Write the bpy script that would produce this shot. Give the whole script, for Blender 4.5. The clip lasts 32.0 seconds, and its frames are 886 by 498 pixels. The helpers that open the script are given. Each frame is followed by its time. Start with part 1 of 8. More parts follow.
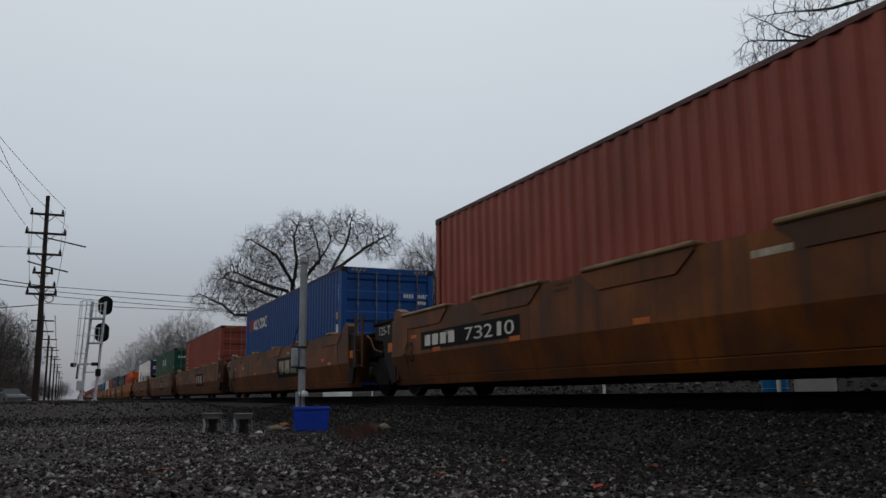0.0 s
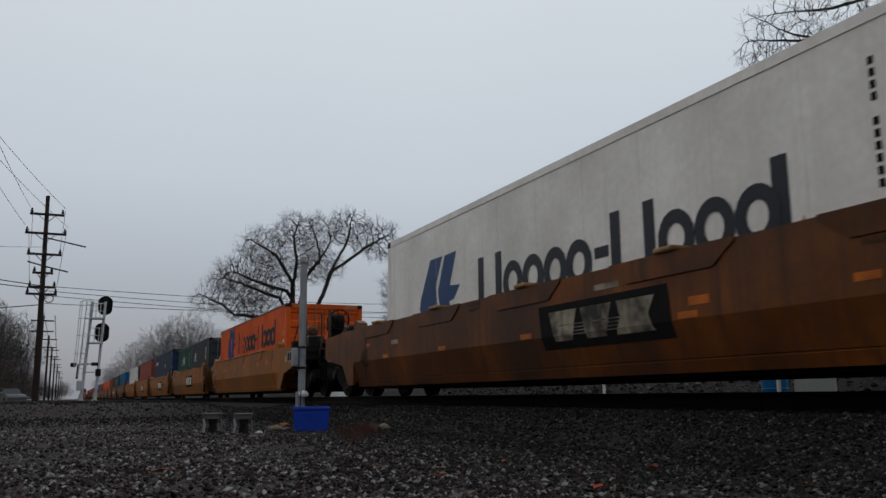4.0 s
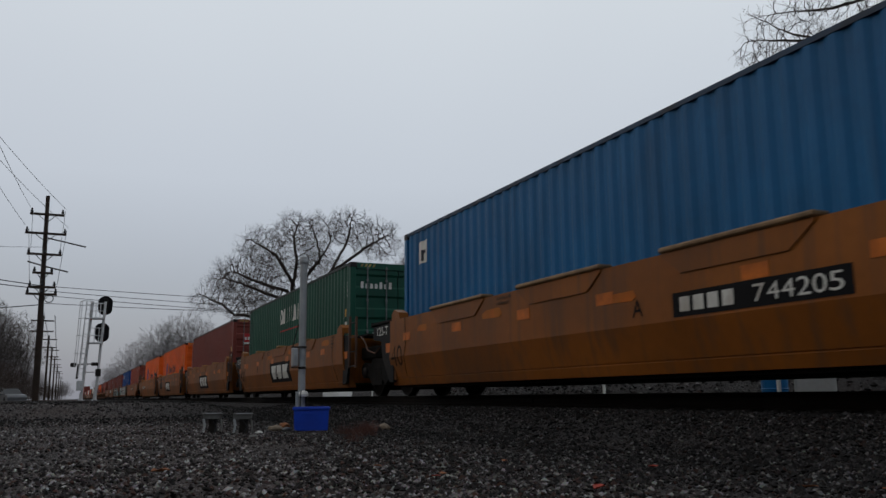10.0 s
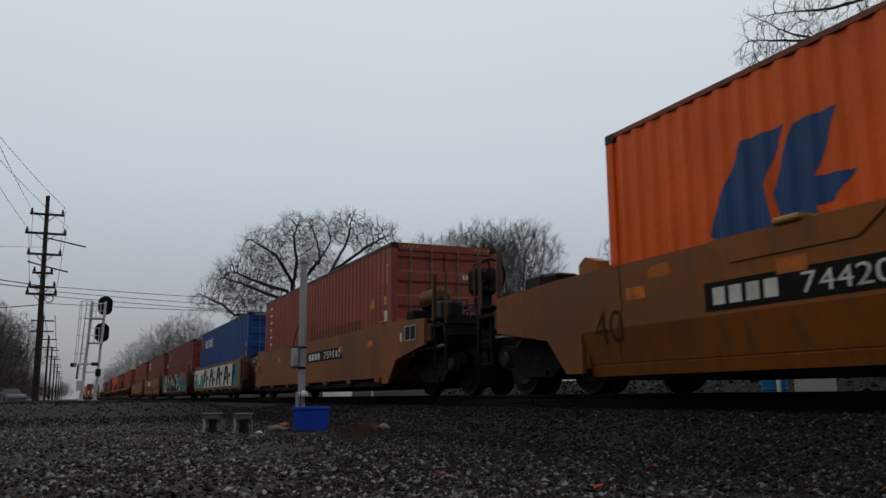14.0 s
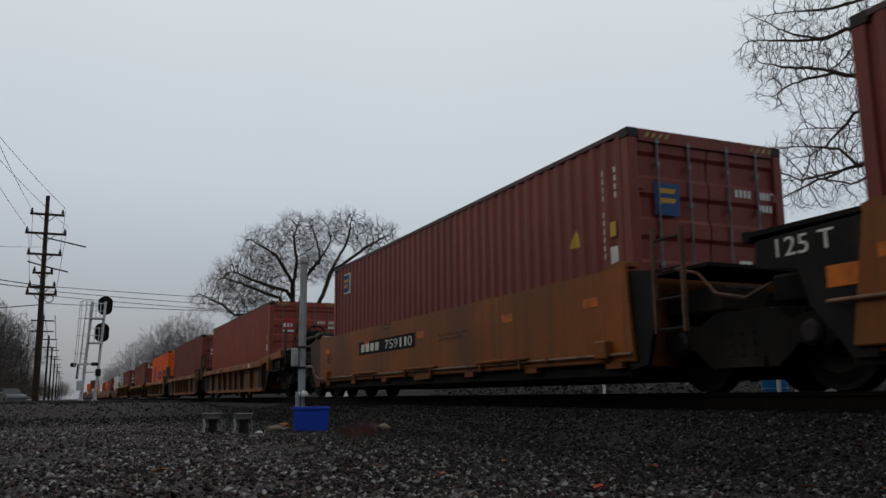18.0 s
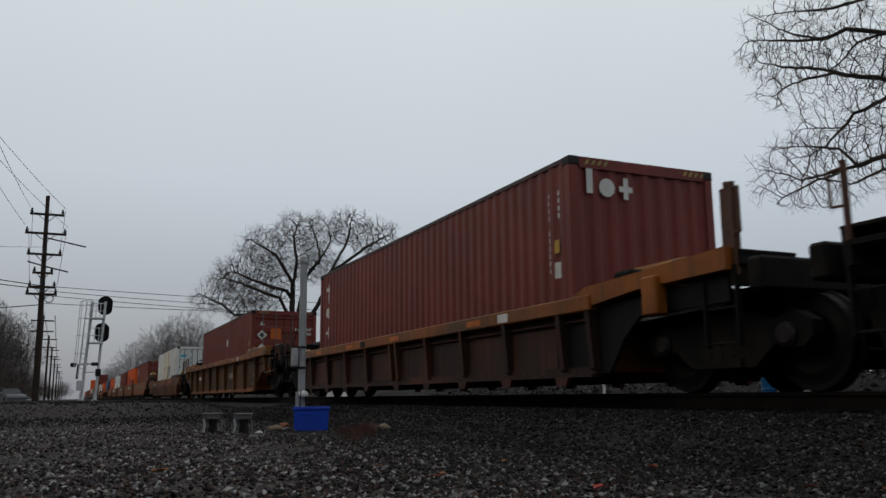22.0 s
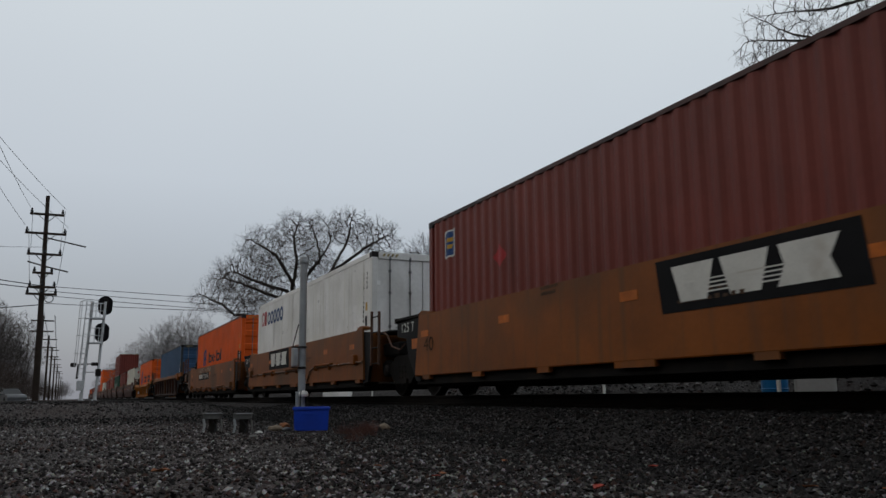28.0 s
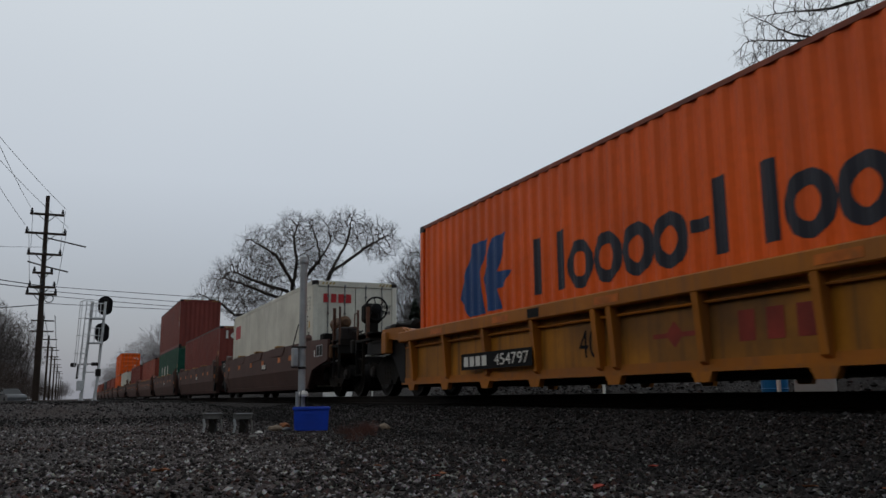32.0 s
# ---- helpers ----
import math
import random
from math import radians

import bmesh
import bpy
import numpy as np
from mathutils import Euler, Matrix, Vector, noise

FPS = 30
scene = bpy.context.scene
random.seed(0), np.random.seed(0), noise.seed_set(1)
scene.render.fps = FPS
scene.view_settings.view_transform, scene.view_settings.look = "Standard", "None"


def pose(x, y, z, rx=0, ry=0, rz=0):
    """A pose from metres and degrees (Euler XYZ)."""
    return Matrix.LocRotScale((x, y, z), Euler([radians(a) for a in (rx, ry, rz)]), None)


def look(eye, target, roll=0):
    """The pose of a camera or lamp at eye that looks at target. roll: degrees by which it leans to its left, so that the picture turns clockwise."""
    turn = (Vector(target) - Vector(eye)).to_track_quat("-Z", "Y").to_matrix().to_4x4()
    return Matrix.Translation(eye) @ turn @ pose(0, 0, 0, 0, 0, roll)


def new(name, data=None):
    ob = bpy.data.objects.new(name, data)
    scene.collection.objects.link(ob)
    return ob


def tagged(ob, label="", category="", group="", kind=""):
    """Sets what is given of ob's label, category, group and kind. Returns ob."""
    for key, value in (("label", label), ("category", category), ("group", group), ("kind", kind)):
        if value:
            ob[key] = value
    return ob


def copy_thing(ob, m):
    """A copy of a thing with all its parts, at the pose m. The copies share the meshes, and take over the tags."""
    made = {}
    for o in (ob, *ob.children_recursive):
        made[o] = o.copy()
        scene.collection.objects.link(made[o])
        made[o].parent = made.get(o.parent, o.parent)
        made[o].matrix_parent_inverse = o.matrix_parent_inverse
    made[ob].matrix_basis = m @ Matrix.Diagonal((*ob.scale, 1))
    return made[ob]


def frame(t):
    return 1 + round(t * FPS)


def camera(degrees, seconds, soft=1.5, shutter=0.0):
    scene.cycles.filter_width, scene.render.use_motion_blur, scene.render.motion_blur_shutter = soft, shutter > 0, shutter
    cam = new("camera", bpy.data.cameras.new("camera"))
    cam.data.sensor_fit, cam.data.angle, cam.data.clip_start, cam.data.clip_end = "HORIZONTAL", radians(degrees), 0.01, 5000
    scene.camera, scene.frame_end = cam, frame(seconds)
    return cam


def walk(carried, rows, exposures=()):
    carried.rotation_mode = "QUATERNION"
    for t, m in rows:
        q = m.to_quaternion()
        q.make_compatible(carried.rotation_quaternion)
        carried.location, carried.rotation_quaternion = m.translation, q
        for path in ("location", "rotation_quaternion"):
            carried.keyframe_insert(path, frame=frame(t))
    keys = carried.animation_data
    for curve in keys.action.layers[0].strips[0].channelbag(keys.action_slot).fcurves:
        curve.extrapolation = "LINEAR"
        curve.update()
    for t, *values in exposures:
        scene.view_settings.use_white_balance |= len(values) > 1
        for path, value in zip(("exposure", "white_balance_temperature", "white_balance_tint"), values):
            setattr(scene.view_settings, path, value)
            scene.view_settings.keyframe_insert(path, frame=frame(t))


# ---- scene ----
# The camera stands still on a low stand beside the track: x along the track, y across it, z = 0 at the railhead.
SPEED = 17.435
YC = 7.113            # centre line of the track
FACE = 1.219          # half the width of a container
EYE = (0.0, 0.0, -0.011)
YAW, PITCH, ROLL = radians(-66.03), radians(10.07), -0.497
AIM = (EYE[0] + math.sin(YAW) * math.cos(PITCH), EYE[1] + math.cos(YAW) * math.cos(PITCH), EYE[2] + math.sin(PITCH))
cam = camera(56.29, 32.0, soft=1.5, shutter=0.07)
walk(cam, [(0.0, look(EYE, AIM, ROLL)), (32.0, look(EYE, AIM, ROLL))], exposures=[(0.0, 0.03, 6500, 10), (10.0, 0.03, 6500, 11), (17.0, 0.08, 6600, 9), (21.0, 0.08, 6600, 9), (25.0, 0.04, 6600, 8), (30.0, 0.04, 6500, 10), (32.0, 0.04, 6500, 10)])

# ---- world and light ----
world = bpy.data.worlds.new("overcast")
scene.world = world
world.use_nodes = True
wn, wl = world.node_tree.nodes, world.node_tree.links
wn.clear()
sky = wn.new("ShaderNodeTexSky")
sky.sky_type, sky.sun_disc = "NISHITA", False
sky.sun_elevation, sky.sun_rotation = radians(32), radians(200)
sky.air_density, sky.dust_density = 1.0, 4.0
geo = wn.new("ShaderNodeTexCoord")
sep = wn.new("ShaderNodeSeparateXYZ")
ramp = wn.new("ShaderNodeValToRGB")
ramp.color_ramp.elements[0].position, ramp.color_ramp.elements[0].color = 0.0, (0.25, 0.263, 0.302, 1)
ramp.color_ramp.elements[1].position, ramp.color_ramp.elements[1].color = 0.45, (0.605, 0.645, 0.665, 1)
for p_, c_ in ((0.13, (0.345, 0.37, 0.413, 1)), (0.25, (0.49, 0.525, 0.565, 1))):
    stop = ramp.color_ramp.elements.new(p_)
    stop.color = c_
cloud = wn.new("ShaderNodeTexNoise")
cloud.inputs["Scale"].default_value, cloud.inputs["Detail"].default_value = 1.6, 3
cmix = wn.new("ShaderNodeMix")
cmix.data_type, cmix.blend_type = "RGBA", "MULTIPLY"
cramp = wn.new("ShaderNodeValToRGB")
cramp.color_ramp.elements[0].color, cramp.color_ramp.elements[1].color = (0.93, 0.93, 0.94, 1), (1.05, 1.05, 1.04, 1)
smix = wn.new("ShaderNodeMix")
smix.data_type, smix.blend_type = "RGBA", "MIX"
smix.inputs[0].default_value = 0.03
bg = wn.new("ShaderNodeBackground")
bg.inputs["Strength"].default_value = 1.0
out = wn.new("ShaderNodeOutputWorld")
# the evening sky is brightest low over the track ahead and fades towards the zenith and behind
glow = wn.new("ShaderNodeVectorMath")
glow.operation = "DOT_PRODUCT"
glow.inputs[1].default_value = (math.sin(radians(-30)) * math.cos(radians(12)), math.cos(radians(-30)) * math.cos(radians(12)), math.sin(radians(12)))
fade = wn.new("ShaderNodeMapRange")
fade.interpolation_type = "SMOOTHSTEP"
fade.inputs["From Min"].default_value, fade.inputs["From Max"].default_value = -0.75, 0.82
fade.inputs["To Min"].default_value, fade.inputs["To Max"].default_value = 0.57, 1.0
fmix = wn.new("ShaderNodeVectorMath")
fmix.operation = "SCALE"
wl.new(geo.outputs["Generated"], glow.inputs[0])
wl.new(glow.outputs["Value"], fade.inputs["Value"])
wl.new(geo.outputs["Generated"], sep.inputs[0])
wl.new(sep.outputs["Z"], ramp.inputs[0])
wl.new(geo.outputs["Generated"], cloud.inputs["Vector"])
wl.new(cloud.outputs["Fac"], cramp.inputs[0])
cmix.inputs[0].default_value = 1.0
wl.new(ramp.outputs[0], cmix.inputs[6])
wl.new(cramp.outputs[0], cmix.inputs[7])
wl.new(cmix.outputs[2], smix.inputs[6])
wl.new(sky.outputs[0], smix.inputs[7])
wl.new(smix.outputs[2], fmix.inputs[0])
wl.new(fade.outputs[0], fmix.inputs["Scale"])
wl.new(fmix.outputs[0], bg.inputs[0])
wl.new(bg.outputs[0], out.inputs[0])

sun = new("sun", bpy.data.lights.new("sun", "SUN"))
sun.data.energy, sun.data.angle, sun.data.color = 0.12, radians(40), (1.0, 0.97, 0.93)
sun.matrix_world = look((-45, 25, 40), (0, 0, 0))

# ---- materials ----
def surface(name, colour, rough=0.6, metal=0.0, vary=0.25, scale=3.0, dirt=None, dirt_amount=0.35, streak=0.0, bump=0.0, bump_scale=40.0, shift=True, gloss=0.3):
    """A painted or bare surface: base colour varied at two scales, dirt in patches and in streaks that run down."""
    m = bpy.data.materials.new(name)
    m.use_nodes = True
    n, l = m.node_tree.nodes, m.node_tree.links
    b = n["Principled BSDF"]
    b.inputs["Roughness"].default_value, b.inputs["Metallic"].default_value = rough, metal
    b.inputs["Specular IOR Level"].default_value = gloss
    co = n.new("ShaderNodeTexCoord")
    vec = co.outputs["Object"]
    if shift:
        info = n.new("ShaderNodeObjectInfo")
        add = n.new("ShaderNodeVectorMath")
        mul = n.new("ShaderNodeVectorMath")
        mul.operation = "SCALE"
        mul.inputs["Scale"].default_value = 37.0
        comb = n.new("ShaderNodeCombineXYZ")
        for k in range(3):
            l.new(info.outputs["Random"], comb.inputs[k])
        l.new(comb.outputs[0], mul.inputs[0])
        l.new(vec, add.inputs[0])
        l.new(mul.outputs[0], add.inputs[1])
        vec = add.outputs[0]

    def noise_tex(s, detail=5.0, stretch=None):
        t = n.new("ShaderNodeTexNoise")
        t.inputs["Scale"].default_value, t.inputs["Detail"].default_value = s, detail
        if stretch:
            mp = n.new("ShaderNodeMapping")
            mp.inputs["Scale"].default_value = stretch
            l.new(vec, mp.inputs["Vector"])
            l.new(mp.outputs[0], t.inputs["Vector"])
        else:
            l.new(vec, t.inputs["Vector"])
        return t.outputs["Fac"]

    def mix(fac, a, c, lo=0.35, hi=0.7):
        r = n.new("ShaderNodeMapRange")
        r.inputs["From Min"].default_value, r.inputs["From Max"].default_value = lo, hi
        l.new(fac, r.inputs["Value"])
        x = n.new("ShaderNodeMix")
        x.data_type = "RGBA"
        l.new(r.outputs[0], x.inputs[0])
        for sock, v in ((x.inputs[6], a), (x.inputs[7], c)):
            if isinstance(v, tuple):
                sock.default_value = (*v, 1)
            else:
                l.new(v, sock)
        return x.outputs[2]

    lo = tuple(max(0.0, c * (1 - vary)) for c in colour)
    hi = tuple(min(1.0, c * (1 + vary)) for c in colour)
    col = mix(noise_tex(scale), lo, hi, 0.3, 0.7)
    fine = n.new("ShaderNodeMix")
    fine.data_type, fine.blend_type = "RGBA", "MULTIPLY"
    fine.inputs[0].default_value = 0.35
    l.new(col, fine.inputs[6])
    rr = n.new("ShaderNodeValToRGB")
    rr.color_ramp.elements[0].color, rr.color_ramp.elements[1].color = (0.45, 0.45, 0.45, 1), (1.15, 1.15, 1.15, 1)
    l.new(noise_tex(scale * 14), rr.inputs[0])
    l.new(rr.outputs[0], fine.inputs[7])
    col = fine.outputs[2]
    if dirt:
        col = mix(noise_tex(scale * 0.55, 8.0), col, dirt, 0.72 - dirt_amount * 0.5, 0.86 - dirt_amount * 0.3)
    if streak:
        col = mix(noise_tex(1.0, 6.0, (7.0, 7.0, 0.35)), col, dirt or (0.03, 0.02, 0.015), 0.60 - streak * 0.2, 0.80)
    l.new(col, b.inputs["Base Color"])
    if bump:
        bp = n.new("ShaderNodeBump")
        bp.inputs["Strength"].default_value, bp.inputs["Distance"].default_value = bump, 0.01
        l.new(noise_tex(bump_scale), bp.inputs["Height"])
        l.new(bp.outputs[0], b.inputs["Normal"])
    return m


GRIME = (0.03, 0.026, 0.022)
PAINT = {
    "maroon": (0.182, 0.0381, 0.0286), "brick": (0.27, 0.0576, 0.0372), "red": (0.252, 0.048, 0.027),
    "orange": (0.764, 0.109, 0.00624), "blue": (0.00648, 0.0621, 0.238), "azure": (0.0036, 0.114, 0.288),
    "navy": (0.0099, 0.0341, 0.0825), "steel": (0.0336, 0.0899, 0.183), "green": (0.00624, 0.0702, 0.0442),
    "charcoal": (0.036, 0.0464, 0.0568), "white": (0.891, 0.886, 0.853), "pale": (0.725, 0.729, 0.7), "cream": (0.608, 0.6, 0.517)}
M = {}
for key, c in PAINT.items():
    light = key in ("white", "pale", "cream")
    worn = tuple(x * (0.8 if key == "orange" else 0.55) + 0.008 for x in c) if not light else (0.72, 0.71, 0.64)
    M[key] = surface("paint_" + key, c, 0.5, 0, 0.16, 0.9, worn, 0.2, 0.2 if not light else 0.3, 0.12, 25, gloss=0.24)
    # the top rails are greyer and darker than the walls, but for light boxes
    M["rail_" + key] = M[key] if light else surface("grey_rail_" + key, tuple(0.25 * x + 0.026 for x in c), 0.6, 0, 0.3, 3.0, (0.03, 0.03, 0.032), 0.4)
M["yellow_well"] = surface("well_yellow", (0.35, 0.120, 0.009), 0.55, 0, 0.2, 0.6, (0.20, 0.085, 0.028), 0.42, 0.5, 0.15, 20, gloss=0.24)
M["ochre_well"] = surface("well_ochre", (0.25, 0.080, 0.009), 0.55, 0, 0.25, 0.6, (0.12, 0.055, 0.025), 0.45, 0.5, 0.15, 20, gloss=0.24)
M["brown_well"] = surface("well_brown", (0.165, 0.05, 0.007), 0.55, 0, 0.5, 1.1, (0.055, 0.026, 0.014), 0.62, 0.6, 0.25, 20, gloss=0.24)
M["dark_well"] = surface("well_dark", (0.0619, 0.0341, 0.0186), 0.7, 0, 0.25, 0.8, (0.05, 0.03, 0.02), 0.5, 0.4, 0.2, 20)
M["plum_well"] = surface("well_plum", (0.0864, 0.0432, 0.036), 0.7, 0, 0.2, 0.8, (0.06, 0.035, 0.03), 0.4, 0.3, 0.2, 20)
M["umber_well"] = surface("well_umber", (0.225, 0.066, 0.007), 0.55, 0, 0.25, 0.9, (0.10, 0.048, 0.02), 0.5, 0.45, 0.2, 20, gloss=0.24)
M["faded_well"] = surface("well_faded", (0.19, 0.066, 0.024), 0.6, 0, 0.3, 0.7, (0.07, 0.036, 0.022), 0.55, 0.6, 0.2, 20, gloss=0.24)
M["touch_up"] = surface("orange_touch_up", (0.46, 0.115, 0.006), 0.6, 0, 0.2, 4.0, (0.36, 0.125, 0.012), 0.6, 0.4, gloss=0.24)
M["web_brown"] = surface("well_web", (0.105, 0.038, 0.012), 0.55, 0, 0.3, 0.9, (0.05, 0.024, 0.014), 0.55, 0.5, 0.25, 20, gloss=0.24)
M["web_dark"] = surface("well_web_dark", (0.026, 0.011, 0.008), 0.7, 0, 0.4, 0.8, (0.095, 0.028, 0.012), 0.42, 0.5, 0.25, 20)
M["dirty_yellow"] = surface("well_dirty_yellow", (0.36, 0.145, 0.010), 0.55, 0, 0.3, 1.1, (0.09, 0.045, 0.018), 0.55, 0.5, 0.2, 20, gloss=0.24)
M["chord_ochre"] = surface("well_chord", (0.27, 0.083, 0.011), 0.55, 0, 0.3, 1.4, (0.10, 0.05, 0.022), 0.55, 0.4, 0.2, 20, gloss=0.24)
M["post_brown"] = surface("rusty_post", (0.10, 0.045, 0.026), 0.65, 0, 0.3, 4.0, (0.05, 0.03, 0.024), 0.4, 0.3, 0.2, 30)
M["tank_rust"] = surface("rusty_tank", (0.144, 0.0612, 0.0158), 0.6, 0, 0.35, 3.0, (0.04, 0.025, 0.018), 0.5, 0.3, 0.2, 30)
M["tank_yellow"] = surface("yellow_tank", (0.30, 0.12, 0.014), 0.55, 0, 0.3, 3.0, (0.10, 0.05, 0.02), 0.45, 0.3)
M["sooty_ochre"] = surface("sooty_ochre", (0.0963, 0.0396, 0.0112), 0.65, 0, 0.35, 1.8, (0.035, 0.022, 0.015), 0.6, 0.4, 0.25, 25)
M["mark_worn"] = surface("worn_white_marking", (0.42, 0.37, 0.28), 0.6, 0, 0.3, 5.0, (0.03, 0.028, 0.025), 0.62, 0.5)
M["stain_faint"] = surface("faint_stain", (0.80, 0.78, 0.66), 0.55, 0, 0.08, 2.0, (0.62, 0.52, 0.30), 0.3, 0.5)
M["deep_ochre"] = surface("deep_ochre", (0.1078, 0.0460, 0.0144), 0.55, 0, 0.3, 1.0, (0.045, 0.024, 0.014), 0.5, 0.4, 0.2, 20, gloss=0.13)
M["spray_dark"] = surface("dark_spray", (0.0324, 0.023, 0.0158), 0.75, 0, 0.4, 3.0, (0.12, 0.055, 0.02), 0.45, gloss=0.15)
M["mark_faint_blue"] = surface("faint_blue_spray", (0.072, 0.0864, 0.0864), 0.7, 0, 0.3, 3.0)
M["black"] = surface("black_steel", (0.00684, 0.00684, 0.00758), 0.6, 0, 0.3, 2.0, (0.022, 0.017, 0.014), 0.3, 0.2, 0.2, 30, gloss=0.12)
M["grime"] = surface("grimy_iron", (0.00925, 0.00843, 0.00799), 0.85, 0.0, 0.35, 3.0, (0.024, 0.017, 0.012), 0.4, 0, 0.3, 30, gloss=0.15)
M["wheel"] = surface("wheel_steel", (0.00846, 0.00734, 0.00696), 0.6, 0.2, 0.3, 4.0, gloss=0.2)
M["cast"] = surface("casting", (0.01665, 0.01303, 0.01303), 0.6, 0.2, 0.3, 6.0)
M["galv"] = surface("galvanised", (0.374, 0.396, 0.41), 0.45, 0.2, 0.2, 6.0, (0.22, 0.2, 0.18), 0.3, 0.2)
M["silver"] = surface("aluminium_paint", (0.562, 0.576, 0.59), 0.5, 0.0, 0.15, 4.0, (0.25, 0.22, 0.2), 0.2, 0.2)
M["rod"] = surface("dull_rod", (0.16, 0.165, 0.17), 0.5, 0.3, 0.25, 6.0, (0.09, 0.06, 0.045), 0.4)
M["block_tan"] = surface("bare_tan_block", (0.40, 0.22, 0.08), 0.6, 0, 0.3, 8.0, (0.12, 0.07, 0.04), 0.4)
M["rail_tan"] = surface("worn_tan_rail", (0.24, 0.15, 0.075), 0.6, 0, 0.35, 3.0, (0.07, 0.035, 0.02), 0.45)
M["pipe_tan"] = surface("worn_tan_pipe", (0.17, 0.095, 0.055), 0.55, 0, 0.35, 5.0, (0.06, 0.03, 0.02), 0.45)
M["scuff"] = surface("dark_scuff", (0.12, 0.11, 0.10), 0.7, 0, 0.3, 9.0)
M["run_grey"] = surface("faint_grey_run", (0.73, 0.72, 0.66), 0.55, 0, 0.1, 3.0, (0.80, 0.79, 0.75), 0.5, 0.6)
M["mark_tan"] = surface("chalky_tan_marking", (0.42, 0.36, 0.27), 0.7, 0, 0.2, 5.0)
M["rubber"] = surface("rubber", (0.0144, 0.0144, 0.0144), 0.8)
M["mark_white"] = surface("white_marking", (0.66, 0.66, 0.62), 0.5, 0, 0.1, 3.0, (0.35, 0.30, 0.24), 0.3)
M["mark_black"] = surface("black_marking", (0.00864, 0.00864, 0.0101), 0.75, 0, 0.25, 3.0, gloss=0.12)
M["mark_faded"] = surface("faded_black_marking", (0.036, 0.0202, 0.0115), 0.75, 0, 0.3, 6.0, (0.14, 0.06, 0.02), 0.45, gloss=0.12)
M["stencil_ink"] = surface("faded_stencil", (0.0612, 0.0324, 0.0158), 0.7, 0, 0.2, 3.0)
M["mark_ink"] = surface("ink_marking", (0.0144, 0.018, 0.0324), 0.5, 0, 0.15, 3.0)
M["mark_blue"] = surface("blue_marking", (0.007, 0.055, 0.19), 0.5, 0, 0.1, 3.0)
M["mark_red"] = surface("red_marking", (0.396, 0.0216, 0.0252), 0.5, 0, 0.1, 3.0)
M["mark_sky"] = surface("light_blue_marking", (0.06, 0.42, 0.62), 0.5, 0, 0.1, 3.0)
M["mark_pale_blue"] = surface("pale_blue_marking", (0.40, 0.46, 0.50), 0.5, 0, 0.1, 3.0)
M["mark_slate"] = surface("faded_slate_marking", (0.10, 0.13, 0.17), 0.6, 0, 0.2, 3.0)
M["mark_pink"] = surface("faded_red_marking", (0.52, 0.36, 0.33), 0.6, 0, 0.2, 3.0)
M["cast_grey"] = surface("grey_hinge", (0.13, 0.125, 0.12), 0.6, 0, 0.3, 6.0)
M["mark_yellow"] = surface("yellow_marking", (0.518, 0.302, 0.0288), 0.5, 0, 0.1, 3.0)
M["hazard"] = surface("dirty_hazard_paint", (0.36, 0.274, 0.0864), 0.6, 0, 0.3, 6.0, (0.1, 0.07, 0.04), 0.4)
M["mark_orange"] = surface("orange_marking", (0.54, 0.122, 0.018), 0.5, 0, 0.1, 3.0)
M["mark_teal"] = surface("teal_spray", (0.004, 0.21, 0.20), 0.6, 0, 0.2, 2.0)
M["mark_rust"] = surface("rust_red_spray", (0.216, 0.0252, 0.0144), 0.6, 0, 0.3, 3.0)
M["stain_tan"] = surface("tan_stain", (0.62, 0.46, 0.19), 0.6, 0, 0.2, 2.0, (0.74, 0.68, 0.5), 0.5, 0.9)
M["reflect"] = surface("yellow_reflector", (0.562, 0.259, 0.0108), 0.35, 0, 0.12, 4.0)
M["reflect_dim"] = surface("dirty_reflector", (0.50, 0.125, 0.006), 0.5, 0, 0.3, 6.0, (0.26, 0.09, 0.015), 0.3)
M["genset"] = surface("genset_blue", (0.00864, 0.0252, 0.0792), 0.5, 0, 0.2, 3.0, GRIME, 0.3)
M["genset_orange"] = surface("genset_orange", (0.576, 0.137, 0.0216), 0.45, 0, 0.12, 3.0, (0.3, 0.1, 0.04), 0.25, 0.2)
M["bark"] = surface("bark", (0.0432, 0.036, 0.031), 0.9, 0, 0.35, 1.5, None, 0, 0, 0.5, 18)
M["twig"] = surface("twigs", (0.054, 0.0446, 0.0396), 0.9, 0, 0.3, 0.3)
# distance haze over the far trees is put into this paler bark colour
M["bark_far"] = surface("haze_pale_bark", (0.20, 0.185, 0.185), 0.9, 0, 0.25, 0.3)
M["brush"] = surface("brown_brush", (0.0612, 0.0461, 0.0396), 0.9, 0, 0.35, 0.3)
M["needles"] = surface("conifer_needles", (0.0158, 0.0288, 0.0158), 0.85, 0, 0.4, 2.0)
M["pole_wood"] = surface("pole_wood", (0.036, 0.0245, 0.0187), 0.85, 0, 0.3, 2.0, None, 0, 0.3, 0.4, 30)
M["tie"] = surface("creosoted_wood", (0.0121, 0.00948, 0.0078), 0.85, 0, 0.35, 3.0, (0.06, 0.05, 0.045), 0.3, 0, 0.5, 25)
M["rail"] = surface("rusty_rail", (0.0087, 0.00645, 0.0054), 0.8, 0.0, 0.3, 3.0, (0.012, 0.01, 0.009), 0.3, gloss=0.12)
M["railhead"] = surface("worn_railhead", (0.0432, 0.0432, 0.0432), 0.35, 0.8, 0.15, 3.0)
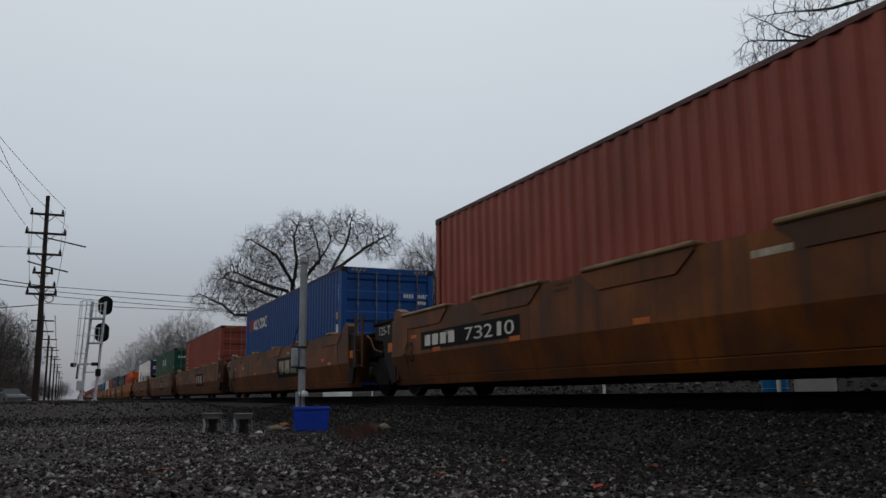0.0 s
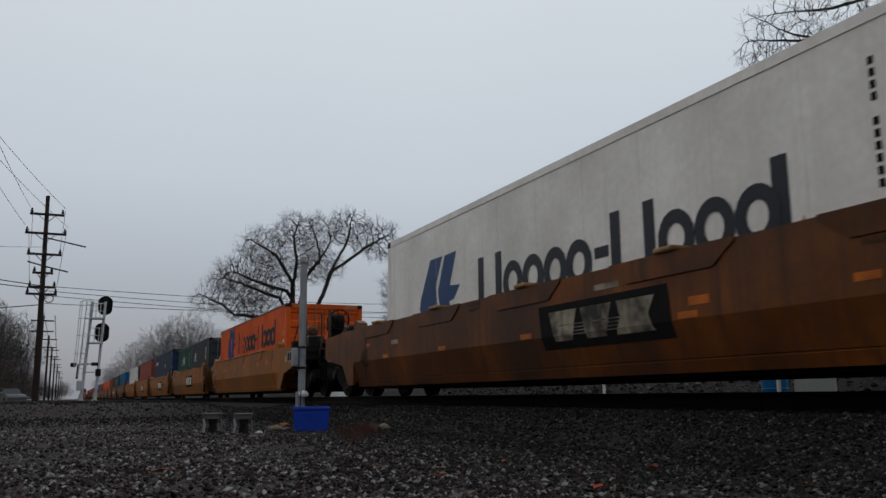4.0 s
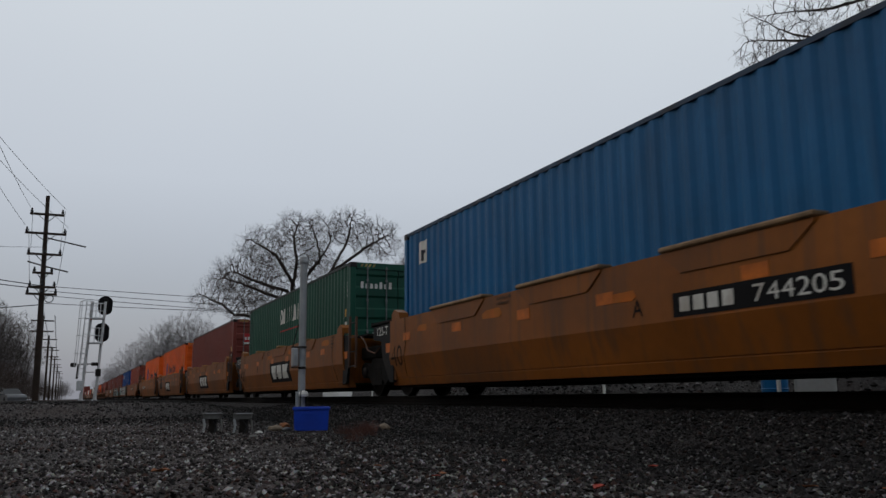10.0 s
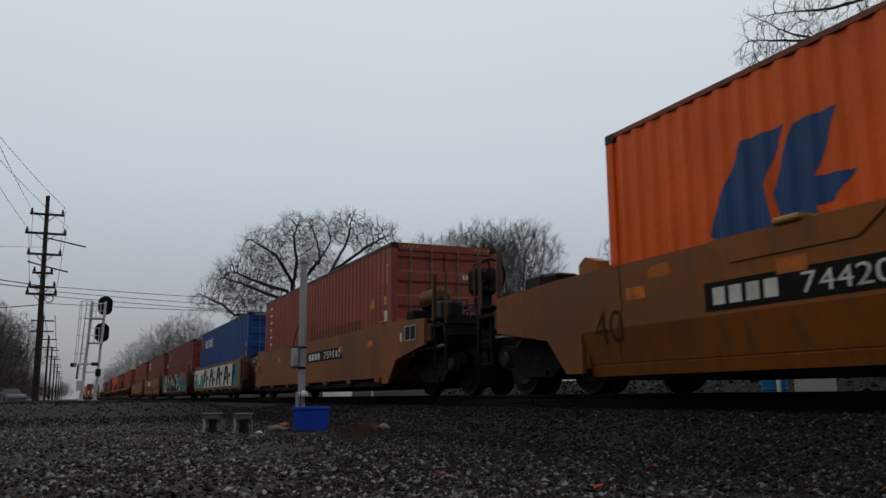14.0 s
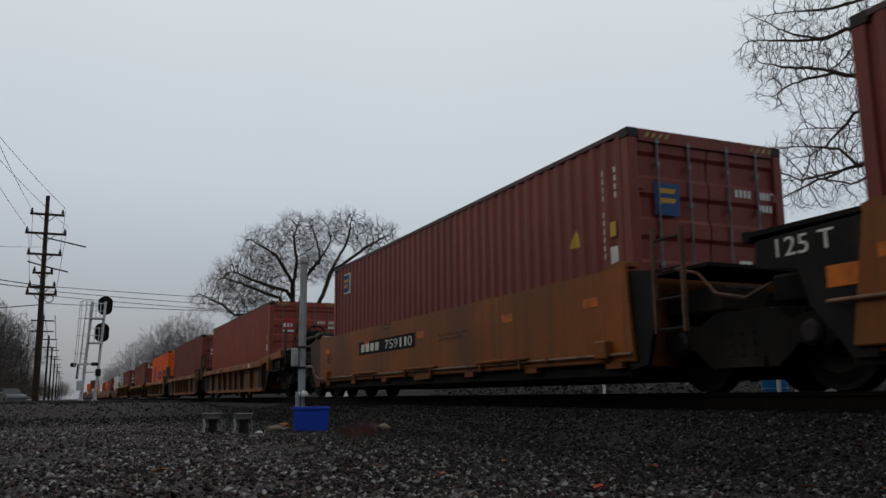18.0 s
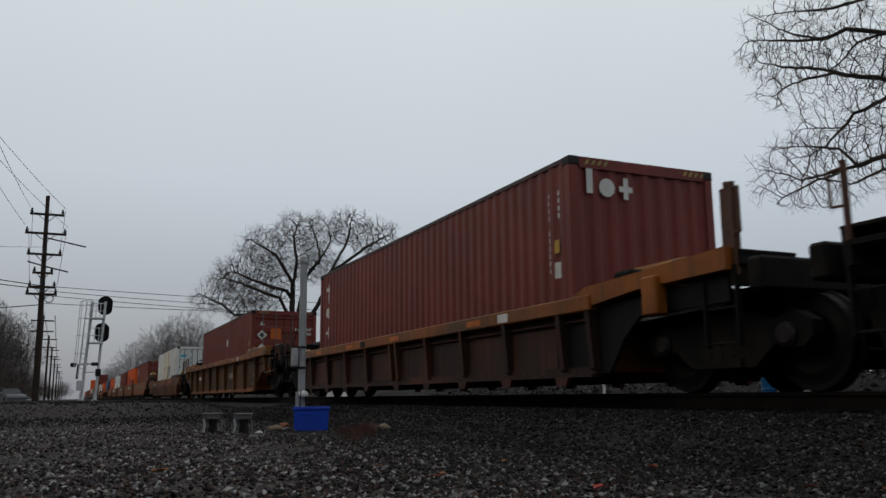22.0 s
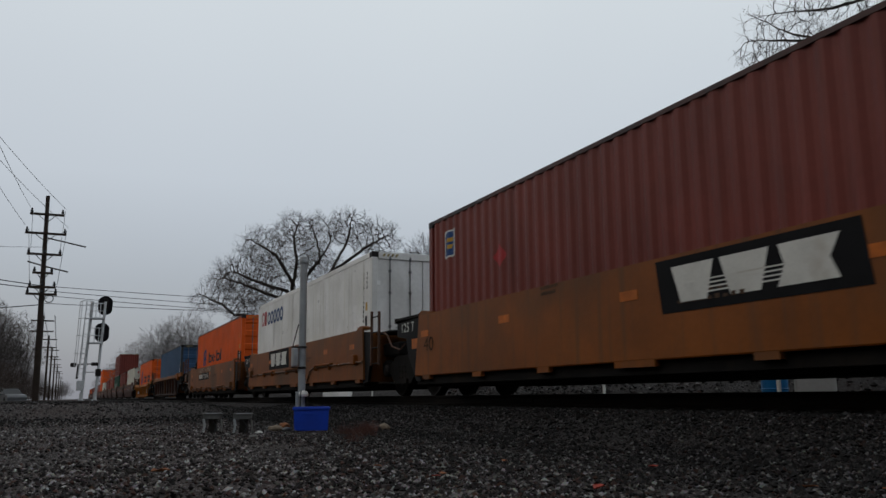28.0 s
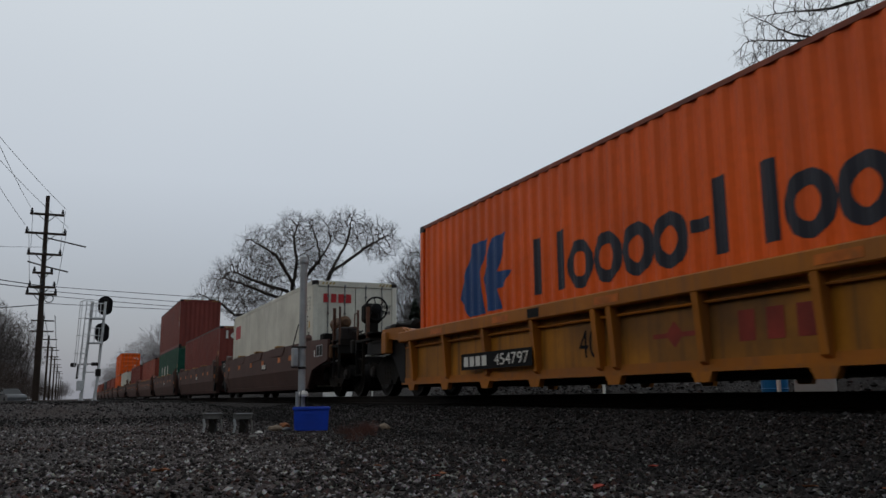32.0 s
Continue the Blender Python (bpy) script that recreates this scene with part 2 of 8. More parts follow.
M["bin"] = surface("blue_plastic", (0.0101, 0.0612, 0.518), 0.42, 0, 0.12, 5.0, (0.012, 0.05, 0.4), 0.3, 0.2)
M["concrete"] = surface("weathered_concrete", (0.144, 0.144, 0.137), 0.85, 0, 0.25, 8.0, (0.10, 0.09, 0.08), 0.4, 0.3, 0.4, 60)
M["tan_stone"] = surface("tan_stone", (0.187, 0.144, 0.101), 0.85, 0, 0.3, 12.0, None, 0, 0, 0.5, 50)
M["leaf"] = surface("dead_leaf", (0.202, 0.072, 0.0252), 0.8, 0, 0.4, 20.0)
M["leaf_red"] = surface("red_leaf", (0.302, 0.036, 0.018), 0.7, 0, 0.3, 20.0)
M["grass"] = surface("dead_grass", (0.0864, 0.0288, 0.0187), 0.9, 0, 0.5, 10.0)
M["glass"] = surface("dark_glass", (0.0144, 0.0158, 0.018), 0.08, 0, 0.05, 2.0)
M["car_white"] = surface("car_paint_white", (0.432, 0.432, 0.432), 0.25, 0, 0.05, 2.0)
M["car_blue"] = surface("car_paint_blue", (0.0144, 0.0288, 0.072), 0.3, 0, 0.05, 2.0)
M["car_grey"] = surface("car_paint_grey", (0.115, 0.122, 0.13), 0.3, 0, 0.05, 2.0)
M["siding"] = surface("pale_siding", (0.36, 0.36, 0.346), 0.7, 0, 0.1, 1.0)
M["roofing"] = surface("dark_shingle", (0.0432, 0.0396, 0.0396), 0.9, 0, 0.25, 2.0)


def ground_material(name, islands, tone=1.0):
    """Wet crushed stone and dirt; single stones take their colour from their island."""
    m = bpy.data.materials.new(name)
    m.use_nodes = True
    n, l = m.node_tree.nodes, m.node_tree.links
    b = n["Principled BSDF"]
    b.inputs["Roughness"].default_value = 0.85
    b.inputs["Specular IOR Level"].default_value = 0.2
    r = n.new("ShaderNodeValToRGB")
    e = r.color_ramp.elements
    e[0].position, e[0].color = 0.0, (0.020 * tone, 0.018 * tone, 0.017 * tone, 1)
    e[1].position, e[1].color = 1.0, (0.95 * tone, 0.92 * tone, 0.90 * tone, 1)
    for p, c in ((0.30, (0.034, 0.027, 0.027)), (0.52, (0.072, 0.057, 0.055)), (0.60, (0.17, 0.078, 0.055)), (0.66, (0.11, 0.092, 0.090)), (0.80, (0.22, 0.195, 0.19)), (0.89, (0.50, 0.46, 0.45))):
        k = e.new(p)
        k.color = (*[v * tone for v in c], 1)
    co = n.new("ShaderNodeTexCoord")
    sep_ = n.new("ShaderNodeSeparateXYZ")
    l.new(co.outputs["Object"], sep_.inputs[0])
    tone_by_y = n.new("ShaderNodeMapRange")
    tone_by_y.inputs["From Min"].default_value, tone_by_y.inputs["From Max"].default_value = 1.0, 2.9
    tone_by_y.inputs["To Min"].default_value, tone_by_y.inputs["To Max"].default_value = 1.0, 0.33
    l.new(sep_.outputs["Y"], tone_by_y.inputs["Value"])

    def darkened(colour):
        """The stones grow darker towards the rails."""
        v = n.new("ShaderNodeVectorMath")
        v.operation = "SCALE"
        l.new(colour, v.inputs[0])
        l.new(tone_by_y.outputs[0], v.inputs["Scale"])
        return v.outputs[0]
    if islands:
        g = n.new("ShaderNodeNewGeometry")
        l.new(g.outputs["Random Per Island"], r.inputs[0])
        fine = n.new("ShaderNodeTexNoise")
        fine.inputs["Scale"].default_value = 90
        l.new(co.outputs["Object"], fine.inputs["Vector"])
        x = n.new("ShaderNodeMix")
        x.data_type, x.blend_type = "RGBA", "OVERLAY"
        x.inputs[0].default_value = 0.5
        l.new(r.outputs[0], x.inputs[6])
        l.new(fine.outputs["Color"], x.inputs[7])
        l.new(darkened(x.outputs[2]), b.inputs["Base Color"])
    else:
        v = n.new("ShaderNodeTexVoronoi")
        v.inputs["Scale"].default_value = 60
        l.new(co.outputs["Object"], v.inputs["Vector"])
        sc = n.new("ShaderNodeSeparateColor")
        l.new(v.outputs["Color"], sc.inputs[0])
        big = n.new("ShaderNodeTexNoise")
        big.inputs["Scale"].default_value, big.inputs["Detail"].default_value = 0.5, 6
        l.new(co.outputs["Object"], big.inputs["Vector"])
        mul = n.new("ShaderNodeMath")
        mul.operation = "MULTIPLY"
        mul.inputs[1].default_value = 0.95
        l.new(sc.outputs[0], mul.inputs[0])
        l.new(mul.outputs[0], r.inputs[0])
        x = n.new("ShaderNodeMix")
        x.data_type = "RGBA"
        mr = n.new("ShaderNodeMapRange")
        mr.inputs["From Min"].default_value, mr.inputs["From Max"].default_value = 0.40, 0.64
        mr.inputs["To Max"].default_value = 0.62
        l.new(big.outputs["Fac"], mr.inputs["Value"])
        l.new(mr.outputs[0], x.inputs[0])
        l.new(r.outputs[0], x.inputs[6])
        x.inputs[7].default_value = (0.066, 0.047, 0.042, 1)
        l.new(darkened(x.outputs[2]), b.inputs["Base Color"])
        bp = n.new("ShaderNodeBump")
        bp.inputs["Strength"].default_value, bp.inputs["Distance"].default_value = 1.0, 0.03
        l.new(v.outputs["Distance"], bp.inputs["Height"])
        l.new(bp.outputs[0], b.inputs["Normal"])
    return m


M["ground"] = ground_material("wet_gravel_ground", False, 0.36)
M["stones"] = ground_material("crushed_stones", True, 0.43)
M["ballast"] = ground_material("dark_ballast", True, 0.13)


# ---- mesh helpers ----
class Shape:
    """Collects vertices and faces of one part."""

    def __init__(self):
        self.v, self.f = [], []

    def add(self, verts, faces):
        k = len(self.v)
        self.v.extend(verts)
        self.f.extend(tuple(i + k for i in face) for face in faces)
        return self

    def box(self, x0, x1, y0, y1, z0, z1):
        return self.add([(x, y, z) for x in (x0, x1) for y in (y0, y1) for z in (z0, z1)],
                        [(0, 1, 3, 2), (4, 6, 7, 5), (0, 4, 5, 1), (2, 3, 7, 6), (0, 2, 6, 4), (1, 5, 7, 3)])

    def prism(self, poly, axis, a, b):
        """A polygon drawn out along an axis. axis x: (y, z), axis y: (x, z), axis z: (x, y)."""
        def at(p, s):
            return {"x": (s, p[0], p[1]), "y": (p[0], s, p[1]), "z": (p[0], p[1], s)}[axis]
        n = len(poly)
        return self.add([at(p, a) for p in poly] + [at(p, b) for p in poly],
                        [tuple(range(n)), tuple(range(2 * n - 1, n - 1, -1))] + [(i, (i + 1) % n, n + (i + 1) % n, n + i) for i in range(n)])

    def soft(self, x0, x1, y0, y1, z0, z1, c=0.01):
        """A box with all its long edges cut off."""
        X, Y, Z = (x0, x1), (y0, y1), (z0, z1)
        verts, idx = [], {}
        for i in (0, 1):
            for j in (0, 1):
                for k in (0, 1):
                    for a in range(3):
                        p = [X[i], Y[j], Z[k]]
                        for q, (s, lim) in enumerate(((i, X), (j, Y), (k, Z))):
                            if q != a:
                                p[q] += c if s == 0 else -c
                        idx[i, j, k, a] = len(verts)
                        verts.append(tuple(p))
        faces = []
        for a in range(3):
            o = [q for q in range(3) if q != a]
            for s in (0, 1):
                ring = []
                for u, w in ((0, 0), (1, 0), (1, 1), (0, 1)):
                    t = [0, 0, 0]
                    t[a], t[o[0]], t[o[1]] = s, u, w
                    ring.append(idx[t[0], t[1], t[2], a])
                faces.append(tuple(ring))
        for a in range(3):
            o = [q for q in range(3) if q != a]
            for u in (0, 1):
                for w in (0, 1):
                    ends = []
                    for s in (0, 1):
                        t = [0, 0, 0]
                        t[a], t[o[0]], t[o[1]] = s, u, w
                        ends.append((idx[t[0], t[1], t[2], o[0]], idx[t[0], t[1], t[2], o[1]]))
                    faces.append((ends[0][0], ends[0][1], ends[1][1], ends[1][0]))
        for i in (0, 1):
            for j in (0, 1):
                for k in (0, 1):
                    faces.append((idx[i, j, k, 0], idx[i, j, k, 1], idx[i, j, k, 2]))
        return self.add(verts, faces)

    def tube(self, p, q, r, n=8, r2=None):
        """A round bar from p to q."""
        p, q = Vector(p), Vector(q)
        d = (q - p).normalized()
        u = d.orthogonal().normalized()
        w = d.cross(u)
        r2 = r if r2 is None else r2
        ring = [(math.cos(2 * math.pi * i / n), math.sin(2 * math.pi * i / n)) for i in range(n)]
        verts = [tuple(p + r * (c * u + s * w)) for c, s in ring] + [tuple(q + r2 * (c * u + s * w)) for c, s in ring]
        return self.add(verts, [tuple(range(n - 1, -1, -1)), tuple(range(n, 2 * n))] + [(i, (i + 1) % n, n + (i + 1) % n, n + i) for i in range(n)])

    def line(self, points, r, n=6):
        for a, b in zip(points, points[1:]):
            self.tube(a, b, r, n)
        return self

    def turned(self, profile, centre, axis="y", n=24):
        """A profile of (offset along the axis, radius) turned round it."""
        verts, faces = [], []
        for o, r in profile:
            for i in range(n):
                c, s = r * math.cos(2 * math.pi * i / n), r * math.sin(2 * math.pi * i / n)
                d = {"y": (c, o, s), "x": (o, c, s), "z": (c, s, o)}[axis]
                verts.append(tuple(centre[k] + d[k] for k in range(3)))
        m = len(profile)
        for j in range(m - 1):
            for i in range(n):
                faces.append((j * n + i, j * n + (i + 1) % n, (j + 1) * n + (i + 1) % n, (j + 1) * n + i))
        faces += [tuple(range(n - 1, -1, -1)), tuple(range((m - 1) * n, m * n))]
        return self.add(verts, faces)

    def ring(self, centre, axis, R, r, n=20, k=6):
        verts, faces = [], []
        for i in range(n):
            a = 2 * math.pi * i / n
            for j in range(k):
                b = 2 * math.pi * j / k
                rad, o = R + r * math.cos(b), r * math.sin(b)
                d = {"y": (rad * math.cos(a), o, rad * math.sin(a)), "x": (o, rad * math.cos(a), rad * math.sin(a)), "z": (rad * math.cos(a), rad * math.sin(a), o)}[axis]
                verts.append(tuple(centre[q] + d[q] for q in range(3)))
        for i in range(n):
            for j in range(k):
                faces.append((i * k + j, ((i + 1) % n) * k + j, ((i + 1) % n) * k + (j + 1) % k, i * k + (j + 1) % k))
        return self.add(verts, faces)


MESHES = {}


def mesh_of(name, shape, material, key=None, smooth=False):
    if key is not None and (key, material.name) in MESHES:
        return MESHES[key, material.name]
    sh = shape() if callable(shape) else shape
    if isinstance(sh, bpy.types.Mesh):
        me = sh
    else:
        me = bpy.data.meshes.new(name)
        me.from_pydata(sh.v, [], sh.f)
        bm = bmesh.new()
        bm.from_mesh(me)
        bmesh.ops.recalc_face_normals(bm, faces=bm.faces)
        bm.to_mesh(me)
        bm.free()
        if smooth:
            me.shade_smooth()
    me.materials.append(material)
    if key is not None:
        MESHES[key, material.name] = me
    return me


def part(name, shape, material, parent, label="", key=None, smooth=False, at=None):
    """One mesh object under a thing or under a part. A key lets alike parts share their mesh."""
    ob = new(name, mesh_of(name, shape, material, key, smooth))
    ob.parent = parent
    if at is not None:
        ob.matrix_basis = at if isinstance(at, Matrix) else Matrix.Translation(at)
    return tagged(ob, label)


def thing(name, label, category, group="", kind="", at=None):
    ob = new(name)
    ob.empty_display_size = 0.3
    if at is not None:
        ob.matrix_basis = at if isinstance(at, Matrix) else Matrix.Translation(at)
    return tagged(ob, label, category, group, kind)


LETTERS = {}


def lettering(text, height, width=None):
    """A flat mesh of the built-in font in the x-z plane, its lower left corner at the origin, facing -y."""
    if text not in LETTERS:
        cu = bpy.data.curves.new("lettering", "FONT")
        cu.body = text
        ob = new("lettering", cu)
        me = bpy.data.meshes.new_from_object(ob.evaluated_get(bpy.context.evaluated_depsgraph_get()))
        co = np.array([v.co[:] for v in me.vertices])
        LETTERS[text] = ([tuple(c) for c in co - [co[:, 0].min(), co[:, 1].min(), 0]], [tuple(p.vertices) for p in me.polygons])
        bpy.data.objects.remove(ob)
        bpy.data.curves.remove(cu)
        bpy.data.meshes.remove(me)
    v, f = LETTERS[text]
    w, h = max(p[0] for p in v), max(p[1] for p in v)
    sx, sz = (width / w if width else height / h), height / h
    sh = Shape()
    sh.add([(p[0] * sx, 0.0, p[1] * sz) for p in v], f)
    return sh


for word in ("125-T", "125 T", "40", "48", "53", "A", "C", "D", "E", "0", "73210", "742516", "744205", "759110", "680516", "475862", "454797", "759141", "40059"):
    lettering(word, 1.0)


# ---- ribbed container walls and flat marks that follow them ----
RIB, DEEP = 0.278, 0.030


def rib_depth(x):
    u = (x % RIB)
    if u < 0.070:
        return 0.0
    if u < 0.139:
        return DEEP * (u - 0.070) / 0.069
    if u < 0.209:
        return DEEP
    return DEEP * (RIB - u) / 0.069


def rib_breaks(x0, x1):
    xs = [x0]
    k = math.floor(x0 / RIB)
    while k * RIB < x1:
        for b in (0.0, 0.070, 0.139, 0.209):
            x = k * RIB + b
            if x0 + 1e-4 < x < x1 - 1e-4:
                xs.append(x)
        k += 1
    return xs + [x1]


def ribbed(x0, x1, z0, z1, side, thick=0.006):
    """A vertical trapezoid-ribbed sheet; side(x, depth) gives the plan position of a point."""
    xs = rib_breaks(x0, x1)
    sh = Shape()
    n = len(xs)
    verts = []
    for x in xs:
        d = rib_depth(x)
        for extra in (0.0, thick):
            px, py = side(x, d + extra)
            verts += [(px, py, z0), (px, py, z1)]
    faces = []
    for i in range(n - 1):
        a, b = 4 * i, 4 * (i + 1)
        faces += [(a, b, b + 1, a + 1), (a + 2, a + 3, b + 3, b + 2), (a, a + 2, b + 2, b), (a + 1, b + 1, b + 3, a + 3)]
    faces += [(0, 1, 3, 2), (4 * n - 4, 4 * n - 2, 4 * n - 1, 4 * n - 3)]
    return sh.add(verts, faces)


def clip_slab(poly, a, b):
    for lim, keep in ((a, 1), (b, -1)):
        res = []
        for i, p in enumerate(poly):
            q = poly[(i + 1) % len(poly)]
            inp, inq = keep * (p[0] - lim) >= -1e-9, keep * (q[0] - lim) >= -1e-9
            if inp:
                res.append(p)
            if inp != inq:
                t = (lim - p[0]) / (q[0] - p[0])
                res.append((lim, p[1] + t * (q[1] - p[1])))
        poly = res
        if len(poly) < 3:
            return []
    return poly


SLOPE = 0.278


def lean_in(z, kink):
    """How far a kinked side has drawn in at height z."""
    return SLOPE * (kink - z) if kink and z < kink else 0.0


def mark(polys, y, flat=True, lift=0.004, kink=0.0):
    """Outlines in (x, z), painted on the near wall whose outer face lies at y; below a kink the wall leans in."""
    sh = Shape()
    for i, poly in enumerate(polys):
        x0, x1 = min(p[0] for p in poly), max(p[0] for p in poly)
        if flat:
            turned_ = [(b, a) for a, b in poly]
            bits = [clip_slab(turned_, kink, 9.0), clip_slab(turned_, -9.0, kink)] if kink else [turned_]
            seen, faces = {}, []
            for bit in bits:
                ring = []
                for pz, px in bit:
                    k = seen.setdefault((round(px, 4), round(y + lean_in(pz, kink) - lift - 0.0003 * min(i, 24), 5), round(pz, 4)), len(seen))
                    if k not in ring:
                        ring.append(k)
                if len(ring) >= 3:
                    faces.append(tuple(ring))
            sh.add(list(seen), faces)
            continue
        # strips between the bends of the ribs, joined along their edges
        xs, seen, faces = rib_breaks(x0, x1), {}, []
        for a, b in zip(xs, xs[1:]):
            c = clip_slab(poly, a, b)
            ring = []
            for px, pz in c:
                v = (round(px, 4), round(y + rib_depth(min(max(px, a + 1e-6), b - 1e-6)) - lift, 4), round(pz, 4))
                k = seen.setdefault(v, len(seen))
                if k not in ring:
                    ring.append(k)
            if len(ring) >= 3:
                faces.append(tuple(ring))
        if faces:
            sh.add(list(seen), faces)
    return sh


KINKS = {}


def rect(x0, x1, z0, z1, lean=0.0):
    return [(x0, z0), (x1, z0), (x1 + lean, z1), (x0 + lean, z1)]


def disc(x, z, r, n=12, sz=1.0):
    return [(x + r * math.cos(2 * math.pi * i / n), z + sz * r * math.sin(2 * math.pi * i / n)) for i in range(n)]


def hoop(cx, cz, r, h, th, a0=0.0, a1=360.0, n=20):
    """A ring, or a part of one, in thin convex pieces."""
    res = []
    for i in range(n):
        u, v = radians(a0 + (a1 - a0) * i / n), radians(a0 + (a1 - a0) * (i + 1) / n)
        res.append([(cx + r * math.cos(u), cz + h * math.sin(u)), (cx + r * math.cos(v), cz + h * math.sin(v)), (cx + (r - th) * math.cos(v), cz + (h - th) * math.sin(v)), (cx + (r - th) * math.cos(u), cz + (h - th) * math.sin(u))])
    return res


def blocks(x0, x1, z0, h, pattern, fill=0.7, lean=0.0):
    """A row of plain blocks where a name stands. pattern: x short, l tall, p hanging, - low bar."""
    w = (x1 - x0) / len(pattern)
    res = []
    for i, ch in enumerate(pattern):
        a = x0 + i * w + w * (1 - fill) / 2
        b = a + w * fill
        lo, hi = {"x": (0, 0.72), "l": (0, 1), "p": (-0.28, 0.72), "-": (0.3, 0.45), " ": (0, 0)}[ch]
        if hi > lo:
            res.append(rect(a, b, z0 + lo * h, z0 + hi * h, lean))
    return res


# ---- ground, track and rails ----
def smooth_step(a, b, v):
    u = min(1.0, max(0.0, (v - a) / (b - a)))
    return u * u * (3 - 2 * u)


def ground_height(x, y):
    """Flat stony ground, the ballast shoulder of the track, a ditch and a gravel bank behind it."""
    z = -0.40 + 0.21 * smooth_step(3.6, 5.35, y)
    if y > 8.8:
        z -= 0.32 * smooth_step(8.8, 10.6, y)
        z += 0.92 * smooth_step(13.0, 15.5, y) * (1 - smooth_step(18.5, 24.0, y))
    z += 0.30 * (1 - smooth_step(-20.5, -18.2, x + 0.25 * y)) * (1 - smooth_step(2.5, 4.6, y))
    if y < 3.6:
        near = math.exp(-((x + 7) ** 2 + (y - 1) ** 2) / 160.0)
        z += near * 0.022 * noise.noise((x * 0.8, y * 0.8, 3.1)) + near * 0.012 * noise.noise((x * 2.6, y * 2.6, 8.0))
    return z


def spread(lo, hi, step, far):
    vals = list(np.arange(lo, hi + 1e-6, step))
    s, v = step, hi
    while v < far:
        s *= 1.35
        v += s
        vals.append(v)
    s, v = step, lo
    while v > -far:
        s *= 1.35
        v -= s
        vals.insert(0, v)
    return vals


gx, gy = spread(-26.0, 4.0, 0.3, 2600.0), spread(-3.0, 21.0, 0.3, 2600.0)
sheet = Shape()
sheet.v = [(x, y, ground_height(x, y)) for x in gx for y in gy]
ny = len(gy)
sheet.f = [(i * ny + j, (i + 1) * ny + j, (i + 1) * ny + j + 1, i * ny + j + 1) for i in range(len(gx) - 1) for j in range(ny - 1)]
ground = new("ground", mesh_of("ground", sheet, M["ground"], smooth=True))
tagged(ground, "dark wet gravel and dirt beside the railway track", "ground", kind="structure")


# an unseen dark screen, added behind the stand to block low sky light
crest = [(x, 7.5 + 1.6 * noise.noise((x * 0.13, 4.0, 0.0)) + 0.9 * noise.noise((x * 0.6, 1.0, 2.0))) for x in range(-70, 71, 2)]
light_screen = Shape()
light_screen.v = [(x, y, z) for x, h in crest for y, z in ((-14.0, -0.5), (-15.0, h * 0.7), (-17.0, h), (-21.0, h * 0.8), (-22.0, -0.5))]
light_screen.f = [(5 * i + j, 5 * i + 5 + j, 5 * i + 6 + j, 5 * i + 1 + j) for i in range(len(crest) - 1) for j in range(4)]
tagged(new("backdrop", mesh_of("backdrop", light_screen, M["brush"])), "unseen dark screen added behind the stand against low sky light", "wood edge", kind="structure")


def stones(name, label, n, seed, place, lo, hi, material="stones"):
    """Many small broken stones, pressed a little into the ground."""
    rnd = random.Random(seed)
    base = [(1, 0, 0), (-1, 0, 0), (0, 1, 0), (0, -1, 0), (0, 0, 1), (0, 0, -1)]
    faces = [(0, 2, 4), (2, 1, 4), (1, 3, 4), (3, 0, 4), (2, 0, 5), (1, 2, 5), (3, 1, 5), (0, 3, 5)]
    verts, tris = [], []
    for _ in range(n):
        x, y = place(rnd)
        r = lo + (hi - lo) * rnd.random() ** 2.2
        a = rnd.random() * 6.283
        ca, sa = math.cos(a), math.sin(a)
        sx, sy, sz = r * rnd.uniform(0.7, 1.35), r * rnd.uniform(0.6, 1.0), r * rnd.uniform(0.45, 0.85)
        tx, ty = rnd.uniform(-0.5, 0.5), rnd.uniform(-0.5, 0.5)
        z0 = ground_height(x, y) + sz * 0.5
        k = len(verts)
        for bx, by, bz in base:
            px, py, pz = bx * sx * rnd.uniform(0.75, 1.2), by * sy * rnd.uniform(0.75, 1.2), bz * sz
            pz += tx * px + ty * py
            verts.append((x + ca * px - sa * py, y + sa * px + ca * py, z0 + pz))
        tris += [(k + p, k + q, k + s) for p, q, s in faces]
    me = bpy.data.meshes.new(name)
    me.from_pydata(verts, [], tris)
    me.materials.append(M[material])
    ob = new(name, me)
    return tagged(ob, label, "gravel", kind="stuff")


def near_place(rnd):
    # thick close to the stand, thinner away from it, within the wedge in front of it
    while True:
        d = 1.9 + 14.0 * rnd.random() ** 1.5
        a = radians(rnd.uniform(-98, -34))
        x, y = d * math.sin(a), d * math.cos(a)
        dirt = noise.noise((x * 0.55, y * 1.1, 5.0)) + 0.6 * noise.noise((x * 1.7, y * 2.2, 1.0))
        if y < 5.5 and rnd.random() < max(0.22, 0.36 + 0.56 * smooth_step(0.2, 1.8, y) + 0.8 * dirt):
            return x, y


def shoulder_place(rnd):
    return -2.0 - 20.0 * rnd.random() ** 1.3, rnd.uniform(3.0, 8.9)


def bank_place(rnd):
    return rnd.uniform(-46.0, -14.0), rnd.uniform(-3.0, 4.6)


stones("gravel", "wet grey crushed stone strewn over the ground", 82000, 4, near_place, 0.004, 0.020)
stones("bank_gravel", "dark crushed stone on the low bank along the track", 22000, 19, bank_place, 0.012, 0.04, "ballast")
stones("track_ballast", "dark crushed stone along the track shoulder", 26000, 9, shoulder_place, 0.012, 0.030, "ballast")
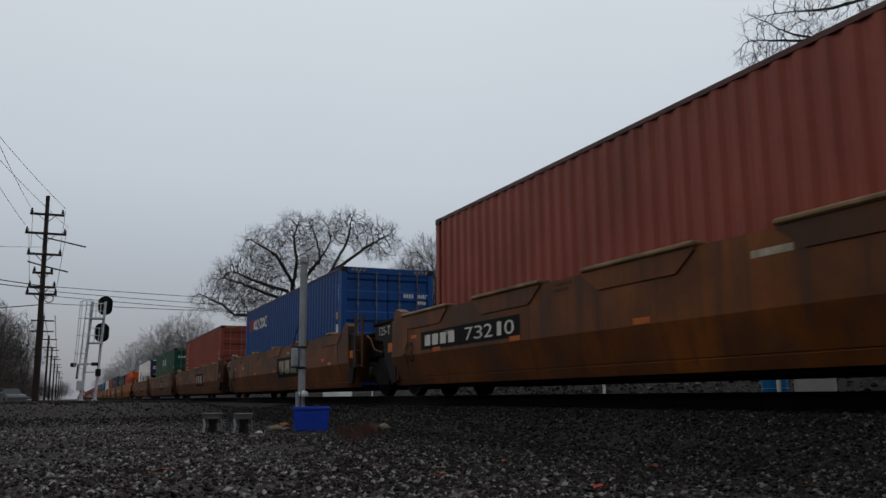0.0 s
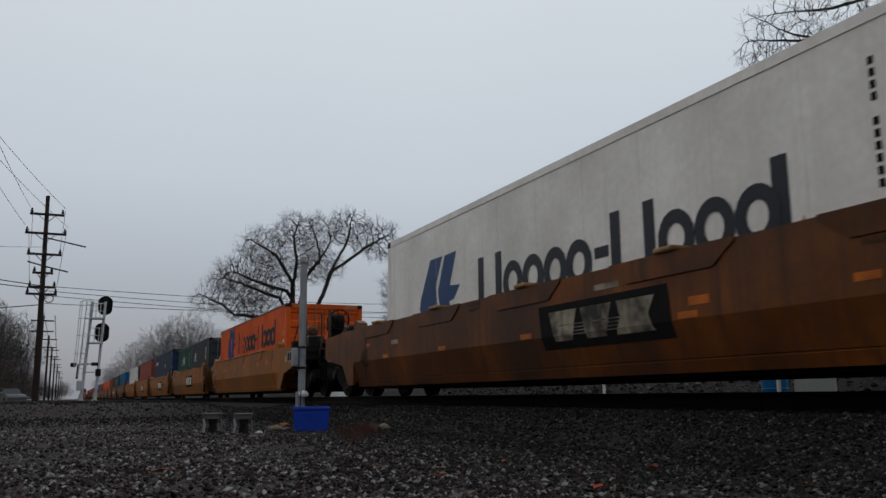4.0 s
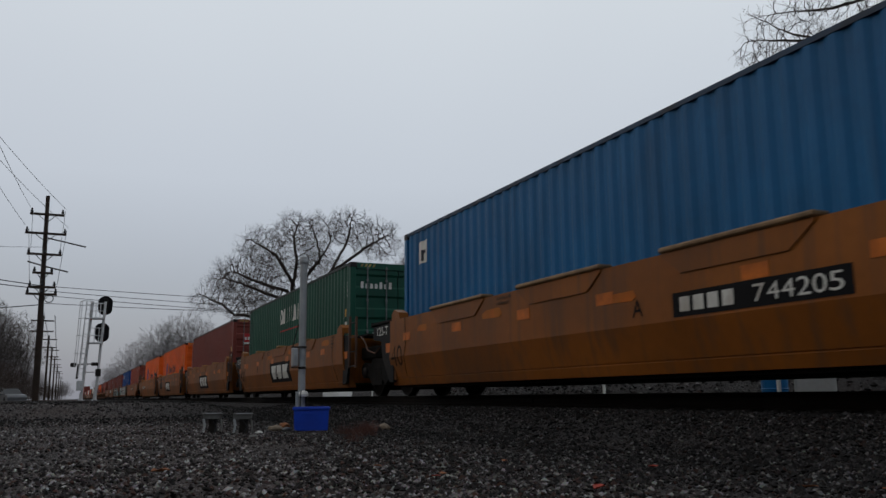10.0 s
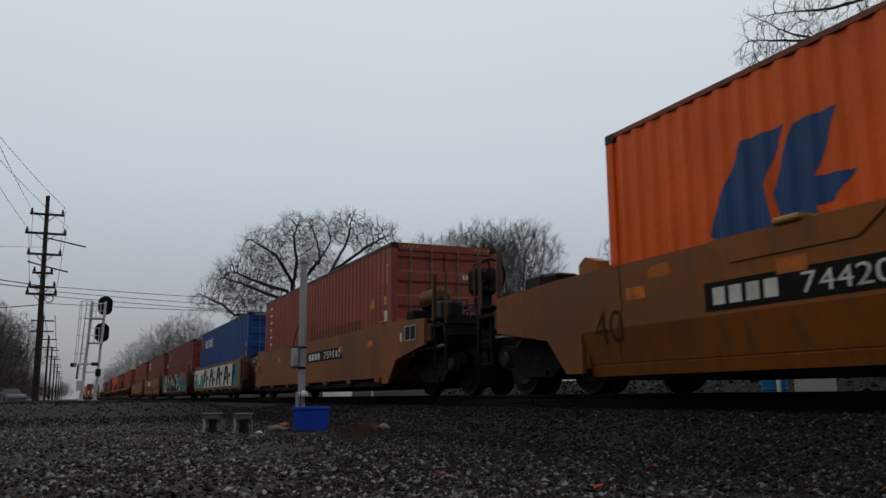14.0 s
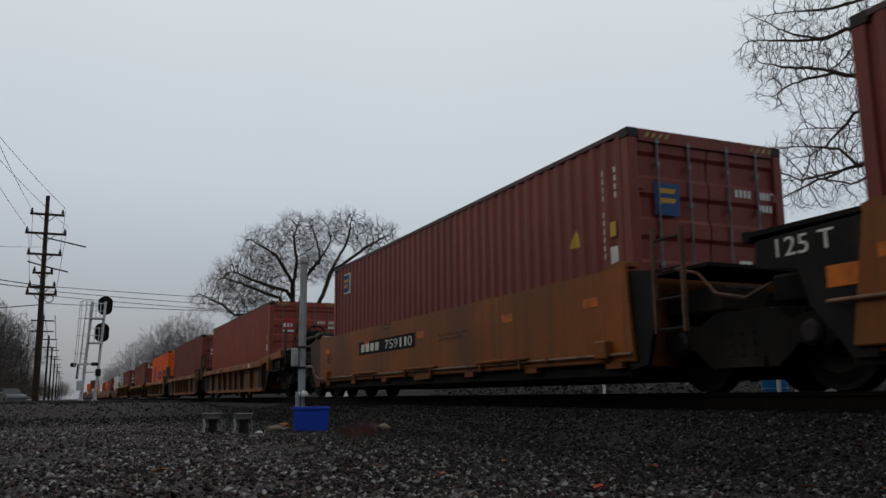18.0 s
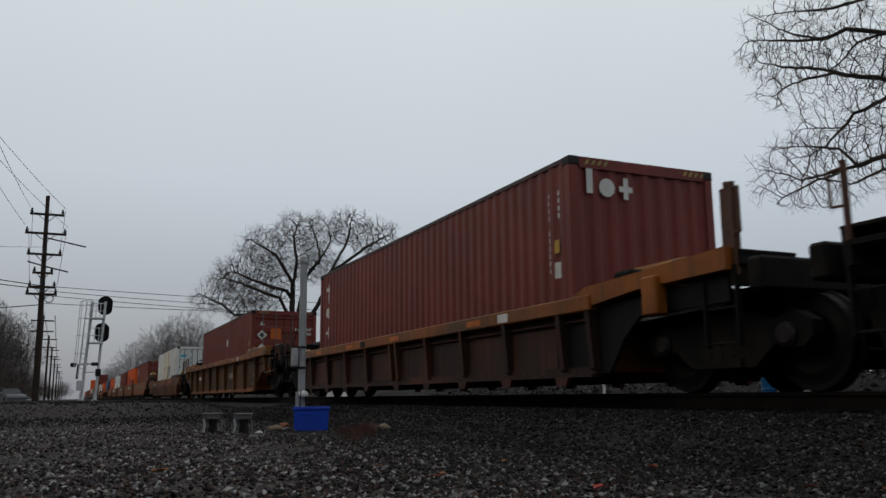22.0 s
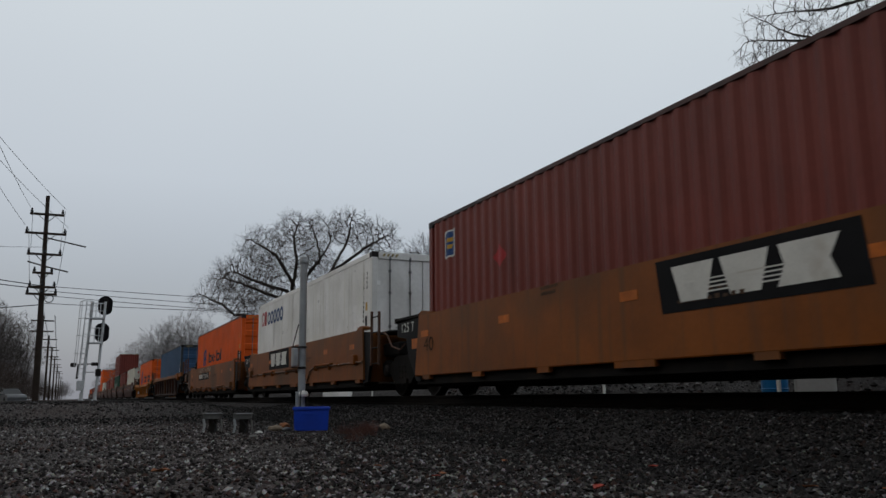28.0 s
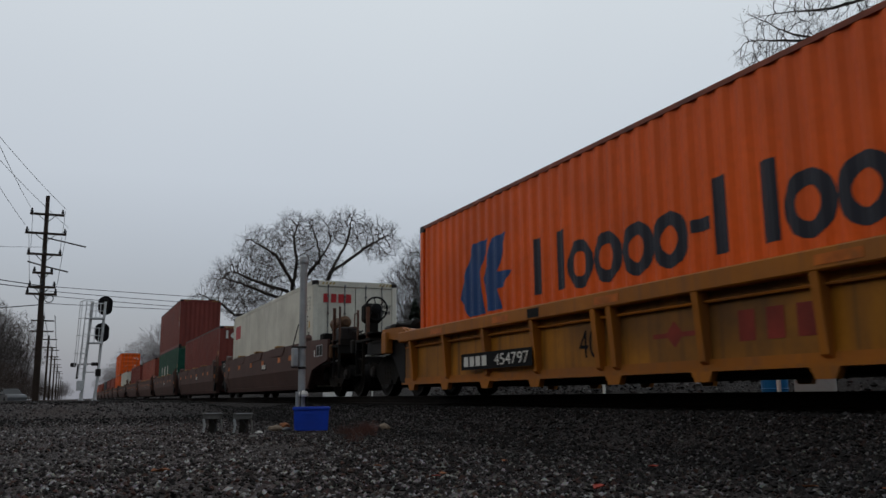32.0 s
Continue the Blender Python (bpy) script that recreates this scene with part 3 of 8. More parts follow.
stones("far_gravel", "grey crushed stone heaped beyond the track", 7000, 14, lambda r: (r.uniform(-34, -4), r.uniform(11.5, 16.5)), 0.03, 0.09)


def railway():
    track = thing("track", "single railway track of steel rails on wooden sleepers", "railway track", kind="structure")
    prof = [(-0.07, -0.17), (0.07, -0.17), (0.07, -0.158), (0.012, -0.135), (0.009, -0.045), (0.036, -0.036), (0.036, -0.004), (0.028, 0.0), (-0.028, 0.0), (-0.036, -0.004), (-0.036, -0.036), (-0.009, -0.045), (-0.012, -0.135), (-0.07, -0.158)]
    for s in (-1, 1):
        rail = part("rail", lambda s=s: Shape().prism([(YC + s * 0.753 + a, b) for a, b in prof], "x", -900, 60), M["rail"], track)
        part("worn_strip", lambda s=s: Shape().box(-900, 60, YC + s * 0.753 - 0.026, YC + s * 0.753 + 0.026, -0.003, 0.002), M["railhead"], rail, "bright worn top of the rail")
        part("joint_bar", lambda s=s: Shape().box(-11.9, -11.0, YC + s * 0.753 - 0.035, YC + s * 0.753 + 0.035, -0.125, -0.055).box(3.0, 3.9, YC + s * 0.753 - 0.035, YC + s * 0.753 + 0.035, -0.125, -0.055), M["rail"], rail)
    rnd = random.Random(5)
    for i in range(150):
        x = 6.0 - 0.5 * i
        part("sleeper", lambda: Shape().soft(-0.115, 0.115, -1.3, 1.3, -0.36, -0.182, 0.012), M["tie"], track, key="sleeper", at=pose(x + rnd.uniform(-0.02, 0.02), YC + rnd.uniform(-0.04, 0.04), rnd.uniform(-0.006, 0.004), 0, 0, rnd.uniform(-0.8, 0.8)))
        for s in (-1, 1):
            part("tie_plate", lambda: Shape().box(-0.09, 0.09, -0.17, 0.17, -0.186, -0.168), M["rail"], track, key="tieplate", at=(x, YC + s * 0.753, 0))
    far = Shape()
    for i in range(600):
        x = -69.0 - 0.55 * i
        far.box(x - 0.115, x + 0.115, YC - 1.3, YC + 1.3, -0.36, -0.182)
    tagged(part("far_sleepers", far, M["tie"], track), kind="stuff")


railway()


# ---- bare trees ----
def crown_points(rnd, lobes, n):
    """Points spread through the crown's lobes, thicker towards their outside."""
    vol = [l[3] * l[4] * l[5] for l in lobes]
    pts = []
    for l, v in zip(lobes, vol):
        for _ in range(int(n * v / sum(vol)) + 1):
            d = Vector((rnd.gauss(0, 1), rnd.gauss(0, 1), rnd.gauss(0, 1))).normalized()
            r = rnd.random() ** 0.36
            pts.append((l[0] + d.x * r * l[3], l[1] + d.y * r * l[4], l[2] + d.z * r * l[5]))
    return np.array(pts)


def grow(seed, lobes, n=1500, fork=3.0, step=0.3, reach=4.0, kill=0.6, wiggle=0.35, trunk=0.35, tip=0.012, lean=0.0, power=2.35, twigs=3, twig_len=0.55, limbs=(), keep=0.0, up=0.0, bend=0.42, rise=0.14):
    """A bare tree: main limbs first, then branches that grow step by step into the crown; each is as thick as the twigs that it carries need."""
    rnd = random.Random(seed)
    gen = np.random.default_rng(seed)
    pts = crown_points(rnd, lobes, n)
    pos, par = [np.array((0.0, 0.0, 0.0))], [-1]
    while pos[-1][2] < fork:
        pos.append(pos[-1] + np.array((lean + rnd.gauss(0, 0.07), rnd.gauss(0, 0.07), 1.0)) * step)
        par.append(len(pos) - 2)
    for limb in limbs:
        a = np.array(limb[0], float)
        k = int(((np.array(pos) - a) ** 2).sum(1).argmin())
        for b in limb[1:]:
            b = np.array(b, float)
            m = max(1, round(float(np.linalg.norm(b - pos[k])) / step))
            for i in range(m):
                pos.append(pos[k] + (b - pos[k]) / (m - i) + gen.normal(0, 0.10 * step, 3))
                par.append(k)
                k = len(pos) - 1
    nodes = np.array(pos)
    d2 = ((pts[:, None, :] - nodes[None]) ** 2).sum(2)
    best, dist = d2.argmin(1), np.sqrt(d2.min(1))
    alive = np.ones(len(pts), bool)
    heading = {}
    for it in range(260):
        use = alive & (dist < reach)
        if it < 40 and not use.any():
            use = alive
        if not use.any():
            break
        fresh = []
        for k in np.unique(best[use]):
            mine = use & (best == k)
            v = pts[mine] - nodes[k]
            v = (v / np.linalg.norm(v, axis=1)[:, None]).sum(0)
            v = v / (np.linalg.norm(v) + 1e-9) + gen.normal(0, wiggle, 3)
            v[2] += up
            if keep and par[k] >= 0:
                on = nodes[k] - nodes[par[k]]
                v = v + keep * on / (np.linalg.norm(on) + 1e-9)
            v = v / np.linalg.norm(v)
            if k in heading and sum(float(v @ h) > 0.97 for h in heading[k]):
                continue
            heading.setdefault(k, []).append(v)
            fresh.append((k, nodes[k] + v * step))
        if not fresh:
            break
        k0 = len(nodes)
        par += [k for k, _ in fresh]
        nodes = np.vstack([nodes] + [p[None] for _, p in fresh])
        dd = np.sqrt(((pts[:, None, :] - nodes[None, k0:]) ** 2).sum(2))
        near, arg = dd.min(1), dd.argmin(1) + k0
        closer = near < dist
        dist, best = np.where(closer, near, dist), np.where(closer, arg, best)
        alive &= dist > kill
    kids = [0] * len(nodes)
    for p in par:
        if p >= 0:
            kids[p] += 1
    w = np.zeros(len(nodes))
    for i in range(len(nodes) - 1, -1, -1):
        if kids[i] == 0:
            w[i] = 1.0
        if par[i] >= 0:
            w[par[i]] += w[i]
    rad = [float(v) for v in np.maximum(tip, trunk * (w / w[0]) ** (1 / power))]
    pieces = []
    for i in range(1, len(nodes)):
        a, b = Vector(nodes[par[i]]), Vector(nodes[i])
        ra = min(rad[par[i]], rad[i] * 1.25)
        if nodes[i][2] < fork:
            ra, lv = rad[i] * (1.3 if par[i] == 0 else 1.02), 0
        else:
            lv = 1 if rad[i] > trunk * 0.16 else 2
        pieces.append((a, b, ra, rad[i], lv))
        if lv == 2 and rad[i] < tip * 4.5:
            d = (b - a).normalized()
            for _ in range(twigs if kids[i] == 0 else twigs - 2 if rnd.random() < 0.7 else 0):
                p, e = b.copy(), d.copy()
                for s in range(2):
                    e = (e + Vector((rnd.gauss(0, bend), rnd.gauss(0, bend), rnd.gauss(rise, bend)))).normalized()
                    q = p + e * twig_len * rnd.uniform(0.35, 0.75)
                    pieces.append((p, q, tip * 0.9, tip * 0.75, 2))
                    p = q
    return pieces


def fan(n, seed, wide, high, start=2.0):
    """Main limbs that rise from a short trunk and spread like the ribs of a fan."""
    rnd = random.Random(seed)
    res = []
    for i in range(n):
        a, u = 2 * math.pi * (i + rnd.uniform(-0.3, 0.3)) / n, rnd.uniform(0.25, 1.0)
        r = wide * u
        res.append(((0, 0, start), (0.35 * r * math.cos(a), 0.35 * r * math.sin(a), start + 0.4 * (high - start)), (r * math.cos(a), r * math.sin(a), high * (1.0 - 0.38 * u * u) * rnd.uniform(0.85, 0.95))))
    return res


def limbs_shape(pieces, sides):
    sh = Shape()
    ring = [(math.cos(2 * math.pi * i / sides), math.sin(2 * math.pi * i / sides)) for i in range(sides)]
    for p, q, a, b, _ in pieces:
        d = (q - p).normalized()
        u = Vector((0.31, 0.87, 0.12)).cross(d)
        u = u.normalized() if u.length > 0.05 else d.orthogonal().normalized()
        w = d.cross(u)
        k = len(sh.v)
        q = q + d * b * 0.4
        sh.v += [tuple(p + a * (c * u + s * w)) for c, s in ring] + [tuple(q + b * (c * u + s * w)) for c, s in ring]
        sh.f += [(k + i, k + (i + 1) % sides, k + sides + (i + 1) % sides, k + sides + i) for i in range(sides)]
    return sh


def raw_part(name, sh, material, parent):
    me = bpy.data.meshes.new(name)
    me.from_pydata(sh.v, [], sh.f)
    me.materials.append(material)
    ob = new(name, me)
    ob.parent = parent
    return ob


def bare_tree(label, at, group="", bark="bark", twig="twig", turn=0.0, **kw):
    pieces = grow(**kw)
    t = thing("bare_tree", label, "tree", group, at=pose(*at, 0, 0, turn))
    if kw["fork"] > 1:
        raw_part("trunk", limbs_shape([p for p in pieces if p[4] == 0], 9), M[bark], t)
    raw_part("branching", limbs_shape([p for p in pieces if p[4] == 1], 6), M[bark], t)
    raw_part("crown", limbs_shape([p for p in pieces if p[4] == 2], 3), M[twig], t)
    return t


def far_point(px_az, dist, z=-0.5):
    a = radians(px_az)
    return (dist * math.sin(a), dist * math.cos(a), z)


ROW = "bare trees beyond the track"
big = bare_tree("large bare oak with a wide spreading crown", far_point(-76.2, 80), ROW, seed=11, turn=76.2, n=6800, fork=6.0, step=0.30, reach=1.9, kill=0.36, trunk=0.42, tip=0.009, wiggle=0.26, twig_len=0.75, twigs=4, power=2.2, keep=0.6, bend=0.36,
                limbs=[((0, 0, 6), (-0.3, 0, 11.1), (-2.0, 0.5, 14.0), (-4.6, 0.8, 15.6)), ((-0.3, 0, 11), (0, -0.6, 13.3), (-0.3, -1, 15.6), (0.1, -1, 17.0)),
                       ((0, 0, 6), (0.8, 0.4, 11.8), (2.4, 0.8, 14.1), (3.3, 1, 15.7), (3.0, 1, 17.2)), ((2.2, 0.8, 13.8), (1.9, 1.6, 15.7), (1.2, 1.8, 17.6)),
                       ((0, 0, 5), (2.6, -0.8, 10.2), (3.3, -0.8, 12.5), (4.6, -1, 14.8), (5.3, -1, 17.8)), ((3.2, -0.8, 12.2), (4.6, -0.5, 13.2), (6.5, 0, 14.8), (8.8, 0.5, 16.2)),
                       ((-0.2, 0, 9.4), (-0.8, 0.5, 10.5), (-4.2, 1, 11.7), (-6.4, 1.2, 12.4)), ((0, 0, 7.6), (-1.5, -0.8, 9.8), (-5.2, -1.5, 11.0), (-6.8, -1.8, 11.4)),
                       ((0, 0, 5.6), (-1.9, 0, 7.9), (-5.6, 0.3, 8.2), (-6.7, 0.3, 9.2), (-8.8, 0.5, 10.1))],
                lobes=[(-3.2, 0.5, 14.7, 2.5, 2.6, 2.0), (-0.2, -1, 15.9, 2.0, 2.4, 2.1), (2.0, 1.2, 16.3, 2.3, 2.4, 2.0), (5.0, -1, 16.4, 1.9, 2.4, 2.1), (7.8, 0.2, 15.6, 2.3, 2.4, 2.0), (-5.6, 1, 12.2, 2.3, 2.2, 1.5), (-6.2, -1.5, 11.2, 2.0, 2, 1.3), (-7.9, 0.5, 9.7, 2.0, 1.8, 1.4), (-3.6, 0, 10.6, 3.6, 3, 2.0), (-2.2, 0, 12.8, 2.6, 2.6, 1.8), (-4.4, 0, 8.7, 2.6, 3, 1.2), (1.5, 0, 13, 3.2, 3, 1.8)])
side = bare_tree("bare tree with dark spreading branches beside the track", far_point(-31.6, 27), ROW, seed=23, turn=31.6, n=5200, fork=5.2, step=0.17, reach=1.0, kill=0.25, trunk=0.21, tip=0.0042, wiggle=0.28, twig_len=0.36, twigs=4, power=2.35, keep=0.5,
                 limbs=[((0, 0, 5.2), (0, 0, 9.0), (-2.2, 0.3, 11.3), (-3.3, 0.3, 11.7), (-4.0, 0.2, 11.5), (-6.4, 0.4, 12.1)), ((-4.2, 0.2, 11.6), (-5.3, 0.5, 12.3), (-6.2, 0.6, 13.1)), ((-2.2, 0.3, 11.3), (-3.0, 0, 11.1), (-3.8, -0.3, 10.2)),
                        ((0, 0, 7.6), (-2.4, -0.4, 9.7), (-3.5, -0.5, 10.0), (-4.2, -0.4, 10.4), (-5.6, -0.6, 10.8)), ((-3.6, -0.5, 10.1), (-4.8, -0.8, 9.9), (-5.4, -0.8, 9.6)),
                        ((0, 0, 7.8), (-2.4, 0.6, 9.4), (-3.4, 0.8, 9.1), (-4.3, 1, 8.3), (-5.0, 1, 8.0)), ((-3.8, 0.9, 8.7), (-5.0, 1.2, 9.0)),
                        ((0, 0, 5.8), (-2.6, 0, 7.4), (-3.3, 0, 7.2), (-3.8, 0.3, 7.9), (-5.8, 0.3, 8.3)), ((0, 0, 5.2), (-2.6, -0.5, 6.9), (-3.5, -0.7, 6.5), (-4.6, -0.9, 6.9)),
                        ((-3.3, 0, 7.2), (-4.4, -0.3, 6.9), (-5.6, -0.3, 6.4)), ((-3.3, 0, 7.2), (-5.0, 0.4, 7.1), (-6.0, 0.4, 7.6)), ((0, 0, 9.0), (-2.1, 0, 12.5), (-3.7, 0, 12.4), (-5.6, 0, 12.7)), ((0, 0, 8), (1.5, 0.5, 11), (3.5, 1, 12))],
                 lobes=[(-4.3, 0.3, 11.8, 2.6, 1.6, 1.4), (-4.1, -0.3, 10.0, 2.1, 1.6, 1.0), (-4.2, 0.8, 8.6, 1.4, 1.2, 0.7), (-4.4, 0, 7.3, 2.2, 1.5, 1.3), (-2.0, 0, 9.5, 1.6, 2.0, 3.5), (2.2, 0.6, 11, 2.6, 2.6, 2.4)])
mid = bare_tree("bare rounded tree with dense upright twigs", far_point(-60.9, 92), ROW, seed=31, n=3400, fork=3.0, step=0.40, reach=2.4, kill=0.46, trunk=0.40, tip=0.0085, twig_len=1.1, wiggle=0.08, power=1.95, twigs=5, keep=0.7, up=0.5, bend=0.2, rise=0.22, limbs=fan(20, 7, 5.8, 18.6, 2.8),
                lobes=[(-1.6, 0, 15.4, 3.8, 4.2, 4.4), (2.2, 0, 14.8, 3.8, 4.2, 4.2), (0, 0, 10, 5.8, 5.6, 3.4)])
thin = bare_tree("slender bare tree with a fanned crown behind the track", far_point(-52.9, 80), ROW, "bark", "twig", seed=47, n=1500, fork=3.0, step=0.36, reach=2.4, kill=0.48, trunk=0.24, tip=0.008, wiggle=0.12, power=2.1, twig_len=0.8, twigs=4, keep=0.6, up=0.3, bend=0.25, rise=0.2, limbs=fan(12, 3, 4.0, 15.2, 3.0),
                 lobes=[(0, 0, 12.2, 3.6, 3.6, 4.2), (0, 0, 9, 4.2, 4.2, 3.0)])
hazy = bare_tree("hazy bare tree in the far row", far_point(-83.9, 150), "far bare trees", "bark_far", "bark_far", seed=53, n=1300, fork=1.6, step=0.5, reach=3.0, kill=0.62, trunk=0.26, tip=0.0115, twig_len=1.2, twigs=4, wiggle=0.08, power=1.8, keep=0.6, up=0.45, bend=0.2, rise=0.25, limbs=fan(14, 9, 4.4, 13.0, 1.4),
                 lobes=[(0, 0, 9.6, 4.0, 4.0, 4.2), (0.6, 0, 6.4, 4.9, 4.9, 3.6)])


def again(t, az, dist, scale, turn, label=""):
    o = copy_thing(t, pose(*far_point(az, dist), 0, 0, turn))
    o.scale = (scale, scale, scale)
    return tagged(o, label)


again(mid, -63.2, 95, 1.0, 130)
again(mid, -65.6, 98, 1.0, 250)
again(mid, -67.8, 104, 0.86, 60)
again(thin, -51.2, 84, 0.86, 70)
again(thin, -49.4, 90, 0.70, 170)
again(mid, -47.0, 110, 0.62, 20)
rnd = random.Random(77)
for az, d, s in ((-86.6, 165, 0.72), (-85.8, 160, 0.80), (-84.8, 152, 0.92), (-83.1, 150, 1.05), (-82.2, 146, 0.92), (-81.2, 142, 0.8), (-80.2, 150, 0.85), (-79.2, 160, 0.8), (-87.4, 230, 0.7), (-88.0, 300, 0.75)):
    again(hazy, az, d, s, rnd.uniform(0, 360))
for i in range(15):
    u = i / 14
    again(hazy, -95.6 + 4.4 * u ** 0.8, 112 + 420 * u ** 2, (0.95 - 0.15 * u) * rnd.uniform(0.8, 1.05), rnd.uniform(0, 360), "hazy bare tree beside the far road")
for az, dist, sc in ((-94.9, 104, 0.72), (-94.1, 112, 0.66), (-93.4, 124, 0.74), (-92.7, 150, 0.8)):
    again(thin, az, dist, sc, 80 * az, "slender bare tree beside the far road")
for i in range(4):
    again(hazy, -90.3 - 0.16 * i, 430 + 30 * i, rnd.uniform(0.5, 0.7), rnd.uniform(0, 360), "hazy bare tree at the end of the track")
brush = bare_tree("dense brown leafless brush beside the far road", far_point(-94.6, 96), "brush beside the road", "brush", "brush", seed=61, n=2200, fork=0.5, step=0.3, reach=2.4, kill=0.4, trunk=0.10, tip=0.02, twig_len=0.5, twigs=3, wiggle=0.2, power=1.8,
                  lobes=[(0, 0, 2.4, 2.8, 2.8, 2.1), (1.8, 0, 1.8, 2.4, 2.4, 1.5)])
brush.name = "leafless_bush"
tagged(brush, category="bush")
for i in range(13):
    u = (i + 1) / 13
    again(brush, -95.2 + 4.2 * u ** 0.8, 92 + 330 * u ** 2, (0.95 + 0.35 * u) * rnd.uniform(0.85, 1.15), rnd.uniform(0, 360))


def conifer(at, h, seed):
    rnd = random.Random(seed)
    t = thing("conifer", "dark green conifer with drooping branches", "tree", "conifers beyond the track", at=pose(*at))
    part("trunk", Shape().tube((0, 0, 0), (0, 0, h), 0.16, 8, 0.02), M["bark"], t)
    sh = Shape()
    for i in range(900):
        u = rnd.random() ** 0.7
        z = h * (0.12 + 0.86 * u)
        R = 0.27 * h * (1 - u) + 0.12
        a = rnd.uniform(0, 6.283)
        d = Vector((math.cos(a), math.sin(a), -0.25))
        o = Vector((-math.sin(a), math.cos(a), 0))
        p = Vector((0, 0, z)) + d * R * rnd.uniform(0.1, 0.5)
        q = Vector((0, 0, z)) + d * R * rnd.uniform(0.7, 1.05)
        w = 0.12 + 0.1 * rnd.random()
        sh.add([tuple(p + o * w * 0.3), tuple(p - o * w * 0.3), tuple(q - o * w), tuple(q + o * w), tuple((p + q) / 2 + Vector((0, 0, -w)))], [(0, 1, 2, 3), (0, 3, 4), (1, 4, 2)])
    part("crown", sh, M["needles"], t)


for az, d, h, s in ((-67.2, 70, 10.2, 1), (-66.0, 74, 11.2, 2), (-68.0, 78, 9.8, 3)):
    conifer(far_point(az, d), h, s)


# ---- line poles, wires and the signal ----
def utility_pole():
    x, y, h = -58.0, -2.0, 13.35
    p = thing("utility_pole", "tall dark wooden utility pole with many crossarms", "utility pole", at=pose(x, y, -0.4))
    part("pole", Shape().tube((0, 0, 0.2), (0, -0.15, h), 0.21, 12, 0.12), M["pole_wood"], p)
    for z, w, ins in ((12.1, 1.0, 2), (10.85, 1.2, 2), (9.5, 1.0, 3), (8.3, 0.6, 2), (7.4, 0.8, 3), (6.95, 0.9, 3)):
        arm = part("crossarm", lambda w=w: Shape().box(-0.06, 0.06, -w, w, -0.07, 0.07), M["pole_wood"], p, key=("arm", w), at=(0.18, -0.1, z))
        part("brace", lambda w=w: Shape().tube((0, 0, -0.55), (0, w * 0.5, -0.05), 0.025, 5).tube((0, 0, -0.55), (0, -w * 0.5, -0.05), 0.025, 5), M["cast"], arm, key=("brace", w))
        for i in range(ins):
            yy = -w + 0.1 + (2 * w - 0.2) * i / (ins - 1)
            part("insulator", lambda: Shape().turned([(0.07, 0.04), (0.12, 0.09), (0.2, 0.09), (0.26, 0.05), (0.34, 0.06), (0.38, 0.03)], (0, 0, 0), "z", 8), M["glass"], arm, key="insul", at=(0, yy, 0))
    part("crossarm", Shape().tube((0, 0, 10.6), (0.3, 2.3, 10.1), 0.05, 6), M["pole_wood"], p)
    part("crossarm", Shape().tube((0, 0, 8.75), (0.5, -1.0, 8.95), 0.05, 6).tube((0, 0, 8.75), (0.4, 1.35, 8.4), 0.05, 6), M["pole_wood"], p)
    part("cable_coil", Shape().ring((0.1, 0.35, 6.7), "x", 0.25, 0.03, 16, 5), M["rubber"], p)


def line_pole():
    p = thing("line_pole", "short wooden line pole with two crossarms", "utility pole", "line poles along the track", at=pose(-70, -2.3, -0.4))
    part("pole", Shape().tube((0, 0, -0.4), (0, 0, 6.7), 0.12, 8, 0.09), M["pole_wood"], p)
    for z in (5.5, 6.3):
        part("crossarm", Shape().box(-0.05, 0.05, -0.8, 0.8, z - 0.05, z + 0.05), M["pole_wood"], p)
    return p


utility_pole()
lp = line_pole()
for x in (-92, -112, -138, -172, -215, -270, -340):
    copy_thing(lp, pose(x, -2.3 - 0.003 * (-x - 70), -0.4))


def wire(a, b, sag, r=0.012, n=14):
    a, b = Vector(a), Vector(b)
    pts = []
    for i in range(n + 1):
        u = i / n
        q = a.lerp(b, u)
        q.z -= sag * 4 * u * (1 - u)
        pts.append(tuple(q))
    return Shape().line(pts, r, 5)


def overhead_wire(a, b, sag, r):
    w = new("overhead_wire", mesh_of("overhead_wire", wire(a, b, sag, r), M["rubber"]))
    tagged(w, "thin black overhead wire strung from a pole", "wire", "overhead wires")


for y0, z0, y1 in ((-1.0, 12.1, -7.4), (-3.1, 12.1, -4.9), (-0.8, 10.9, -7.2), (-3.3, 10.9, -5.5)):
    overhead_wire((-57.8, y0, z0), (-18.0, y1, z0 + 0.3), 0.5, 0.012)
for y0, z0, y1, z1, s in ((-2.0, 7.1, 30.0, 8.3, 0.3), (-2.0, 6.8, 30.0, 7.5, 0.3), (-2.0, 6.5, 30.0, 7.0, 0.3), (-2.0, 6.0, 30.0, 7.6, 0.3)):
    overhead_wire((-58.0, y0, z0), (-70.0, y1, z1), s, 0.02)
for z0, x1, y1, z1 in ((7.1, -40.0, -26.0, 9.5), (6.9, -40.0, -24.0, 8.4), (5.9, -46.0, -22.0, 3.9)):
    overhead_wire((-58.0, -2.1, z0), (x1, y1, z1), 0.5, 0.03)
overhead_wire((-58.0, -2.1, 9.6), (-60.0, -30.0, 9.9), 0.4, 0.012)
for y0, z0, y1, z1 in ((-1.05, 12.0, -1.2, 9.5), (-2.95, 12.0, -2.9, 9.5), (-0.9, 10.7, -1.25, 7.0), (-3.1, 10.7, -2.8, 7.0)):
    overhead_wire((-57.8, y0, z0), (-57.8, y1, z1), 0.0, 0.014)
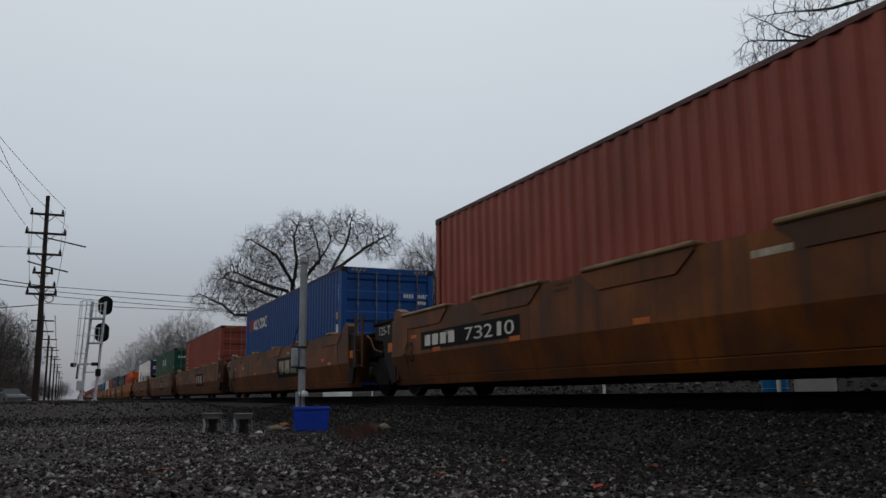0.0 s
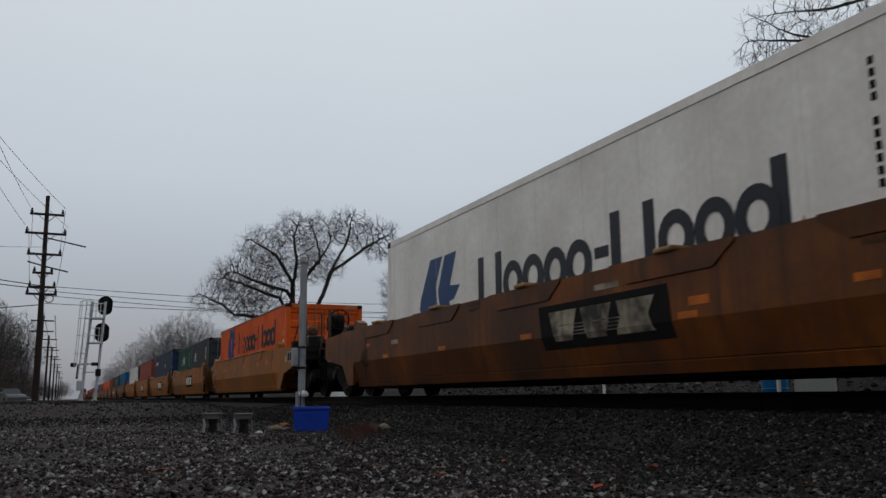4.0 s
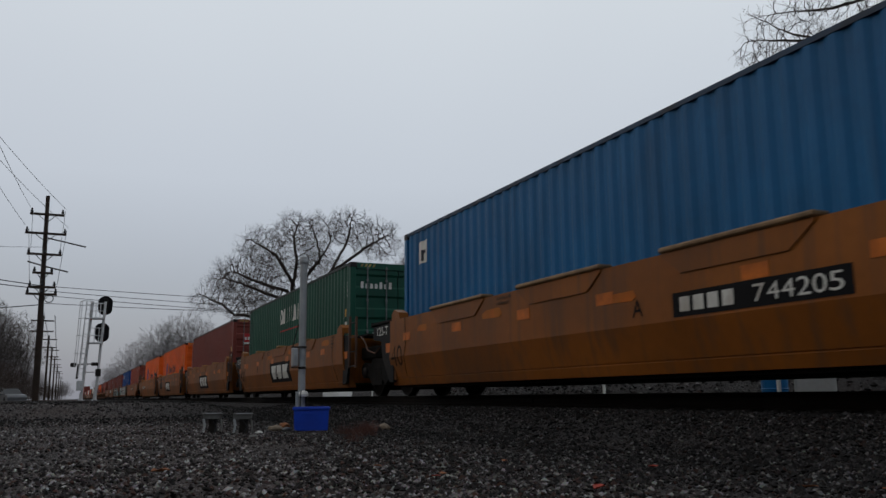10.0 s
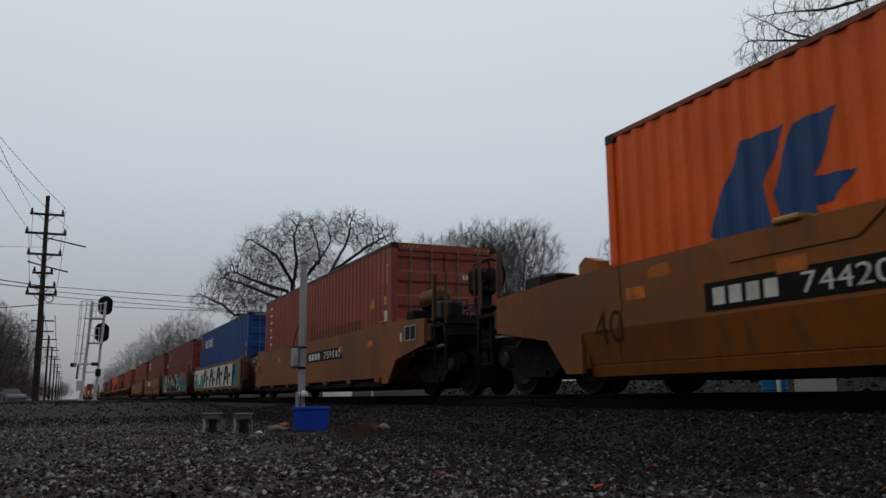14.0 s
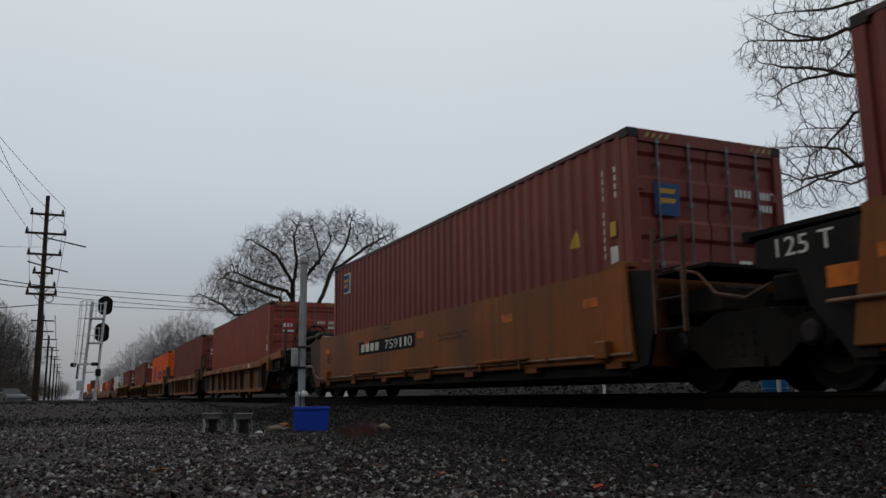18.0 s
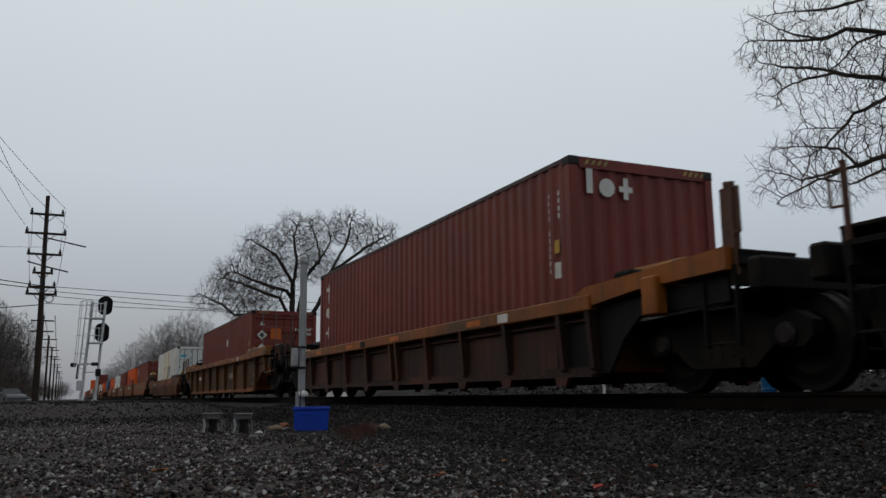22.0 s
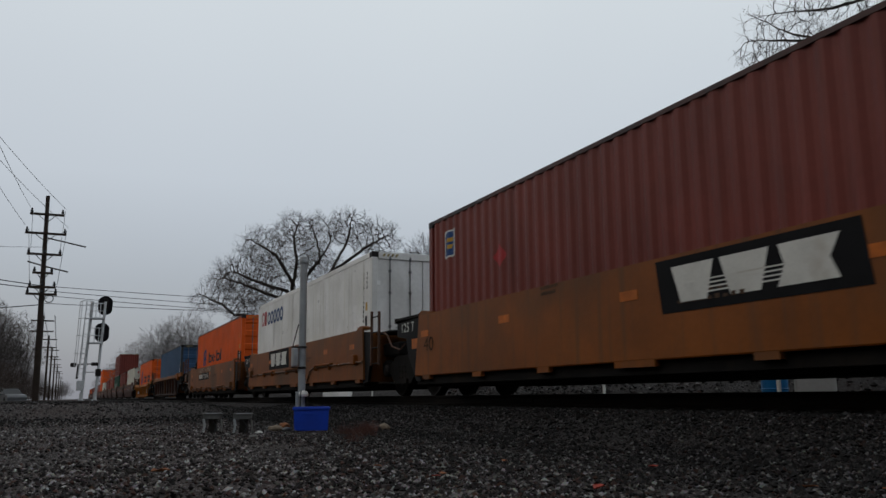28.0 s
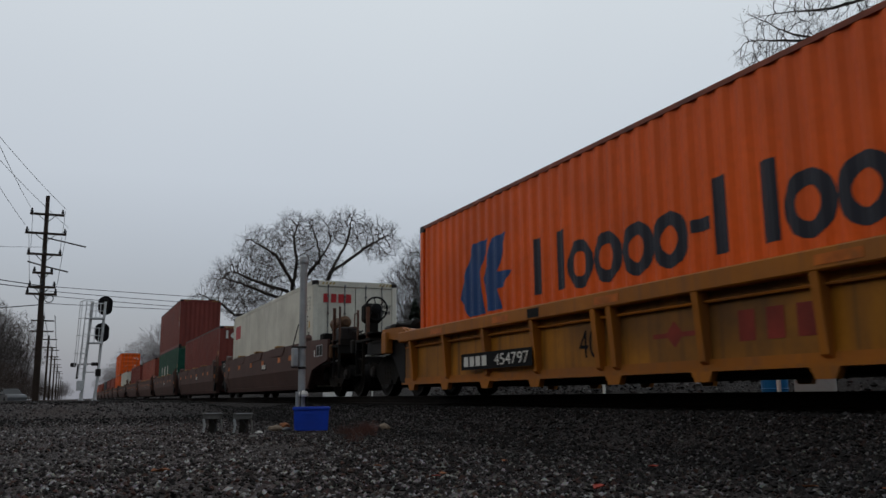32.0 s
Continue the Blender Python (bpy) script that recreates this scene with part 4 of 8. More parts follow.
for z in (5.2, 5.25, 6.0, 6.05):
    overhead_wire((-58.0, -1.2 - 20 * (z - 5.2) * 0.05, z), (-215.0, -2.6, z - 0.2), 1.2, 0.012)


def signal():
    p = thing("railway_signal", "silver railway signal mast with two black heads and caged ladder", "railway signal", at=pose(-55.0, 1.42, -0.4))
    for y0, y1, r in ((-0.08, 0.20, 0.085), (-0.85, -0.53, 0.08)):
        mast = part("mast", Shape().tube((0, y0, 0), (0, y1, 6.3), r, 12), M["silver"], p)
        part("base", Shape().soft(-0.22, 0.22, y0 - 0.2, y0 + 0.2, -0.2, 0.35, 0.03).tube((0, y0, 0.3), (0, y0, 0.8), 0.12, 12, 0.09), M["silver"], mast)
    part("equipment_box", Shape().soft(-0.2, 0.2, -1.15, -0.75, 0.9, 1.5, 0.03), M["silver"], p)
    part("equipment_box", Shape().soft(-0.15, 0.15, -0.14, 0.18, 1.75, 2.2, 0.04), M["cast"], p)
    for z in (3.75, 5.25):
        part("platform", lambda: Shape().box(-0.35, 0.35, -0.45, 0.4, -0.04, 0.04), M["silver"], p, key="sigplat", at=(0, -0.2, z))
        part("railing", lambda: Shape().tube((0.3, -0.42, 0.45), (0.3, 0.35, 0.45), 0.024, 6).tube((0.3, -0.42, 0.9), (0.3, 0.35, 0.9), 0.024, 6).tube((0.3, -0.12, 0), (0.3, -0.12, 0.9), 0.024, 6).tube((0.3, 0.12, 0), (0.3, 0.12, 0.9), 0.024, 6), M["silver"], p, key="sigrail", at=(0, -0.2, z))
    part("cross_bar", Shape().tube((0, -0.55, 6.2), (0, 0.2, 6.2), 0.03, 6).tube((0, -0.76, 2.0), (0, 0.0, 2.0), 0.03, 6), M["silver"], p)
    for z, y in ((6.08, 0.20), (4.42, 0.10)):
        def head():
            poly = [(0.42 * math.cos(a), (0.22 if math.sin(a) >= 0 else -0.22) + 0.36 * math.sin(a)) for a in [2 * math.pi * i / 24 for i in range(24)]]
            return Shape().prism(poly, "x", -0.22, -0.16)
        h = part("signal_head", head, M["mark_black"], p, "black oblong signal head seen from behind", key="sighead", at=(0, y, z))
        part("lamp_case", lambda: Shape().soft(-0.16, 0.04, -0.16, 0.16, -0.42, 0.42, 0.05), M["black"], h, key="sigcase")
        for dz in (0.3, 0.0, -0.3):
            part("lamp_hood", lambda: Shape().turned([(-0.22, 0.11), (-0.5, 0.11), (-0.5, 0.10), (-0.23, 0.10)], (0, 0, 0), "x", 12), M["black"], h, key="hood", at=(0, 0, dz))
    lad = part("ladder", Shape().tube((0.1, -1.10, 1.7), (0.1, -0.86, 6.25), 0.028, 6).tube((0.1, -0.84, 1.7), (0.1, -0.58, 6.25), 0.028, 6), M["silver"], p)
    for i in range(15):
        part("rung", lambda: Shape().tube((0.1, -1.08, 0), (0.1, -0.84, 0), 0.016, 5), M["silver"], lad, key="sigrung", at=(0, 0.016 * i, 1.9 + 0.3 * i))
    for i in range(4):
        part("cage_hoop", lambda: Shape().line([(0.1 + 0.6 * math.sin(a), -1.06 + 0.34 * math.cos(a), 0) for a in [math.pi * k / 8 for k in range(9)]], 0.024, 5), M["silver"], lad, key="hoop", at=(0, 0.06 * i, 3.1 + 1.05 * i))
    for a in (0.1, 0.8, 1.57, 2.3, 3.05):
        part("cage_bar", Shape().tube((0.1 + 0.6 * math.sin(a), -1.0 + 0.34 * math.cos(a), 2.3), (0.1 + 0.6 * math.sin(a), -0.88 + 0.34 * math.cos(a), 6.25), 0.02, 5), M["silver"], lad)
    part("lamp_bracket", Shape().tube((0, -1.5, 2.45), (0, -0.1, 2.5), 0.035, 6).soft(-0.1, 0.1, -1.55, -1.25, 2.3, 2.55, 0.03).soft(-0.1, 0.1, -0.4, 0.0, 2.38, 2.58, 0.03).tube((0, -1.15, 1.6), (0, -1.1, 2.4), 0.07, 6), M["cast"], p)


signal()


# ---- small things on the stony ground ----
def post():
    x, y, z = -10.33, 2.64, ground_height(-10.33, 2.64)
    p = thing("steel_post", "grey galvanised steel post with a small side box", "post", at=pose(x, y, z))
    part("tube", Shape().tube((0, 0, -0.1), (-0.02, 0, 2.14), 0.046, 18), M["galv"], p)
    part("cap", Shape().turned([(2.08, 0.048), (2.09, 0.062), (2.12, 0.062), (2.13, 0.05), (2.17, 0.05), (2.18, 0.036)], (-0.02, 0, 0), "z", 16), M["galv"], p)
    part("side_box", Shape().soft(-0.045, 0.05, -0.135, -0.062, 0.77, 1.0, 0.012), M["galv"], p)
    part("clamp", Shape().turned([(0.74, 0.047), (0.745, 0.053), (0.765, 0.053), (0.77, 0.047)], (0, 0, 0), "z", 16).box(-0.02, 0.02, -0.14, -0.04, 0.75, 0.765), M["cast"], p)
    part("clamp", Shape().turned([(1.0, 0.047), (1.005, 0.053), (1.02, 0.053), (1.025, 0.047)], (0, 0, 0), "z", 16).box(-0.02, 0.02, -0.14, -0.04, 1.005, 1.02), M["cast"], p)
    part("brace_rod", Shape().tube((-0.03, -0.12, 1.01), (-0.03, -0.05, 1.3), 0.008, 6), M["cast"], p)
    part("stake", Shape().soft(0.03, 0.055, -0.085, -0.055, -0.05, 0.46, 0.004), M["galv"], p)
    part("lamp_lens", Shape().turned([(0.40, 0.062), (0.43, 0.066), (0.46, 0.05), (0.475, 0.015)], (0.03, 0.015, 0), "z", 14), M["mark_white"], p, "small white dome")
    for a in (-0.035, 0.05):
        part("strap", Shape().line([(0.075, a, 0.2), (0.085, a, 0.38), (0.06, a * 0.6, 0.47)], 0.008, 5), M["rubber"], p)


post()


def crate():
    x, y = -9.92, 2.66
    p = thing("plastic_crate", "bright blue plastic crate at the foot of a post", "crate", at=pose(x, y, ground_height(x, y), 0, 0, 75))
    w, d, h = 0.208, 0.14, 0.272
    sh = Shape()
    lo = [(-w * 0.94, -d * 0.94), (w * 0.94, -d * 0.94), (w * 0.94, d * 0.94), (-w * 0.94, d * 0.94)]
    hi = [(-w, -d), (w, -d), (w, d), (-w, d)]
    inn = [(a * 0.955, b * 0.94) for a, b in hi]
    inl = [(a * 0.955, b * 0.94) for a, b in lo]
    sh.add([(a, b, 0.0) for a, b in lo] + [(a, b, h) for a, b in hi] + [(a, b, h) for a, b in inn] + [(a, b, 0.012) for a, b in inl],
           [(3, 2, 1, 0)] + [(i, (i + 1) % 4, 4 + (i + 1) % 4, 4 + i) for i in range(4)] + [(4 + i, 4 + (i + 1) % 4, 8 + (i + 1) % 4, 8 + i) for i in range(4)] + [(8 + i, 8 + (i + 1) % 4, 12 + (i + 1) % 4, 12 + i) for i in range(4)] + [(12, 13, 14, 15)])
    part("body", sh, M["bin"], p)
    part("rim", Shape().soft(-w - 0.012, w + 0.012, -d - 0.012, -d + 0.004, h - 0.03, h + 0.004, 0.004).soft(-w - 0.012, w + 0.012, d - 0.004, d + 0.012, h - 0.03, h + 0.004, 0.004).soft(-w - 0.012, -w + 0.004, -d, d, h - 0.03, h + 0.004, 0.004).soft(w - 0.004, w + 0.012, -d, d, h - 0.03, h + 0.004, 0.004), M["bin"], p)
    part("grip", Shape().box(-0.06, 0.06, -d - 0.008, -d + 0.002, h - 0.085, h - 0.055), M["bin"], p)


crate()


def pedestal(x, y, turn, label):
    p = thing("cable_pedestal", label, "pedestal", "small pedestals", at=pose(x, y, ground_height(x, y), 0, 0, turn))
    part("tray", Shape().prism([(-0.08, 0.15), (0.08, 0.15), (0.10, 0.165), (0.10, 0.205), (-0.10, 0.205), (-0.10, 0.165)], "y", -0.075, 0.075), M["concrete"], p)
    part("lid", Shape().soft(-0.112, 0.112, -0.09, 0.09, 0.207, 0.214, 0.003), M["cast_grey"], p, "worn metal lid")
    part("lid_edge", Shape().box(-0.07, 0.114, -0.094, -0.088, 0.207, 0.215), M["galv"], p, "bright worn metal edge")
    part("stem", Shape().turned([(-0.03, 0.06), (0.05, 0.05), (0.10, 0.045), (0.15, 0.05)], (0.01, 0, 0), "z", 7), M["tie"], p, "plain dark stem")
    part("leg", Shape().line([(-0.09, -0.05, 0.15), (-0.075, -0.065, 0.08), (-0.095, -0.075, -0.02)], 0.014, 6), M["galv"], p)
    part("leg", Shape().line([(0.095, -0.04, 0.15), (0.11, -0.06, 0.06), (0.10, -0.07, -0.02)], 0.010, 6), M["concrete"], p)
    part("cable", Shape().line([(0.0, -0.05, 0.14), (0.05, -0.085, 0.07), (0.03, -0.11, -0.01)], 0.009, 6), M["rubber"], p)


pedestal(-9.75, 1.47, 82, "weathered grey concrete pedestal with a metal lid")
pedestal(-9.62, 1.79, 76, "weathered grey concrete pedestal with a metal lid")


def rock(x, y, r, material, name, label, seed):
    rnd = random.Random(seed)
    bm = bmesh.new()
    bmesh.ops.create_icosphere(bm, subdivisions=2, radius=r)
    for v in bm.verts:
        f = 1 + 0.35 * noise.noise((v.co.x / r + seed, v.co.y / r, v.co.z / r))
        v.co = Vector((v.co.x * 1.4, v.co.y, v.co.z * 0.7)) * f
    me = bpy.data.meshes.new(name)
    bm.to_mesh(me)
    bm.free()
    me.materials.append(M[material])
    ob = new(name, me)
    ob.matrix_basis = pose(x, y, ground_height(x, y) + r * 0.35, 0, 0, rnd.uniform(0, 360))
    tagged(ob, label, "stone")


rock(-10.1, 2.28, 0.065, "tan_stone", "stone", "tan broken stone lying among the gravel", 3)
rock(-10.0, 2.38, 0.04, "concrete", "stone", "pale grey stone lying among the gravel", 6)
rock(-9.3, 3.36, 0.08, "tan_stone", "stone", "tan broken stone beside dead grass", 11)
rock(-9.15, 3.22, 0.06, "tie", "stone", "dark wet stone beside dead grass", 12)
rock(-8.45, 1.68, 0.04, "concrete", "stone", "pale grey stone lying among the gravel", 14)
rock(-10.6, 2.5, 0.07, "leaf", "stone", "rusty brown lump at the foot of a post", 15)
rock(-9.5, 1.95, 0.028, "mark_white", "stone", "small whitish stone lying among the gravel", 8)


def litter(x, y, s, material, label, seed):
    rnd = random.Random(seed)
    sh = Shape()
    n = 7
    pts = [(s * math.cos(2 * math.pi * i / n) * rnd.uniform(0.6, 1.2), s * 0.6 * math.sin(2 * math.pi * i / n) * rnd.uniform(0.6, 1.2), s * rnd.uniform(0.15, 0.5)) for i in range(n)]
    sh.add([(0, 0, s * 0.1)] + pts + [(a, b, c - 0.003) for a, b, c in pts], [(0, 1 + i, 1 + (i + 1) % n) for i in range(n)] + [(1 + i, 1 + n + i, 1 + n + (i + 1) % n, 1 + (i + 1) % n) for i in range(n)])
    ob = new("dead_leaf", mesh_of("dead_leaf", sh, M[material]))
    ob.matrix_basis = pose(x, y, ground_height(x, y) + 0.02, 0, 0, rnd.uniform(0, 360))
    tagged(ob, label, "leaf", "fallen leaves")


def on_ground(az, el):
    d = 0.39 / math.tan(radians(el))
    return d * math.sin(radians(az)), d * math.cos(radians(az))


for i, (az, el, s, m) in enumerate(((-52.3, 5.1, 0.04, "leaf_red"), (-55.9, 6.5, 0.04, "leaf_red"), (-36.6, 6.4, 0.035, "leaf_red"), (-38.6, 6.0, 0.03, "leaf"), (-66.2, 5.4, 0.03, "leaf"), (-66.7, 5.6, 0.025, "leaf_red"), (-84.6, 4.85, 0.05, "leaf"), (-39.8, 6.9, 0.04, "leaf_red"), (-43.0, 6.0, 0.03, "leaf"), (-91.5, 6.4, 0.03, "leaf_red"), (-70.5, 5.0, 0.03, "leaf"), (-62.0, 4.6, 0.03, "leaf"))):
    x, y = on_ground(az, el)
    litter(x, y, s, m, "red-brown fallen leaf on wet gravel" if m == "leaf_red" else "brown curled fallen leaf on wet gravel", 50 + i)


def tuft(x, y, r, n, seed):
    rnd = random.Random(seed)
    sh = Shape()
    for _ in range(n):
        a, d = rnd.uniform(0, 6.283), r * math.sqrt(rnd.random())
        px, py = x + d * math.cos(a) * 1.1, y + d * math.sin(a) * 1.3
        z = ground_height(px, py)
        b = rnd.uniform(0, 6.283)
        l, w = rnd.uniform(0.03, 0.11), 0.006
        qx, qy = px + l * math.cos(b), py + l * math.sin(b)
        sh.add([(px - w, py, z), (px + w, py, z + 0.002), (qx, qy, z + rnd.uniform(0.04, 0.15))], [(0, 1, 2)])
    ob = new("dead_grass", mesh_of("dead_grass", sh, M["grass"]))
    tagged(ob, "tuft of dead red-brown grass in the gravel", "grass", kind="stuff")


for x, y, r, n, seed in ((-8.55, 2.68, 0.10, 110, 5), (-8.1, 2.72, 0.09, 90, 6), (-8.75, 2.95, 0.10, 130, 7), (-8.3, 2.84, 0.06, 60, 8), (-7.3, 2.34, 0.07, 50, 9), (-6.8, 2.2, 0.06, 30, 10), (-9.05, 3.1, 0.07, 60, 12)):
    tuft(x, y, r, n, seed)


# ---- beyond the track ----
def parked_car(at, turn, paint, label):
    p = thing("parked_car", label, "car", "parked cars", at=pose(*at, 0, 0, turn))
    part("body", Shape().prism([(-2.2, 0.3), (2.2, 0.3), (2.25, 0.62), (2.05, 0.82), (1.1, 0.92), (-1.9, 0.96), (-2.25, 0.8)], "y", -0.88, 0.88), M[paint], p)
    cab = part("cabin", Shape().add([(-1.7, -0.84, 0.93), (1.0, -0.84, 0.93), (1.0, 0.84, 0.93), (-1.7, 0.84, 0.93), (-1.2, -0.64, 1.44), (0.25, -0.64, 1.44), (0.25, 0.64, 1.44), (-1.2, 0.64, 1.44)], [(0, 1, 5, 4), (1, 2, 6, 5), (2, 3, 7, 6), (3, 0, 4, 7), (4, 5, 6, 7)]), M["glass"], p)
    part("roof", Shape().soft(-1.2, 0.25, -0.65, 0.65, 1.42, 1.47, 0.02), M[paint], cab)
    for x in (-1.35, 1.35):
        for s in (-1, 1):
            part("wheel", lambda s=s: Shape().turned([(-0.1, 0.2), (-0.1, 0.32), (0.1, 0.32), (0.1, 0.2)], (0, 0, 0.32), "y", 18), M["rubber"], p, key=("cwheel",), at=(x, s * 0.8, 0))


parked_car((-92.0, -5.4, -0.4), 20, "car_grey", "grey parked car beside the road")
parked_car((-80.0, 27.0, -0.5), 60, "car_white", "white parked car beyond the track")
# a car shape stands in for an unidentified long low blue thing
parked_car((-11.0, 17.2, ground_height(-11.0, 17.2)), 80, "car_blue", "dark blue car shape standing for a low blue thing")


def drum(at):
    p = thing("steel_drum", "blue steel drum standing beyond the track", "drum", at=pose(*at))
    part("body", Shape().turned([(0.0, 0.25), (0.26, 0.25), (0.28, 0.265), (0.30, 0.25), (0.56, 0.25), (0.58, 0.265), (0.60, 0.25), (0.84, 0.25)], (0, 0, 0), "z", 24), M["azure"], p)
    part("lid", Shape().turned([(0.83, 0.02), (0.84, 0.262), (0.86, 0.262), (0.865, 0.24), (0.85, 0.02)], (0, 0, 0), "z", 24), M["azure"], p)


drum((-12.5, 12.7, ground_height(-12.5, 12.7)))


def cabinet(at, turn):
    p = thing("utility_cabinet", "white metal utility cabinet beyond the track", "cabinet", at=pose(*at, 0, 0, turn))
    part("body", Shape().soft(-0.36, 0.36, -0.25, 0.25, 0, 0.86, 0.015), M["siding"], p)
    part("lid", Shape().soft(-0.39, 0.39, -0.28, 0.28, 0.86, 0.90, 0.01), M["siding"], p)
    door = part("door", Shape().soft(-0.32, 0.32, -0.265, -0.25, 0.06, 0.82, 0.004), M["siding"], p)
    part("handle", Shape().soft(0.22, 0.26, -0.285, -0.265, 0.4, 0.52, 0.006), M["cast"], door)


cabinet((-11.6, 12.8, ground_height(-11.6, 12.8)), 42)


def marker_post(at):
    p = thing("marker_post", "thin white marker post beyond the track", "post", "marker posts", at=pose(*at))
    part("stake", Shape().soft(-0.04, 0.04, -0.025, 0.025, 0, 1.1, 0.008), M["mark_white"], p)
    part("band", Shape().box(-0.042, 0.042, -0.028, 0.028, 0.85, 0.98), M["reflect"], p)


for at in ((-12.2, 12.5, -0.5), (-18.6, 12.9, -0.5), (-37.6, 13.0, -0.5)):
    marker_post(at)
sign = thing("barrier_block", "low white concrete barrier beyond the track", "barrier", at=pose(-42.0, 12.62, ground_height(-42.0, 12.62), 0, 0, 73))
part("body", Shape().prism([(-0.3, 0), (0.3, 0), (0.14, 0.3), (0.1, 0.84), (-0.1, 0.84), (-0.14, 0.3)], "x", -0.75, 0.75), M["white"], sign)
part("foot", Shape().box(-0.7, 0.7, -0.34, 0.34, -0.05, 0.05), M["concrete"], sign)


def far_house(at, turn, w, d, h, label):
    p = thing("house", label, "house", "far houses", at=pose(*at, 0, 0, turn))
    wall = part("wall", Shape().box(-w, w, -d, d, 0, h), M["siding"], p)
    part("roof", Shape().prism([(-w - 0.4, h), (w + 0.4, h), (0, h + 2.2)], "y", -d - 0.4, d + 0.4), M["roofing"], p)
    for x in (-w * 0.5, w * 0.5):
        win = part("window", Shape().box(x - 0.5, x + 0.5, -d - 0.03, -d + 0.02, 1.0, 2.2), M["glass"], wall)
        part("sill", Shape().box(x - 0.6, x + 0.6, -d - 0.08, -d + 0.02, 0.9, 1.0), M["siding"], win)


far_house(far_point(-78.9, 108), 30, 4.0, 3.5, 5.6, "brown-roofed house half hidden behind the large oak")
far_house((-118.0, -13.0, -0.4), 12, 4, 3.5, 2.8, "small pale house half hidden behind bare trees")


# ---- the train: containers ----
MOVING = []
GREY_TAG = "containers of the passing train"


def door_leaf(a, b, H, plain):
    def make():
        z0, z1 = 0.17, H - 0.16
        pts, n = [], 5
        band = (z1 - z0) / n
        pts.append((0.0, z0))
        for i in range(n):
            s = z0 + i * band
            if not plain:
                pts += [(0.0, s + 0.13 * band), (-0.032, s + 0.22 * band), (-0.032, s + 0.68 * band), (0.0, s + 0.78 * band)]
        pts += [(0.0, z1), (-0.06, z1), (-0.06, z0)]
        return Shape().prism(pts, "y", a, b)
    return make


def lock_rod(H):
    def make():
        sh = Shape().tube((0.022, 0, 0.10), (0.022, 0, H - 0.08), 0.014, 8)
        for z in (0.14, 0.55, 1.25, H - 0.9, H - 0.42, H - 0.14):
            sh.box(-0.004, 0.04, -0.026, 0.026, z - 0.025, z + 0.025)
        return sh
    return make


